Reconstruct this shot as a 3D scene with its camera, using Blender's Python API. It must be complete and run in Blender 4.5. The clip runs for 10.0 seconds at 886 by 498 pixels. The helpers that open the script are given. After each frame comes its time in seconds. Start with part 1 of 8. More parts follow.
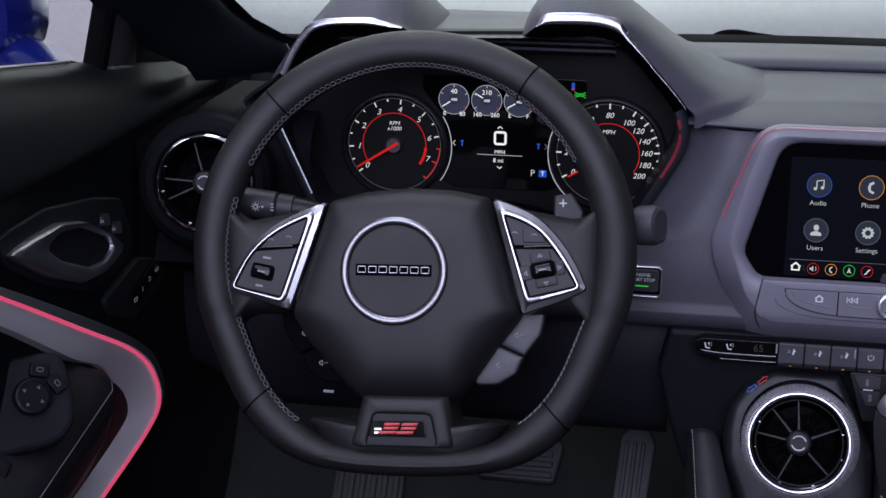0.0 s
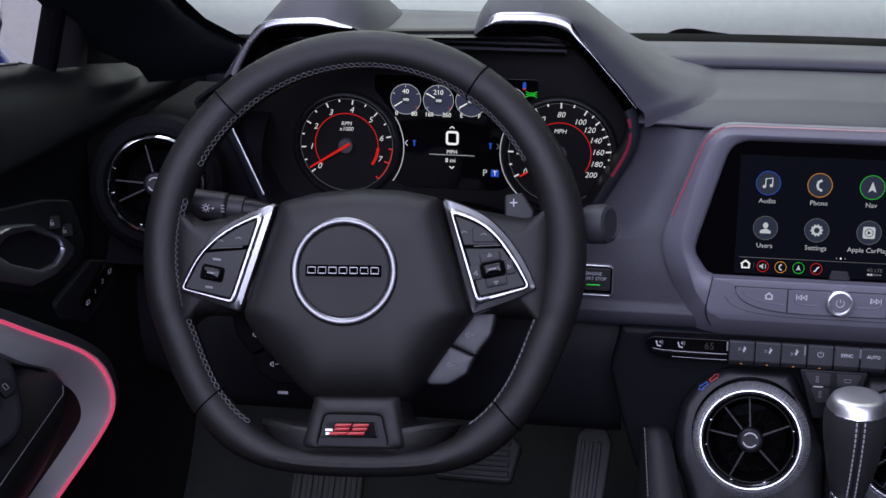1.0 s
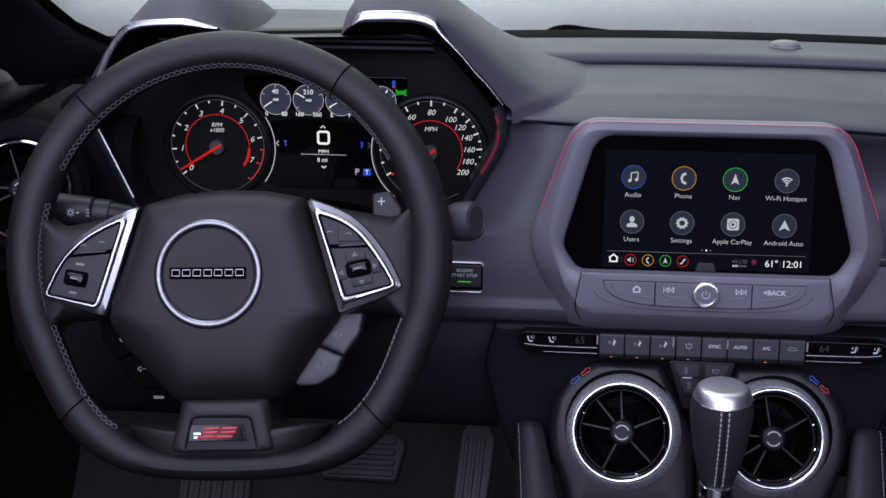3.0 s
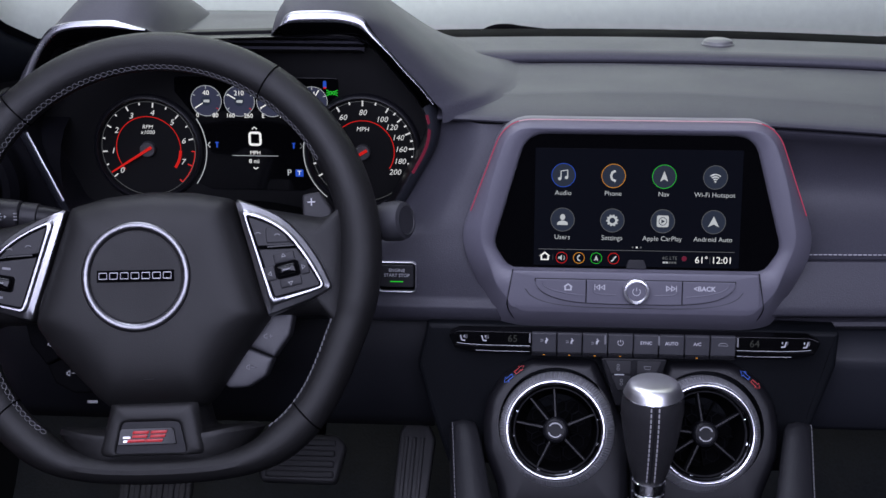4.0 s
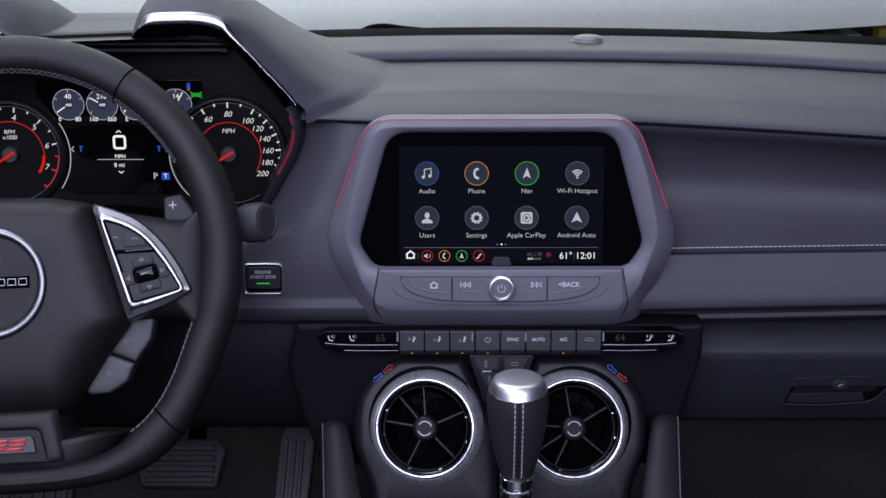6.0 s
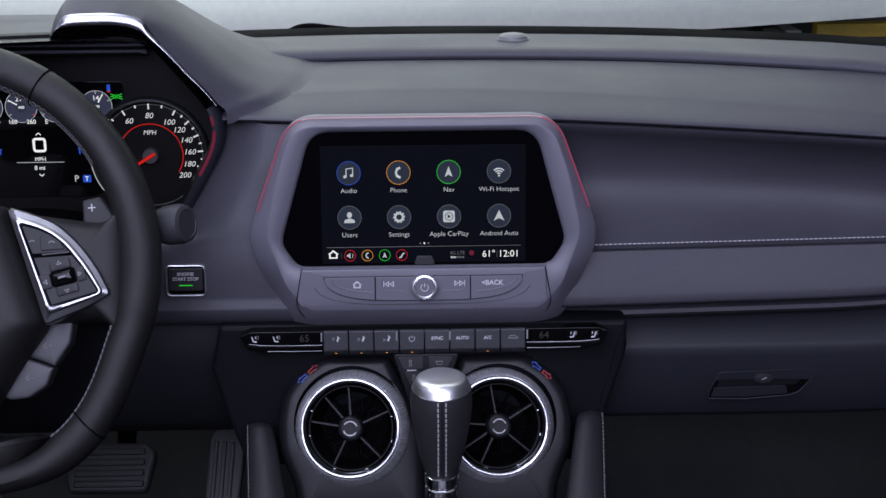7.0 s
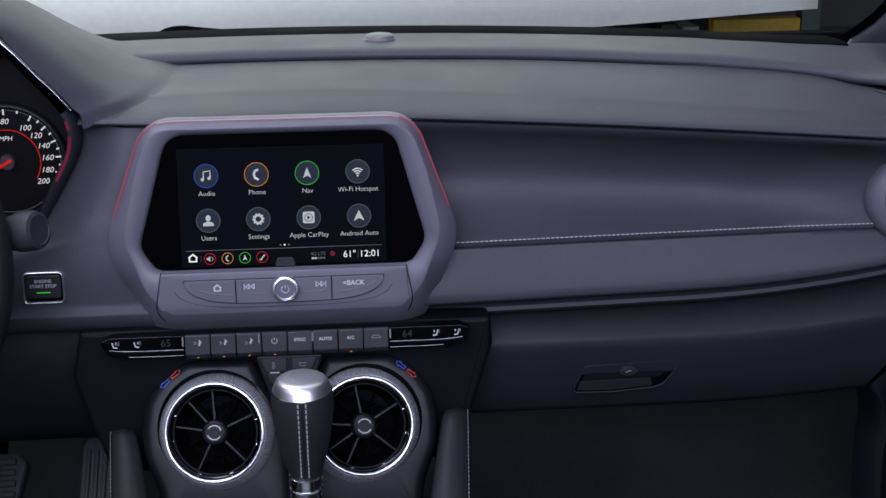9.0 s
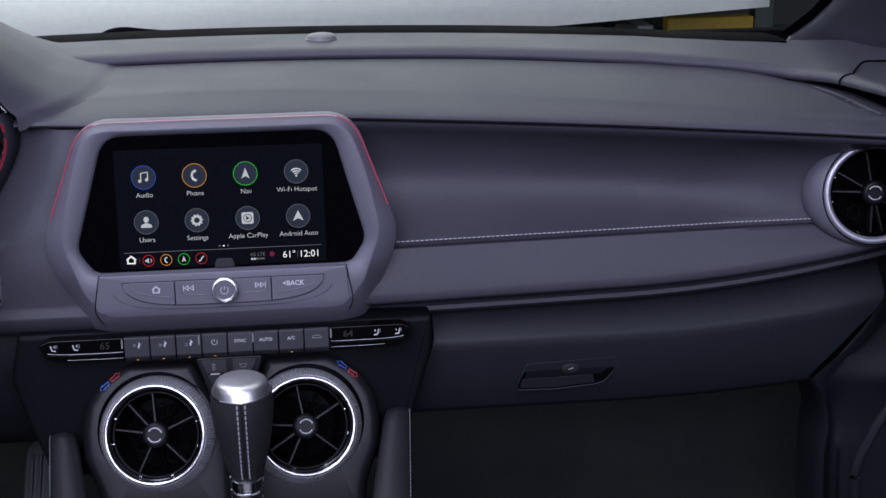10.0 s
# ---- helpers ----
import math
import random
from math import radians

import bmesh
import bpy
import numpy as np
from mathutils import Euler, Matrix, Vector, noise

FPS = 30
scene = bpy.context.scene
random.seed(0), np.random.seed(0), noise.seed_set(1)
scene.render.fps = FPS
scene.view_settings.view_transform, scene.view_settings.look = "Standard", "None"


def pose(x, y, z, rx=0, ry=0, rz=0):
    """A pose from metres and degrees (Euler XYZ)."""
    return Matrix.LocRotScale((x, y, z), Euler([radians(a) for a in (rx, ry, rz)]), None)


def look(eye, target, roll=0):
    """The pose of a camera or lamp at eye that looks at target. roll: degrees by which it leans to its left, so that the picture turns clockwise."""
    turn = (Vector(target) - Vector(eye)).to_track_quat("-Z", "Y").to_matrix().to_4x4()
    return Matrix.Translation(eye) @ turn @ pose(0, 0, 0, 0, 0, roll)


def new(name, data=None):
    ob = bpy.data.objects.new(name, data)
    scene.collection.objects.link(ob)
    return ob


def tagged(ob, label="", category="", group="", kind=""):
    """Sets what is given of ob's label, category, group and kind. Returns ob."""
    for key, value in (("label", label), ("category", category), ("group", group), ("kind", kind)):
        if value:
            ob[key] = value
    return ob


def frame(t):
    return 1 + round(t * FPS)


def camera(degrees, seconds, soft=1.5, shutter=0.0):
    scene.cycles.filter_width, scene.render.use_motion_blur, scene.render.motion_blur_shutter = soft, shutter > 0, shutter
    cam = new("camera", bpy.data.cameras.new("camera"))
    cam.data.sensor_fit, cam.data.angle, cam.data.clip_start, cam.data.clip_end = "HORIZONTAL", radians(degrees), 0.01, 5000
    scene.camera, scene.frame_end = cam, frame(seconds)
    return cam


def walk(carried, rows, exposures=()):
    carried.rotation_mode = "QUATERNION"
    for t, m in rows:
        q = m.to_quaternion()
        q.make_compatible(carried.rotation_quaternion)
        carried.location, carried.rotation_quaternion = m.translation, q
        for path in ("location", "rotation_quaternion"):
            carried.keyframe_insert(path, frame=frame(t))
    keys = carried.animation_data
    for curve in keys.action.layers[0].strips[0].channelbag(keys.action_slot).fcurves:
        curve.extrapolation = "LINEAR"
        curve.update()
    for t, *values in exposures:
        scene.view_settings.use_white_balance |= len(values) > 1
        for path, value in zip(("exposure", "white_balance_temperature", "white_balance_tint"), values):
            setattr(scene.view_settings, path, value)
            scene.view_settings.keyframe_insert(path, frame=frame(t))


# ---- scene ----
cam = camera(35.0, 10.0)
# seconds, place, yaw, pitch, roll
ROWS = [
    (0.0, -0.1868, -1.1446, 0.9979, 9.40, -17.00, 0.57),
    (0.5, -0.1782, -1.1431, 0.9976, 8.87, -16.98, 0.57),
    (1.0, -0.1687, -1.1411, 0.9977, 8.24, -16.98, 0.51),
    (1.5, -0.1573, -1.1394, 0.9967, 7.61, -16.95, 0.45),
    (2.0, -0.1461, -1.1379, 0.9969, 6.81, -16.96, 0.37),
    (2.5, -0.1331, -1.1359, 0.9976, 5.97, -16.99, 0.31),
    (4.0, -0.0929, -1.1310, 0.9965, 3.56, -16.98, 0.03),
    (4.5, -0.0797, -1.1306, 0.9949, 2.78, -16.92, -0.05),
    (5.0, -0.0679, -1.1293, 0.9954, 1.97, -16.96, -0.07),
    (5.5, -0.0537, -1.1288, 0.9949, 1.30, -16.94, -0.14),
    (7.0, -0.0123, -1.1286, 0.9948, -1.45, -17.00, -0.38),
    (7.5, 0.0003, -1.1289, 0.9954, -2.40, -17.05, -0.43),
    (8.0, 0.0162, -1.1301, 0.9955, -3.10, -17.06, -0.52),
    (8.5, 0.0299, -1.1313, 0.9951, -3.90, -17.06, -0.64),
    (9.0, 0.0412, -1.1326, 0.9941, -4.72, -17.02, -0.68),
    (9.5, 0.0521, -1.1344, 0.9938, -5.52, -17.03, -0.76),
    (10.0, 0.0623, -1.1359, 0.9927, -6.23, -17.01, -0.82),
]
walk(cam, [(t, pose(x, y, z, 90 + pitch, 0, yaw) @ pose(0, 0, 0, 0, 0, roll)) for t, x, y, z, yaw, pitch, roll in ROWS])

# ---- light ----
scene.view_settings.exposure = 0.0
world = bpy.data.worlds.new("studio_air")
scene.world = world
world.use_nodes = True
world.node_tree.nodes["Background"].inputs["Color"].default_value = (0.75, 0.78, 0.85, 1)
world.node_tree.nodes["Background"].inputs["Strength"].default_value = 0.03


def area_lamp(name, eye, target, sx, sy, watts, color):
    data = bpy.data.lights.new(name, "AREA")
    data.shape, data.size, data.size_y, data.energy, data.color = "RECTANGLE", sx, sy, watts, color
    ob = new(name, data)
    ob.matrix_world = look(eye, target)
    return tagged(ob, "large white studio softbox added out of view", "lamp")


# this first lamp is an unseen fill, added to brighten the hood tops
area_lamp("hood_fill_softbox", (-0.65, 0.10, 2.2), (-0.35, 0.10, 0.8), 0.9, 0.6, 11, (0.89, 0.92, 1.20))
area_lamp("rear_softbox", (-1.1, -2.3, 3.0), (-0.25, 0.0, 0.65), 2.8, 1.3, 54, (0.90, 0.92, 1.22))
area_lamp("low_softbox", (0.0, -3.9, 2.05), (0.0, 0.0, 0.6), 4.2, 1.5, 133, (0.90, 0.92, 1.28))
area_lamp("wall_softbox", (-2.4, 0.8, 2.6), (-2.5, 2.2, 1.6), 1.6, 0.6, 16, (1.0, 0.93, 1.04))
area_lamp("backdrop_softbox", (-0.5, 0.9, 2.9), (-0.5, 2.6, 2.0), 3.4, 0.5, 92, (0.95, 1.0, 0.93))

# ---- materials ----


def mat(name, color, rough=0.5, metal=0.0, grain=400.0, bump=0.15, vary=0.18, coat=0.0, sheen=0.0, big=9.0, spec=0.5):
    m = bpy.data.materials.new(name)
    m.use_nodes = True
    nt = m.node_tree
    b = nt.nodes["Principled BSDF"]
    b.inputs["Roughness"].default_value = rough
    b.inputs["Metallic"].default_value = metal
    b.inputs["Coat Weight"].default_value = coat
    b.inputs["Coat Roughness"].default_value = 0.08
    b.inputs["Sheen Weight"].default_value = sheen
    b.inputs["Specular IOR Level"].default_value = spec
    co = nt.nodes.new("ShaderNodeTexCoord")
    n1 = nt.nodes.new("ShaderNodeTexNoise")
    n1.inputs["Scale"].default_value = big
    n1.inputs["Detail"].default_value = 5
    n2 = nt.nodes.new("ShaderNodeTexNoise")
    n2.inputs["Scale"].default_value = grain
    n2.inputs["Detail"].default_value = 3
    for n in (n1, n2):
        nt.links.new(co.outputs["Object"], n.inputs["Vector"])
    mix = nt.nodes.new("ShaderNodeMath")
    mix.operation = "MULTIPLY_ADD"
    nt.links.new(n1.outputs["Fac"], mix.inputs[0])
    mix.inputs[1].default_value = 0.6
    nt.links.new(n2.outputs["Fac"], mix.inputs[2])
    ramp = nt.nodes.new("ShaderNodeMapRange")
    ramp.inputs["From Min"].default_value, ramp.inputs["From Max"].default_value = 0.5, 1.1
    ramp.inputs["To Min"].default_value, ramp.inputs["To Max"].default_value = 1 - vary, 1 + vary
    nt.links.new(mix.outputs[0], ramp.inputs["Value"])
    mul = nt.nodes.new("ShaderNodeMix")
    mul.data_type, mul.blend_type = "RGBA", "MULTIPLY"
    mul.inputs["Factor"].default_value = 1
    mul.inputs["A"].default_value = (*color, 1)
    nt.links.new(ramp.outputs["Result"], mul.inputs["B"])
    nt.links.new(mul.outputs["Result"], b.inputs["Base Color"])
    rr = nt.nodes.new("ShaderNodeMapRange")
    rr.inputs["From Min"].default_value, rr.inputs["From Max"].default_value = 0.3, 0.7
    rr.inputs["To Min"].default_value, rr.inputs["To Max"].default_value = rough * 0.88, min(1.0, rough * 1.12)
    nt.links.new(n1.outputs["Fac"], rr.inputs["Value"])
    nt.links.new(rr.outputs["Result"], b.inputs["Roughness"])
    if bump:
        bp = nt.nodes.new("ShaderNodeBump")
        bp.inputs["Strength"].default_value = bump
        bp.inputs["Distance"].default_value = 0.0006
        nt.links.new(n2.outputs["Fac"], bp.inputs["Height"])
        nt.links.new(bp.outputs["Normal"], b.inputs["Normal"])
    return m


def glow(name, color, strength):
    m = bpy.data.materials.new(name)
    m.use_nodes = True
    b = m.node_tree.nodes["Principled BSDF"]
    b.inputs["Base Color"].default_value = (0.004, 0.004, 0.004, 1)
    b.inputs["Roughness"].default_value = 0.12
    b.inputs["Emission Color"].default_value = (*color, 1)
    b.inputs["Emission Strength"].default_value = strength
    return m


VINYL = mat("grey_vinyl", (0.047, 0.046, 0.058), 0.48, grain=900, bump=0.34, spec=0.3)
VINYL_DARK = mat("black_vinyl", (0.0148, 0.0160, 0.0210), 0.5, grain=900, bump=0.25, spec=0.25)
POD = mat("grey_satin_plastic", (0.118, 0.114, 0.142), 0.45, grain=1500, bump=0.1, vary=0.08)
SURROUND = mat("black_satin_vent_plastic", (0.0085, 0.0085, 0.0105), 0.42, grain=1500, bump=0.12, spec=0.3)
PLASTIC = mat("black_plastic", (0.006, 0.006, 0.008), 0.42, grain=1500, bump=0.12, spec=0.25)
PLASTIC_SOFT = mat("charcoal_plastic", (0.019, 0.0187, 0.0215), 0.5, grain=1500, bump=0.12, spec=0.35)
WORN = mat("grey_stalk_plastic", (0.031, 0.031, 0.036), 0.5, grain=1500, bump=0.12, spec=0.35)
BUTTON = mat("dark_grey_button_plastic", (0.042, 0.042, 0.048), 0.45, grain=1500, bump=0.08)
PIANO = mat("gloss_black_plastic", (0.003, 0.003, 0.0035), 0.10, grain=300, bump=0.0, vary=0.05, spec=0.22)
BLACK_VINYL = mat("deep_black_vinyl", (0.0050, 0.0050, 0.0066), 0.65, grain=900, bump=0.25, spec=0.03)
STACK = mat("black_stack_vinyl", (0.0050, 0.0058, 0.0076), 0.55, grain=900, bump=0.25, spec=0.15)
KNEE = mat("black_lower_vinyl", (0.0115, 0.0122, 0.0155), 0.55, grain=900, bump=0.25, spec=0.2)
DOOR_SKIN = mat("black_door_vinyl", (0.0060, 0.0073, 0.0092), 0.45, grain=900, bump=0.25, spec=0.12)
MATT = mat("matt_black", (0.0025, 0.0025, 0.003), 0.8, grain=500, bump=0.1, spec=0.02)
DARK_PAINT = mat("dark_grey_wall_paint", (0.05, 0.052, 0.048), 0.8, grain=80, bump=0.2, vary=0.15, big=1.2)
LEATHER = mat("black_leather", (0.0090, 0.0088, 0.0092), 0.48, grain=1700, bump=0.55, spec=0.4)
SENSOR = mat("pale_grey_sensor_plastic", (0.11, 0.11, 0.115), 0.35, grain=1500, bump=0.05)
GRIP = mat("grey_perforated_leather", (0.026, 0.0255, 0.028), 0.5, grain=1300, bump=0.8, spec=0.35)
LEATHER_SOFT = mat("black_soft_leather", (0.013, 0.013, 0.0155), 0.5, grain=1100, bump=0.5, spec=0.35)
PAD = mat("dark_grey_airbag_plastic", (0.0096, 0.0094, 0.0097), 0.55, grain=1300, bump=0.25, spec=0.4)
LIP = mat("polished_lip_chrome", (0.42, 0.42, 0.45), 0.27, 1.0, grain=1200, bump=0.03, vary=0.05)
CHROME = mat("bright_chrome", (0.82, 0.82, 0.84), 0.12, 1.0, bump=0.0, vary=0.04)
SATIN = mat("satin_chrome", (0.86, 0.86, 0.88), 0.38, 1.0, grain=1200, bump=0.05, vary=0.06)
DARK_CHROME = mat("dark_chrome", (0.16, 0.16, 0.17), 0.22, 1.0, bump=0.0, vary=0.05)
HANDLE = mat("dark_satin_chrome", (0.45, 0.45, 0.50), 0.38, 1.0, grain=1200, bump=0.04, vary=0.06)
BORDER = mat("slate_grey_plastic", (0.050, 0.052, 0.062), 0.5, grain=1500, bump=0.1)
ALU = mat("satin_aluminium_trim", (0.80, 0.79, 0.82), 0.4, 0.25, grain=1200, bump=0.08, vary=0.08)
THREAD = mat("pale_thread", (0.45, 0.44, 0.46), 0.7, grain=2000, bump=0.2)
THREAD_GREY = mat("grey_thread", (0.17, 0.17, 0.18), 0.7, grain=2000, bump=0.2)
CARPET = mat("black_carpet", (0.0029, 0.0043, 0.0066), 0.95, grain=320, bump=1.0, vary=0.85, sheen=0.06, big=16)
RUBBER = mat("black_rubber", (0.03, 0.03, 0.032), 0.6, grain=700, bump=0.2)
BLUE_PAINT = mat("blue_car_paint", (0.004, 0.009, 0.105), 0.22, 0.25, bump=0.0, vary=0.05, coat=1.0)
SHEET = mat("white_studio_sheet", (0.76, 0.79, 0.74), 0.9, grain=60, bump=0.3, vary=0.05, big=1.5)
WALL_PAINT = mat("pale_studio_wall_paint", (0.66, 0.66, 0.68), 0.85, grain=80, bump=0.2, vary=0.06, big=1.2)
LILAC = mat("lilac_board_paint", (0.29, 0.28, 0.305), 0.85, grain=80, bump=0.2, vary=0.06, big=1.2)
CONCRETE = mat("grey_concrete", (0.3, 0.3, 0.3), 0.8, grain=60, bump=0.3, vary=0.2, big=2)
YELLOW = mat("yellow_steel", (0.30, 0.20, 0.012), 0.5, grain=60, bump=0.1)
SHELF_DARK = mat("dark_green_steel", (0.03, 0.04, 0.035), 0.6, grain=60, bump=0.1)
GREY_DIAL = mat("dark_dial_face", (0.0025, 0.0025, 0.003), 0.5, grain=1500, bump=0.1, spec=0.15)
TRIM = mat("satin_silver_trim", (0.37, 0.37, 0.385), 0.29, 1.0, grain=1200, bump=0.05, vary=0.06)
EMBLEM = mat("satin_emblem_chrome", (0.23, 0.23, 0.24), 0.34, 1.0, grain=1200, bump=0.05, vary=0.06)
VENT_SATIN = mat("satin_grey_vent_metal", (0.46, 0.46, 0.50), 0.45, 0.7, grain=1200, bump=0.05, vary=0.06)
RING = mat("polished_vent_chrome", (0.68, 0.68, 0.71), 0.22, 1.0, bump=0.0, vary=0.06)
SMOKE = mat("smoked_chrome", (0.055, 0.055, 0.06), 0.18, 1.0, bump=0.0, vary=0.05)
KNURL = mat("knurled_metal", (0.60, 0.60, 0.63), 0.40, 0.75, grain=1200, bump=0.05, vary=0.06)
PRINT = mat("white_printed_ink", (0.55, 0.55, 0.57), 0.6, bump=0.0, vary=0.05)
PRINT_DIM = mat("grey_printed_ink", (0.22, 0.22, 0.23), 0.6, bump=0.0, vary=0.05)
RED_INK = mat("red_enamel", (0.5, 0.012, 0.015), 0.3, bump=0.0, vary=0.05)
BLUE_INK = mat("blue_printed_ink", (0.02, 0.12, 0.6), 0.5, bump=0.0, vary=0.05)
RED_PRINT = mat("red_printed_ink", (0.6, 0.03, 0.03), 0.5, bump=0.0, vary=0.05)
WHITE_GLOW = glow("white_backlight", (1, 1, 1), 0.85)
NUMERAL = glow("pale_dial_backlight", (0.96, 0.97, 1.0), 0.62)
SOFT_GLOW = glow("soft_white_backlight", (0.8, 0.84, 0.9), 0.58)
DIGIT_GLOW = glow("dark_grey_backlight", (0.8, 0.84, 0.9), 0.035)
DIM_GLOW = glow("dim_white_backlight", (0.8, 0.84, 0.9), 0.12)
RED_GLOW = glow("red_backlight", (1, 0.02, 0.015), 0.55)
PINK_GLOW = glow("pink_ambient_light", (1.0, 0.10, 0.24), 0.62)
PINK_SOFT = glow("soft_pink_ambient_light", (1.0, 0.56, 0.74), 0.55)
PINK_SIDE = glow("rose_ambient_light", (1.0, 0.11, 0.24), 0.42)
RED_DIM = glow("dim_red_ambient_light", (0.6, 0.05, 0.14), 0.22)
GREEN_GLOW = glow("green_backlight", (0.03, 0.8, 0.05), 0.6)
BLUE_GLOW = glow("blue_backlight", (0.03, 0.12, 0.8), 0.6)
AMBER_GLOW = glow("amber_backlight", (0.9, 0.35, 0.03), 0.7)
SCREEN = glow("dark_blue_display", (0.008, 0.014, 0.050), 0.085)
SCREEN.node_tree.nodes["Principled BSDF"].inputs["Specular IOR Level"].default_value = 0.05
DISC = glow("slate_display_disc", (0.075, 0.098, 0.17), 0.27)
DIAL_GLOW = glow("slate_dial_disc", (0.095, 0.105, 0.20), 0.34)
HUB = mat("grey_needle_hub", (0.045, 0.045, 0.048), 0.4, grain=1500, bump=0.05)
BLACK_GLASS = mat("black_display_glass", (0.002, 0.002, 0.0025), 0.06, bump=0.0, vary=0.02, spec=0.25)

# ---- builders ----
PLACE = {}


def thing(name, label, category, x=0, y=0, z=0, group="", kind=""):
    ob = new(name)
    ob.empty_display_size = 0.02
    ob.location = (x, y, z)
    PLACE[ob] = Matrix.Translation((x, y, z))
    return tagged(ob, label, category, group, kind)


def finish(name, bm, material, smooth=True, angle=25):
    bmesh.ops.remove_doubles(bm, verts=bm.verts, dist=1e-6)
    bmesh.ops.recalc_face_normals(bm, faces=bm.faces)
    me = bpy.data.meshes.new(name)
    bm.to_mesh(me)
    bm.free()
    me.materials.append(material)
    if smooth:
        me.shade_smooth()
        me.set_sharp_from_angle(angle=radians(angle))
        # flat end faces keep crisp borders
        sharp = me.attributes.get("sharp_edge") or me.attributes.new("sharp_edge", "BOOLEAN", "EDGE")
        for p in me.polygons:
            if p.loop_total > 4:
                for li in p.loop_indices:
                    sharp.data[me.loops[li].edge_index].value = True
    return me


def part(name, bm, material, parent, label="", smooth=True, angle=25, kind=""):
    """Links bm, in world metres, as one mesh under a thing or a part."""
    place = PLACE[parent]
    bm.transform(place.inverted())
    ob = new(name, finish(name, bm, material, smooth, angle))
    ob.parent = parent
    PLACE[ob] = place
    return tagged(ob, label, kind=kind)


def solo(name, bm, material, label, category, kind="", smooth=True, angle=25, group=""):
    """A thing that is one mesh, with its origin at its middle."""
    c = sum((v.co for v in bm.verts), Vector()) / len(bm.verts)
    bm.transform(Matrix.Translation(-c))
    ob = new(name, finish(name, bm, material, smooth, angle))
    ob.location = c
    PLACE[ob] = Matrix.Translation(c)
    return tagged(ob, label, category, group, kind)


def grid(rows, loop_u=False, loop_v=False, m=None, bm=None):
    """Faces over rows of points. loop_u closes each row, loop_v joins the last row to the first."""
    bm = bm or bmesh.new()
    vs = [[bm.verts.new(m @ Vector(p) if m else Vector(p)) for p in r] for r in rows]
    nv, nu = len(vs), len(vs[0])
    for a in range(nv if loop_v else nv - 1):
        for b in range(nu if loop_u else nu - 1):
            q = [vs[a][b], vs[a][(b + 1) % nu], vs[(a + 1) % nv][(b + 1) % nu], vs[(a + 1) % nv][b]]
            bm.faces.new(q)
    return bm


def cap(bm, ring):
    bm.faces.new(ring)


def rpoly(points, radii, n=6):
    """A closed outline with rounded corners."""
    out, k = [], len(points)
    if not hasattr(radii, "__len__"):
        radii = [radii] * k
    for i in range(k):
        p, a, b = Vector(points[i]), Vector(points[i - 1]), Vector(points[(i + 1) % k])
        u, v = (a - p).normalized(), (b - p).normalized()
        ang = u.angle(v)
        r = radii[i]
        if r <= 0 or ang > 3.1:
            out.append(p)
            continue
        t = min(r / math.tan(ang / 2), 0.49 * (a - p).length, 0.49 * (b - p).length)
        s, e = p + u * t, p + v * t
        for j in range(n + 1):
            f = j / n
            out.append((1 - f) ** 2 * s + 2 * f * (1 - f) * p + f * f * e)
    return out


def inset(outline, d):
    out, k = [], len(outline)
    area = sum(outline[i].x * outline[(i + 1) % k].y - outline[(i + 1) % k].x * outline[i].y for i in range(k))
    sgn = 1 if area > 0 else -1
    for i in range(k):
        a, p, b = outline[i - 1], outline[i], outline[(i + 1) % k]
        n1, n2 = (p - a).normalized(), (b - p).normalized()
        n = (Vector((-n1.y, n1.x)) + Vector((-n2.y, n2.x))) * sgn
        n = n.normalized() if n.length > 1e-9 else Vector((0, 0))
        out.append(p + n * d)
    return out


def slab(outline, z0, z1, b=0.001, m=None, segs=3, bm=None):
    """A plate over an outline (list of 2D points), from z0 up to z1, its upper edge rounded by b."""
    outline = [Vector(p) for p in outline]
    rows = [[(p.x, p.y, z0) for p in outline]]
    for j in range(segs + 1):
        f = j / segs * math.pi / 2
        rows.append([(p.x, p.y, z1 - b + b * math.sin(f)) for p in inset(outline, b * (1 - math.cos(f)))])
    bm = bm or bmesh.new()
    vs = [[bm.verts.new(m @ Vector(p) if m else Vector(p)) for p in r] for r in rows]
    k = len(outline)
    for a in range(len(vs) - 1):
        for i in range(k):
            bm.faces.new((vs[a][i], vs[a][(i + 1) % k], vs[a + 1][(i + 1) % k], vs[a + 1][i]))
    bm.faces.new(vs[0][::-1])
    bm.faces.new(vs[-1])
    return bm


def dome(outline, z0, z1, b, m=None, rise=0.0, rings=6):
    """A plate with a wide rounded shoulder and a swollen top."""
    outline = [Vector(p) for p in outline]
    c = sum(outline, Vector((0, 0))) / len(outline)
    rows = [[(p.x, p.y, z0) for p in outline]]
    for j in range(rings + 1):
        f = j / rings * math.pi / 2
        rows.append([(p.x, p.y, z1 - b + b * math.sin(f)) for p in inset(outline, b * (1 - math.cos(f)))])
    last = inset(outline, b)
    for j in range(1, rings):
        s = 1 - j / rings
        rows.append([(c.x + (p.x - c.x) * s, c.y + (p.y - c.y) * s, z1 + rise * (1 - s * s)) for p in last])
    bm = grid(rows, loop_u=True, m=m)
    bm.verts.ensure_lookup_table()
    k = len(outline)
    bm.faces.new([bm.verts[i] for i in range(k)][::-1])
    bm.faces.new([bm.verts[len(bm.verts) - k + i] for i in range(k)])
    return bm


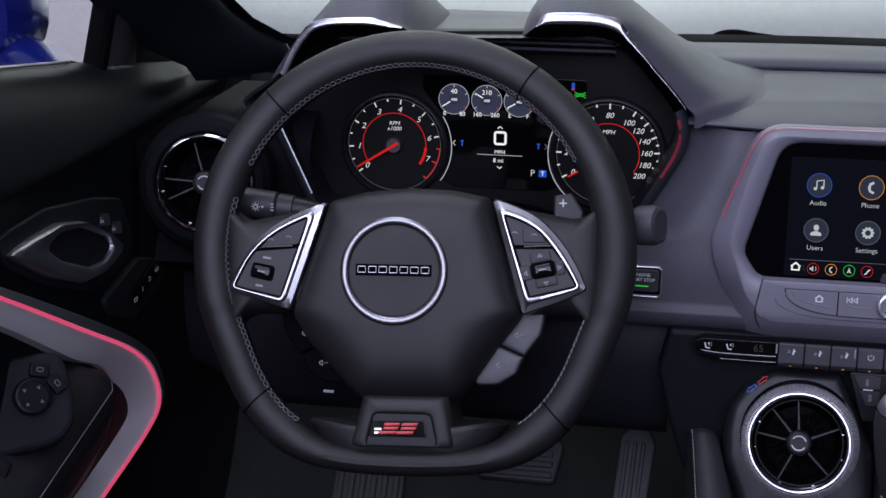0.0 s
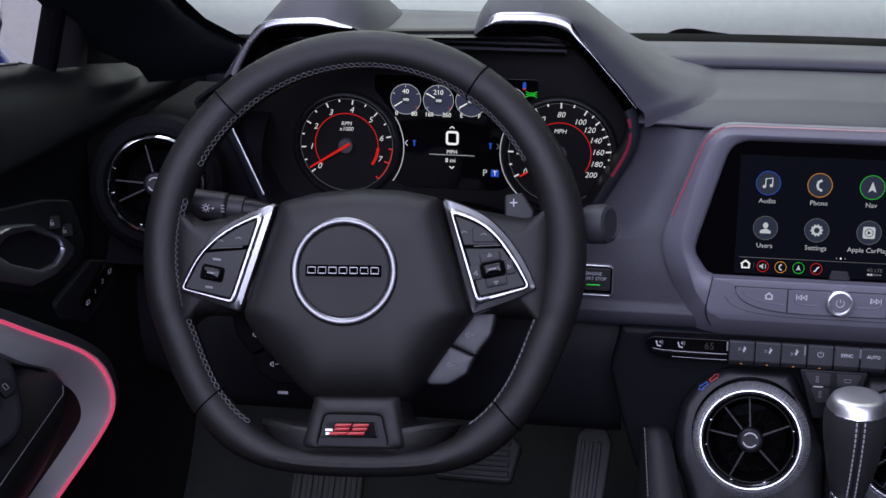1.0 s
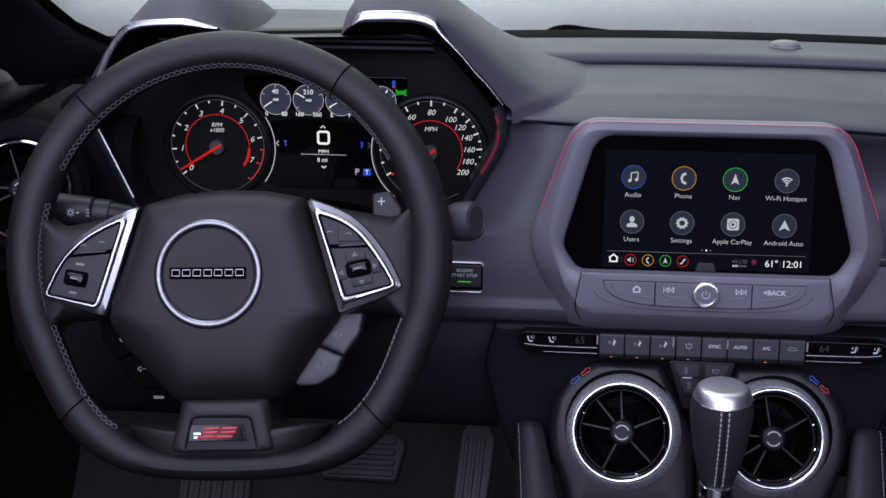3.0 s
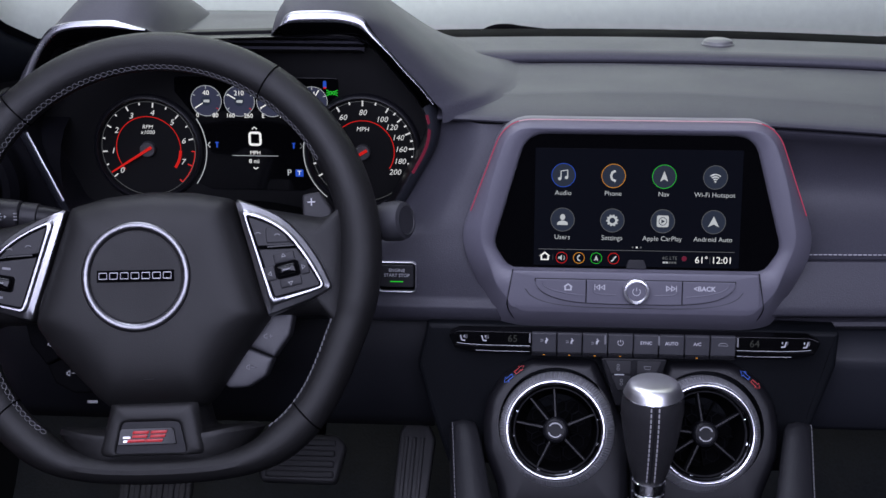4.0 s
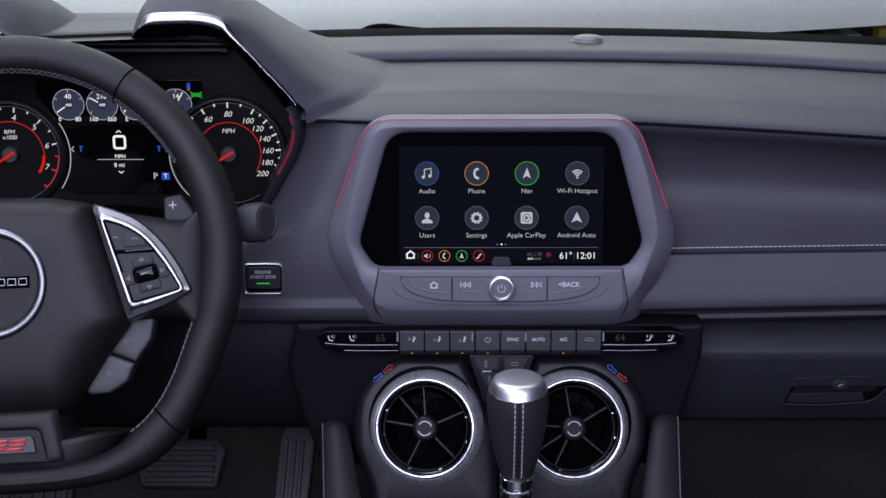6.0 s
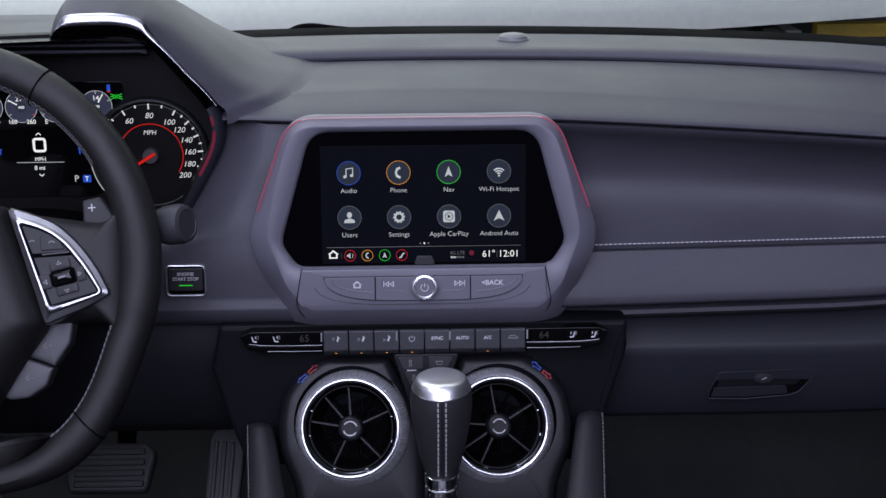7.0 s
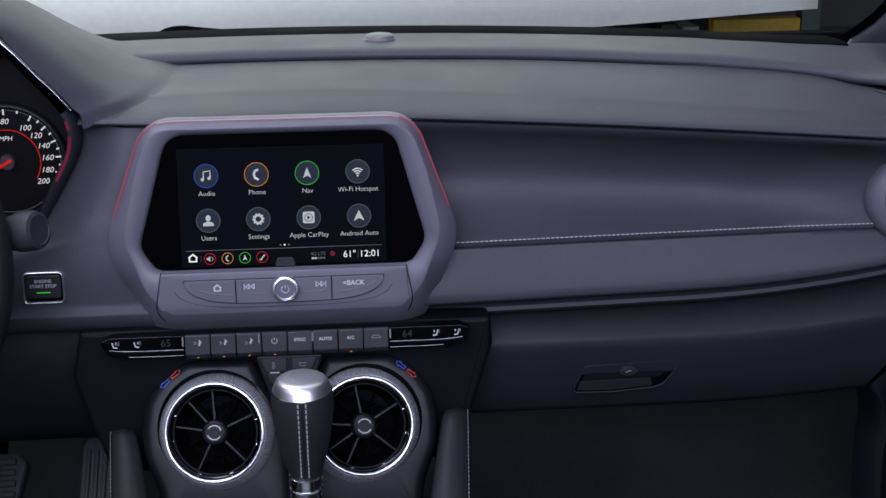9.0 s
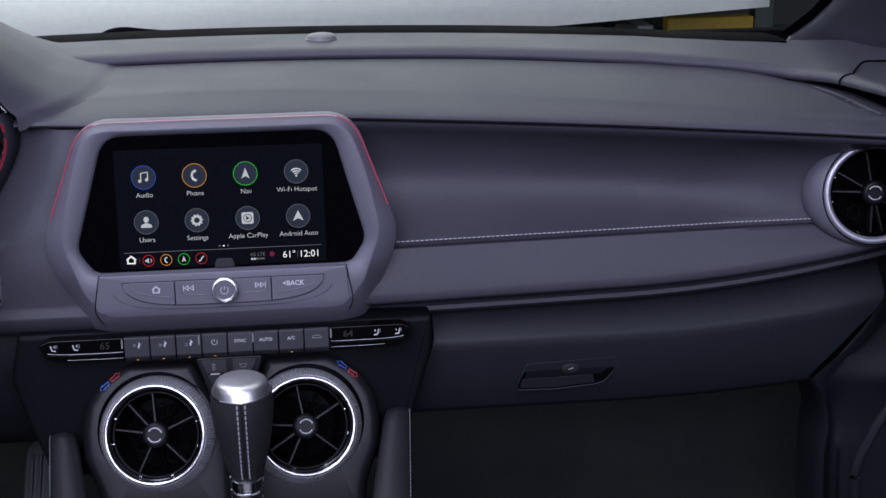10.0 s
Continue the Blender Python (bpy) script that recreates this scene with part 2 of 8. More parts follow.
def pillow(outline, c, z0, z1, m=None, power=7.0, n=144, rings=18):
    """A smooth swollen cushion over an outline, flat in the middle and rolling off to z0 at the edge."""
    ring = polar(outline, c, n)
    rows = []
    for j in range(rings + 1):
        s = 1 - (1 - j / rings) ** 1.8
        if j == 0:
            s = 0.02
        z = z0 + (z1 - z0) * (1 - s ** power) ** 0.5
        rows.append([(c[0] + (p.x - c[0]) * s, c[1] + (p.y - c[1]) * s, z) for p in ring])
    rows.append([(p.x, p.y, z0 - 0.01) for p in ring])
    bm = grid(rows, loop_u=True, m=m)
    bm.verts.ensure_lookup_table()
    bm.faces.new([bm.verts[i] for i in range(n)])
    return bm


def hoop(outer, inner, z0, z1, m=None, crown=0.0, bm=None):
    """A flat frame between two outlines of equal count, with a crowned top."""
    rows = [[(p[0], p[1], z0) for p in outer], [(p[0], p[1], z1) for p in outer]]
    for f in (0.12, 0.3, 0.5, 0.7, 0.88) if crown else (0.5,):
        rows.append([(a[0] + (b[0] - a[0]) * f, a[1] + (b[1] - a[1]) * f, z1 + crown * math.sin(math.pi * f)) for a, b in zip(outer, inner)])
    rows += [[(p[0], p[1], z1) for p in inner], [(p[0], p[1], z0) for p in inner]]
    return grid(rows, loop_u=True, loop_v=True, m=m, bm=bm)


def polar(outline, c, n):
    """The outline resampled along n rays from c."""
    out, k = [], len(outline)
    c = Vector(c)
    for j in range(n):
        a = 2 * math.pi * j / n
        d = Vector((math.cos(a), math.sin(a)))
        best = 0
        for i in range(k):
            p, q = Vector(outline[i]) - c, Vector(outline[(i + 1) % k]) - c
            e = q - p
            den = d.x * e.y - d.y * e.x
            if abs(den) < 1e-12:
                continue
            t = (p.x * e.y - p.y * e.x) / den
            s = (p.x * d.y - p.y * d.x) / den
            if t > 0 and -1e-6 <= s <= 1 + 1e-6:
                best = max(best, t)
        out.append(c + d * best)
    return out


def lathe(profile, n=48, m=None, bm=None, closed=False):
    """(radius, height) turned about the local z axis."""
    rows = [[(r * math.cos(2 * math.pi * i / n), r * math.sin(2 * math.pi * i / n), z) for i in range(n)] for r, z in profile]
    return grid(rows, loop_u=True, loop_v=closed, m=m, bm=bm)


def disc(r, z0, z1, n=40, m=None, b=0.0004, bm=None):
    return slab([(r * math.cos(2 * math.pi * i / n), r * math.sin(2 * math.pi * i / n)) for i in range(n)], z0, z1, b, m, 2, bm)


def tube(points, r, closed=False, n=8, m=None, bm=None, flat=1.0, up=(0, 0, 1)):
    """A round bar along points; flat squeezes it along up."""
    pts = [Vector(p) for p in points]
    rows, k, up = [], len(pts), Vector(up)
    for i, p in enumerate(pts):
        a = pts[i - 1] if (i or closed) else pts[i]
        b = pts[(i + 1) % k] if (i < k - 1 or closed) else pts[i]
        d = (b - a).normalized()
        s = d.cross(up)
        s = s.normalized() if s.length > 1e-6 else d.orthogonal().normalized()
        u = s.cross(d).normalized()
        rr = r(i / max(1, k - 1)) if callable(r) else r
        rows.append([p + s * rr * math.cos(2 * math.pi * j / n) + u * rr * flat * math.sin(2 * math.pi * j / n) for j in range(n)])
    start = len(bm.verts) if bm else 0
    bm = grid(rows, loop_u=True, loop_v=closed, m=m, bm=bm)
    if not closed:
        bm.verts.ensure_lookup_table()
        bm.faces.new([bm.verts[start + j] for j in range(n)][::-1])
        bm.faces.new([bm.verts[start + (k - 1) * n + j] for j in range(n)])
    return bm


def block(x0, x1, y0, y1, z0, z1, b=0.002, m=None, bm=None):
    """A box with rounded upright corners and a rounded top."""
    r = min(b, 0.49 * (x1 - x0), 0.49 * (y1 - y0))
    return slab(rpoly([(x0, y0), (x1, y0), (x1, y1), (x0, y1)], r, 3), z0, z1, min(b, 0.49 * (z1 - z0)), m, 2, bm)


def curve_points(points, n=8):
    """A smooth line through points (Catmull-Rom)."""
    p = [Vector(q) for q in points]
    p = [2 * p[0] - p[1]] + p + [2 * p[-1] - p[-2]]
    out = []
    for i in range(1, len(p) - 2):
        for j in range(n):
            t = j / n
            a, b, c, d = p[i - 1], p[i], p[i + 1], p[i + 2]
            out.append(0.5 * (2 * b + (c - a) * t + (2 * a - 5 * b + 4 * c - d) * t * t + (3 * b - a - 3 * c + d) * t ** 3))
    out.append(p[-2])
    return out


def on_line(pts, n):
    """A smooth line through 2D points, in the xy plane."""
    return curve_points([(x, y, 0) for x, y in pts], n)


def stitches(path, gap, length, r, bm=None):
    """Short thread stitches laid along a line of points."""
    bm = bm or bmesh.new()
    pts = [Vector(p) for p in path]
    seg = [(b - a).length for a, b in zip(pts, pts[1:])]
    total, at = sum(seg), 0.0

    def where(s):
        s = max(0, min(total - 1e-9, s))
        for i, l in enumerate(seg):
            if s <= l:
                return pts[i].lerp(pts[i + 1], s / l)
            s -= l
        return pts[-1]

    while at + length < total:
        a, b = where(at), where(at + length)
        c = where(at + length / 2)
        tube([a, c.lerp((a + b) / 2, 0.5), b], r, n=5, bm=bm)
        at += gap
    return bm


def lettering(text, size, material, parent, m, name="lettering", shear=0.0, align="CENTER", wide=1.0, bold=0.0):
    """Words in the built-in font, lying in the xy plane of m, as a mesh part."""
    cu = bpy.data.curves.new("words", "FONT")
    cu.body, cu.size, cu.align_x, cu.align_y, cu.shear, cu.extrude = text, size, align, "CENTER", shear, 0.00012
    cu.offset = bold
    cu.resolution_u = 3
    tmp = new("words", cu)
    bpy.context.view_layer.update()
    me = bpy.data.meshes.new_from_object(tmp.evaluated_get(bpy.context.evaluated_depsgraph_get()))
    bpy.data.objects.remove(tmp)
    me.transform(PLACE[parent].inverted() @ m @ Matrix.Diagonal((wide, 1, 1, 1)))
    me.name = name
    me.materials.clear()
    me.materials.append(material)
    ob = new(name, me)
    ob.parent = parent
    PLACE[ob] = PLACE[parent]
    return ob


def at(m, x, y, z=0.0, turn=0.0):
    return m @ pose(x, y, z, 0, 0, turn)

# ---- studio round the car ----
FLOOR_Z = -0.28


def room():
    bm = bmesh.new()
    for (x0, x1, y0, y1) in [(-4, 5, 5.0, 5.15), (-4, 5, -5.15, -5.0), (-4.15, -4, -5.15, 5.15), (5, 5.15, -5.15, 5.15)]:
        name = "wall_" + ("north" if y0 > 4 else "south" if y1 < -4 else "west" if x1 < 0 else "east")
        b = block(x0, x1, y0, y1, FLOOR_Z, 3.6, 0.002)
        solo(name, b, DARK_PAINT if name in ("wall_north", "wall_east", "wall_south") else WALL_PAINT, "painted studio wall", "wall", "structure", smooth=False)
    bm.free()
    solo("floor", block(-4.2, 5.2, -5.2, 5.2, FLOOR_Z - 0.1, FLOOR_Z, 0.002), CONCRETE, "grey concrete studio floor", "floor", "structure", smooth=False)
    solo("ceiling", block(-4.2, 5.2, -5.2, 5.2, 3.6, 3.7, 0.002), WALL_PAINT, "pale painted studio ceiling", "ceiling", "structure", smooth=False)


room()


def backdrop():
    # a hanging white sheet with a slightly uneven lower edge
    rows = []
    for j in range(13):
        f = j / 12
        row = []
        for i in range(61):
            x = -3.6 + 4.94 * i / 60
            z = 0.4297 + 0.0547 * max(-0.2, x) + 0.003 * math.sin(x * 5.1) + f * 2.9
            row.append((x, 2.5 + 0.02 * math.sin(x * 2.3) + 0.01 * math.sin(x * 6.1 + 1), z))
        rows.append(row)
    ob = solo("backdrop", grid(rows), SHEET, "white hanging studio sheet behind the car", "backdrop", "structure")
    mod = ob.modifiers.new("thickness", "SOLIDIFY")
    mod.thickness = 0.006


backdrop()
solo("studio_screen", block(-3.7, -1.45, 2.20, 2.23, FLOOR_Z, 1.5, 0.005), LILAC, "pale lilac screen board standing on the studio floor", "screen board")


def shelving():
    rack = thing("storage_rack", "dark steel rack with yellow beams behind the sheet", "rack", 1.2, 3.1, FLOOR_Z)
    for x in (0.35, 1.53, 2.5):
        part("post", block(x - 0.03, x + 0.03, 3.08, 3.14, FLOOR_Z, 2.4, 0.004), SHELF_DARK, rack)
    part("back_panel", block(0.3, 1.50, 3.5, 3.52, FLOOR_Z, 2.3, 0.004), SHELF_DARK, rack)
    for z in (0.28, 0.9, 1.5):
        part("shelf", block(0.3, 2.5, 3.12, 3.5, z, z + 0.03, 0.004), SHELF_DARK, rack)
    part("beam", block(1.22, 1.49, 3.06, 3.12, 0.34, 0.402, 0.004), YELLOW, rack, "yellow steel beam")
    for x, w, z, mt in ((0.80, 0.06, 0.37, CONCRETE), (0.90, 0.05, 0.375, BLUE_PAINT), (0.98, 0.07, 0.365, SHELF_DARK), (1.08, 0.05, 0.378, SHELF_DARK), (1.15, 0.05, 0.37, CONCRETE)):
        solo("storage_box", block(x, x + w, 3.15, 3.3, 0.31, z, 0.004), mt, "small storage box on the dark rack", "box", group="boxes on the rack")


shelving()

# ---- dashboard ----
dash = thing("dashboard", "grey and black vinyl dashboard with white stitching", "dashboard", 0, 0.1, 0.45)


def span(a, b, n):
    return [a + (b - a) * i / n for i in range(n + 1)]


def smooth(a, b, x):
    f = max(0.0, min(1.0, (x - a) / (b - a)))
    return f * f * (3 - 2 * f)


# bows in plan: the rear step and the front nose run nearer to the seats at the ends
def side_end(x):
    return max(0.0, min(1.0, (x - 0.44) / 0.095)) ** 2


def y_step(x):
    return 0.26 - (0.6 if x < 0 else 0.48) * x * x


def y_nose(x):
    return 0.056 - 0.2 * x * x


def z_nose(x):
    return 0.7515 - 0.045 * max(0.0, abs(x) - 0.05)


def z_back(x):
    return 0.7665 - 0.003 * smooth(0.2, 0.45, abs(x)) - 0.0115 * side_end(x)


def pad_profile(x):
    """The top of the dashboard at x, from the step at the back, over a soft crease, to the front edge: (y, z)."""
    ys, yn, zn = y_step(x) + 0.05 * smooth(0.36, 0.48, x), y_nose(x) + 0.030 * smooth(-0.09, -0.182, x), z_nose(x)
    zt = z_back(x)
    zf = min(zn + 0.013, zt - 0.0005)
    yb = yn + 0.060 - 0.085 * max(0.0, x - 0.2)
    ys = max(ys, yb + 0.02)
    pts = [(ys + 0.006, zt - 0.012), (ys, zt), (ys - 0.01, zt + 0.0002)]
    pts += [(ys + (yb - ys) * f, zt + (zf - zt) * f + 0.0012 * math.sin(math.pi * f)) for f in (0.3, 0.5, 0.7, 0.85, 0.95)]
    pts += [(yb - 0.001, zf - 0.0002), (yb - 0.004, zf - 0.0008)]
    pts += [(yn + (yb - yn) * f, zn + (zf - zn) * g) for f, g in ((0.78, 0.80), (0.55, 0.64), (0.32, 0.47), (0.16, 0.32), (0.06, 0.2), (0.015, 0.1))]
    return pts + [(yn, zn), (yn + 0.0012, zn - 0.0018), (yn + 0.006, zn - 0.0028), (yn + 0.035, zn - 0.003)]


def pad_z(x, y):
    """Height of the top of the dashboard at a place; it falls off steeply in front of the edge."""
    top = pad_profile(x)[1:-3]
    if y >= top[0][0]:
        return top[0][1]
    for (ya, za), (yc, zc) in zip(top, top[1:]):
        if yc <= y <= ya:
            return zc + (za - zc) * (y - yc) / (ya - yc)
    return top[-1][1] - 3 * (top[-1][0] - y)


def top_pad(name, x0, x1, n):
    rows = [[(x, y, z) for y, z in pad_profile(x)] for x in span(x0, x1, n)]
    part(name, grid(rows), VINYL, dash, "grey grained vinyl pad with a rolled front edge", angle=60)


top_pad("top_pad", -0.184, 0.66, 60)


def step_line():
    """Foot of the step: (x, y, z, rise) from the driver's end, round the passenger's corner and back along the side."""
    line = [(x, y_step(x), z_back(x), 0.0105) for x in span(-0.48, 0.36, 56)]
    turn = curve_points([(0.3832, 0.1893, 0.0105), (0.4365, 0.1760, 0.0102), (0.4624, 0.1695, 0.0100), (0.488, 0.1620, 0.0100), (0.5124, 0.1510, 0.0108), (0.5330, 0.1350, 0.0122), (0.5477, 0.1119, 0.0150), (0.5562, 0.0914, 0.0175), (0.5629, 0.0674, 0.0198), (0.5684, 0.0420, 0.0225), (0.5725, 0.0267, 0.0245), (0.578, 0.0, 0.0260), (0.582, -0.04, 0.0270), (0.584, -0.09, 0.0270)], 5)
    return line + [(p.x, p.y, pad_z(p.x, p.y), p.z) for p in turn]


def cowl():
    line = step_line()
    far = [(x, max(0.372 - 0.5 * x * x, y_step(x) + 0.05)) for x in span(-0.48, 0.36, 56)]
    far += [(p.x, p.y) for p in on_line([(0.39, 0.296), (0.44, 0.270), (0.475, 0.245), (0.52, 0.228), (0.56, 0.220), (0.61, 0.21), (0.66, 0.20), (0.70, 0.17), (0.72, 0.12), (0.73, 0.08), (0.73, 0.05), (0.73, 0.02), (0.73, -0.03), (0.73, -0.09)], 5)]
    rows, face, gap = [], [], []
    for i, ((x, y, z, h), (fx, fy)) in enumerate(zip(line, far)):
        a, b = line[max(0, i - 3)], line[min(len(line) - 1, i + 3)]
        n = Vector((a[1] - b[1], b[0] - a[0])).normalized()

        def off(d, up):
            return (x + n.x * d, y + n.y * d, z + up)

        # the rolled nosing keeps its height; below, a black sheet paints shade towards the corner
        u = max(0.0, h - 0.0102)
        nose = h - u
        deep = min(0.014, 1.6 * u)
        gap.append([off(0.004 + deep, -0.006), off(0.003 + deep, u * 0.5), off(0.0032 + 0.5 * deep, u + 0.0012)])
        face.append([off(0.0040 + 0.5 * deep, u - 0.0010), off(0.0022, u + nose * 0.10), off(0.0014, u + nose * 0.34), off(0.0024, u + nose * 0.60), off(0.0052, u + nose * 0.82), off(0.0100, u + nose * 0.95), off(0.0165, h)])
        e = off(0.0165, h)
        top = max(z + h, 0.777)
        rows.append([(fx, fy + (0.1 if x < 0.37 else 0.0), top - 0.02), (fx, fy, top), (e[0] + (fx - e[0]) * 0.4, e[1] + (fy - e[1]) * 0.4, z + h + (top - z - h) * 0.3 + 0.0002), e])
    part("defroster_panel", grid(rows), VINYL, dash, "grey vinyl panel below the windscreen", angle=50)
    part("step", grid(face), VINYL, dash, "grey vinyl step", angle=50)
    # matt black puts the shade under the step into the colour
    part("undercut", grid(gap), MATT, dash, "undercut below the step, its shade coloured black", angle=50)
    # joint between the dashboard and its end cap
    k = 57 + 37
    joint = [Vector(p) + Vector((-0.0002, -0.0004, 0)) for p in face[k]]
    joint += curve_points([joint[-1], joint[-1] + Vector((0.0035, 0.0060, 0.0018)), Vector((0.5960, 0.1165, 0.7706)), Vector((0.610, 0.1150, 0.7715)), Vector((0.64, 0.110, 0.772))], 5)[1:]
    part("end_joint", tube(joint, 0.0011, n=6), MATT, dash, "dark joint line")
    # black band at the foot of the windscreen
    rows = []
    for x in span(-0.52, 0.556, 60):
        yg = max(0.372 - 0.5 * x * x, y_step(x) + 0.05) - 0.010 * smooth(0.41, 0.48, x) * smooth(0.56, 0.50, x)
        zt = 0.7772
        rows.append([(x, yg - 0.004, zt - 0.006), (x, yg - 0.005, zt), (x, yg + 0.006, zt + 0.001), (x, yg + 0.02, zt + 0.001), (x, yg + 0.06, zt - 0.001), (x, yg + 0.07, zt - 0.03)])
    part("windscreen_band", grid(rows), MATT, dash, "black band at the foot of the windscreen")
    # side window outlet, a slim wedge along the foot of the step
    foot = [p for p in line[57:] if 0.014 < p[1] < 0.114]
    part("outlet_rail", tube([(x - 0.0008, y, z + 0.0008) for x, y, z, _ in foot], 0.0011, n=6), VINYL, dash)
    rows = []
    for x, y, z, _ in foot:
        w = 0.0012 + 0.0062 * math.sin(math.pi * min(1.0, max(0.0, (0.114 - y) / 0.100))) ** 0.7
        rows.append([(x - f * w, y - 0.3 * f * w, pad_z(x - f * w, y - 0.3 * f * w) + g) for f, g in ((0.0, 0.0004), (0.3, 0.0005), (0.95, 0.0005), (1.0, -0.0010))])
    part("side_outlet", grid(rows), VINYL_DARK, dash, "slim black side window outlet")
    for (xa, ya, za, _), row in list(zip(foot, rows))[3:-2:2]:
        x, y, z = row[2]
        part("outlet_rib", block(-0.0022, 0.0022, -0.0012, 0.0012, -0.0008, 0.0010, 0.0004, pose((x + xa) / 2 - 0.0006, (y + ya) / 2, (z + za) / 2, 0, 0, -20)), VINYL, dash)


cowl()

# sun sensor on the step
sensor = solo("sun_sensor", lathe([(0.0, 0.0062), (0.008, 0.0060), (0.012, 0.0052), (0.0145, 0.0034), (0.0155, 0.0012), (0.0165, 0.0006), (0.0165, -0.004)], 32, pose(0.098, 0.318, z_back(0.1) + 0.0112)), SENSOR,
              "small grey dome of a light sensor on the dashboard", "sensor")


def z_crease(x):
    if x < 0.05:
        return 0.581 + 0.1 * max(0.0, abs(x) - 0.3) ** 2
    return 0.577 + 0.02 * (x - 0.15) + 0.37 * max(0.0, x - 0.35) ** 2


def z_seam(x):
    return 0.6415 - 0.0042 * max(0.0, min(1.0, (0.45 - x) / 0.3))


def mid_profile(x, dip):
    yn, zn = y_nose(x), z_nose(x)
    zc, zs = z_crease(x), z_seam(x)
    za = zc + 0.018
    fast = 1 + 5 * smooth(0.38, 0.53, x)
    pts = [(x, yn + 0.030, zn - 0.0040), (x, yn + 0.006, zn - 0.0044), (x, yn + 0.0042, zn - 0.0056), (x, yn + 0.0055, zn - 0.0085), ] + [(x, (yn + 0.0055) * (1 - u) ** fast + 0.045 * (1 - (1 - u) ** fast) + dip * (4 * u * (1 - u)) ** 0.9, (zn - 0.0085) * (1 - u) + zs * u) for u in span(0, 1, 18)[1:-1]] + [
            (x, 0.045, zs), (x, 0.0455, zs - 0.0035), (x, 0.049, zs - 0.0043), (x, 0.049, zs - 0.0053), (x, 0.0450, zs - 0.0061), (x, 0.0425, (zs - 0.0061) * 0.8 + za * 0.2), (x, 0.0375, (zs - 0.0061) * 0.4 + za * 0.6),
            (x, 0.0330, zc + 0.018), (x, 0.0315, zc + 0.0115), (x, 0.0322, zc + 0.0090), (x, 0.036, zc + 0.0070), (x, 0.050, zc + 0.0030), (x, 0.058, zc - 0.0015), (x, 0.052, zc - 0.0035), (x, 0.051, zc - 0.007), (x, 0.057, zc - 0.012), (x, 0.075, zc - 0.015), (x, 0.095, zc - 0.016)]
    out = [pts[0]]
    cuts = (4, 1, 1) + (1,) * 18 + (1, 1, 1, 1, 2, 3, 2, 1, 1, 1, 3, 2)
    for j, (a, b) in enumerate(zip(pts, pts[1:])):
        k = cuts[j] if j < len(cuts) else 1
        out += [tuple(Vector(a).lerp(Vector(b), (i + 1) / k)) for i in range(k)]
    return out


def mid_panel():
    rows = [mid_profile(x, 0.034 * (1 - 0.75 * smooth(0.36, 0.53, x))) for x in span(0.10, 0.66, 112)]
    bm = grid(rows)
    hole = [f for f in bm.faces if (f.calc_center_median().x - 0.580) ** 2 + (f.calc_center_median().z - 0.6665) ** 2 < 0.043 ** 2]
    bmesh.ops.delete(bm, geom=hole, context="FACES")
    part("passenger_panel", bm, VINYL, dash, "grey vinyl panel with a stitched seam", angle=55)
    path = [(x, 0.0448 - 0.0007, z_seam(x) + 0.0007) for x in span(0.146, 0.527, 120)]
    part("stitching", stitches(path, 0.0042, 0.0029, 0.00055), THREAD, dash, "white thread stitching", kind="stuff")


mid_panel()


def driver_panel():
    # panel between the instrument hood and the screen, carrying the start button
    rows = []
    for z, y, xl in ((0.744, 0.067, -0.174), (0.737, 0.063, -0.176), (0.72, 0.057, -0.182), (0.70, 0.052, -0.191), (0.68, 0.049, -0.201), (0.665, 0.044, -0.210), (0.652, 0.041, -0.222), (0.642, 0.039, -0.29), (0.63, 0.036, -0.30), (0.612, 0.0345, -0.30), (0.598, 0.0335, -0.30),
                     (0.5915, 0.033, -0.30), (0.5895, 0.030, -0.30), (0.587, 0.0295, -0.30), (0.578, 0.033, -0.30), (0.571, 0.040, -0.30), (0.566, 0.06, -0.30), (0.565, 0.08, -0.30)):
        rows.append([(x, y + 0.035 * smooth(xl + 0.045, xl, x) * (1 if z > 0.65 else 0), z) for x in span(xl, -0.10, 14)])
    part("driver_panel", grid(rows), VINYL, dash, "grey vinyl panel beside the wheel", angle=55)
    rows = []
    for x in span(-0.660, -0.176, 24):
        k = 0.075 * smooth(-0.565, -0.665, x)
        rows.append([(x, y + k, z) for y, z in ((0.085, 0.60), (0.07, 0.585), (0.056, 0.565), (0.052, 0.53), (0.056, 0.50), (0.066, 0.47), (0.085, 0.45), (0.14, 0.44))])
    part("knee_panel", grid(rows), KNEE, dash, "black panel below the steering column", angle=50)
    # left end of the dashboard round the outer vent, its shade coloured black
    rows = []
    for x in span(-0.665, -0.515, 16):
        k = 0.034 * smooth(-0.545, -0.63, x)
        rows.append([(x, 0.36, 0.750 - k), (x, 0.24, 0.749 - k), (x, 0.17, 0.745 - k), (x, 0.125, 0.737 - k), (x, 0.100, 0.727 - k), (x, 0.088, 0.715 - k * 0.8), (x, 0.082, 0.70 - k * 0.6), (x, 0.084, 0.66), (x, 0.080, 0.62), (x, 0.065, 0.595), (x, 0.09, 0.58)])
    part("left_end_panel", grid(rows), BLACK_VINYL, dash, "vinyl end panel, coloured black for its shade", angle=50)


driver_panel()


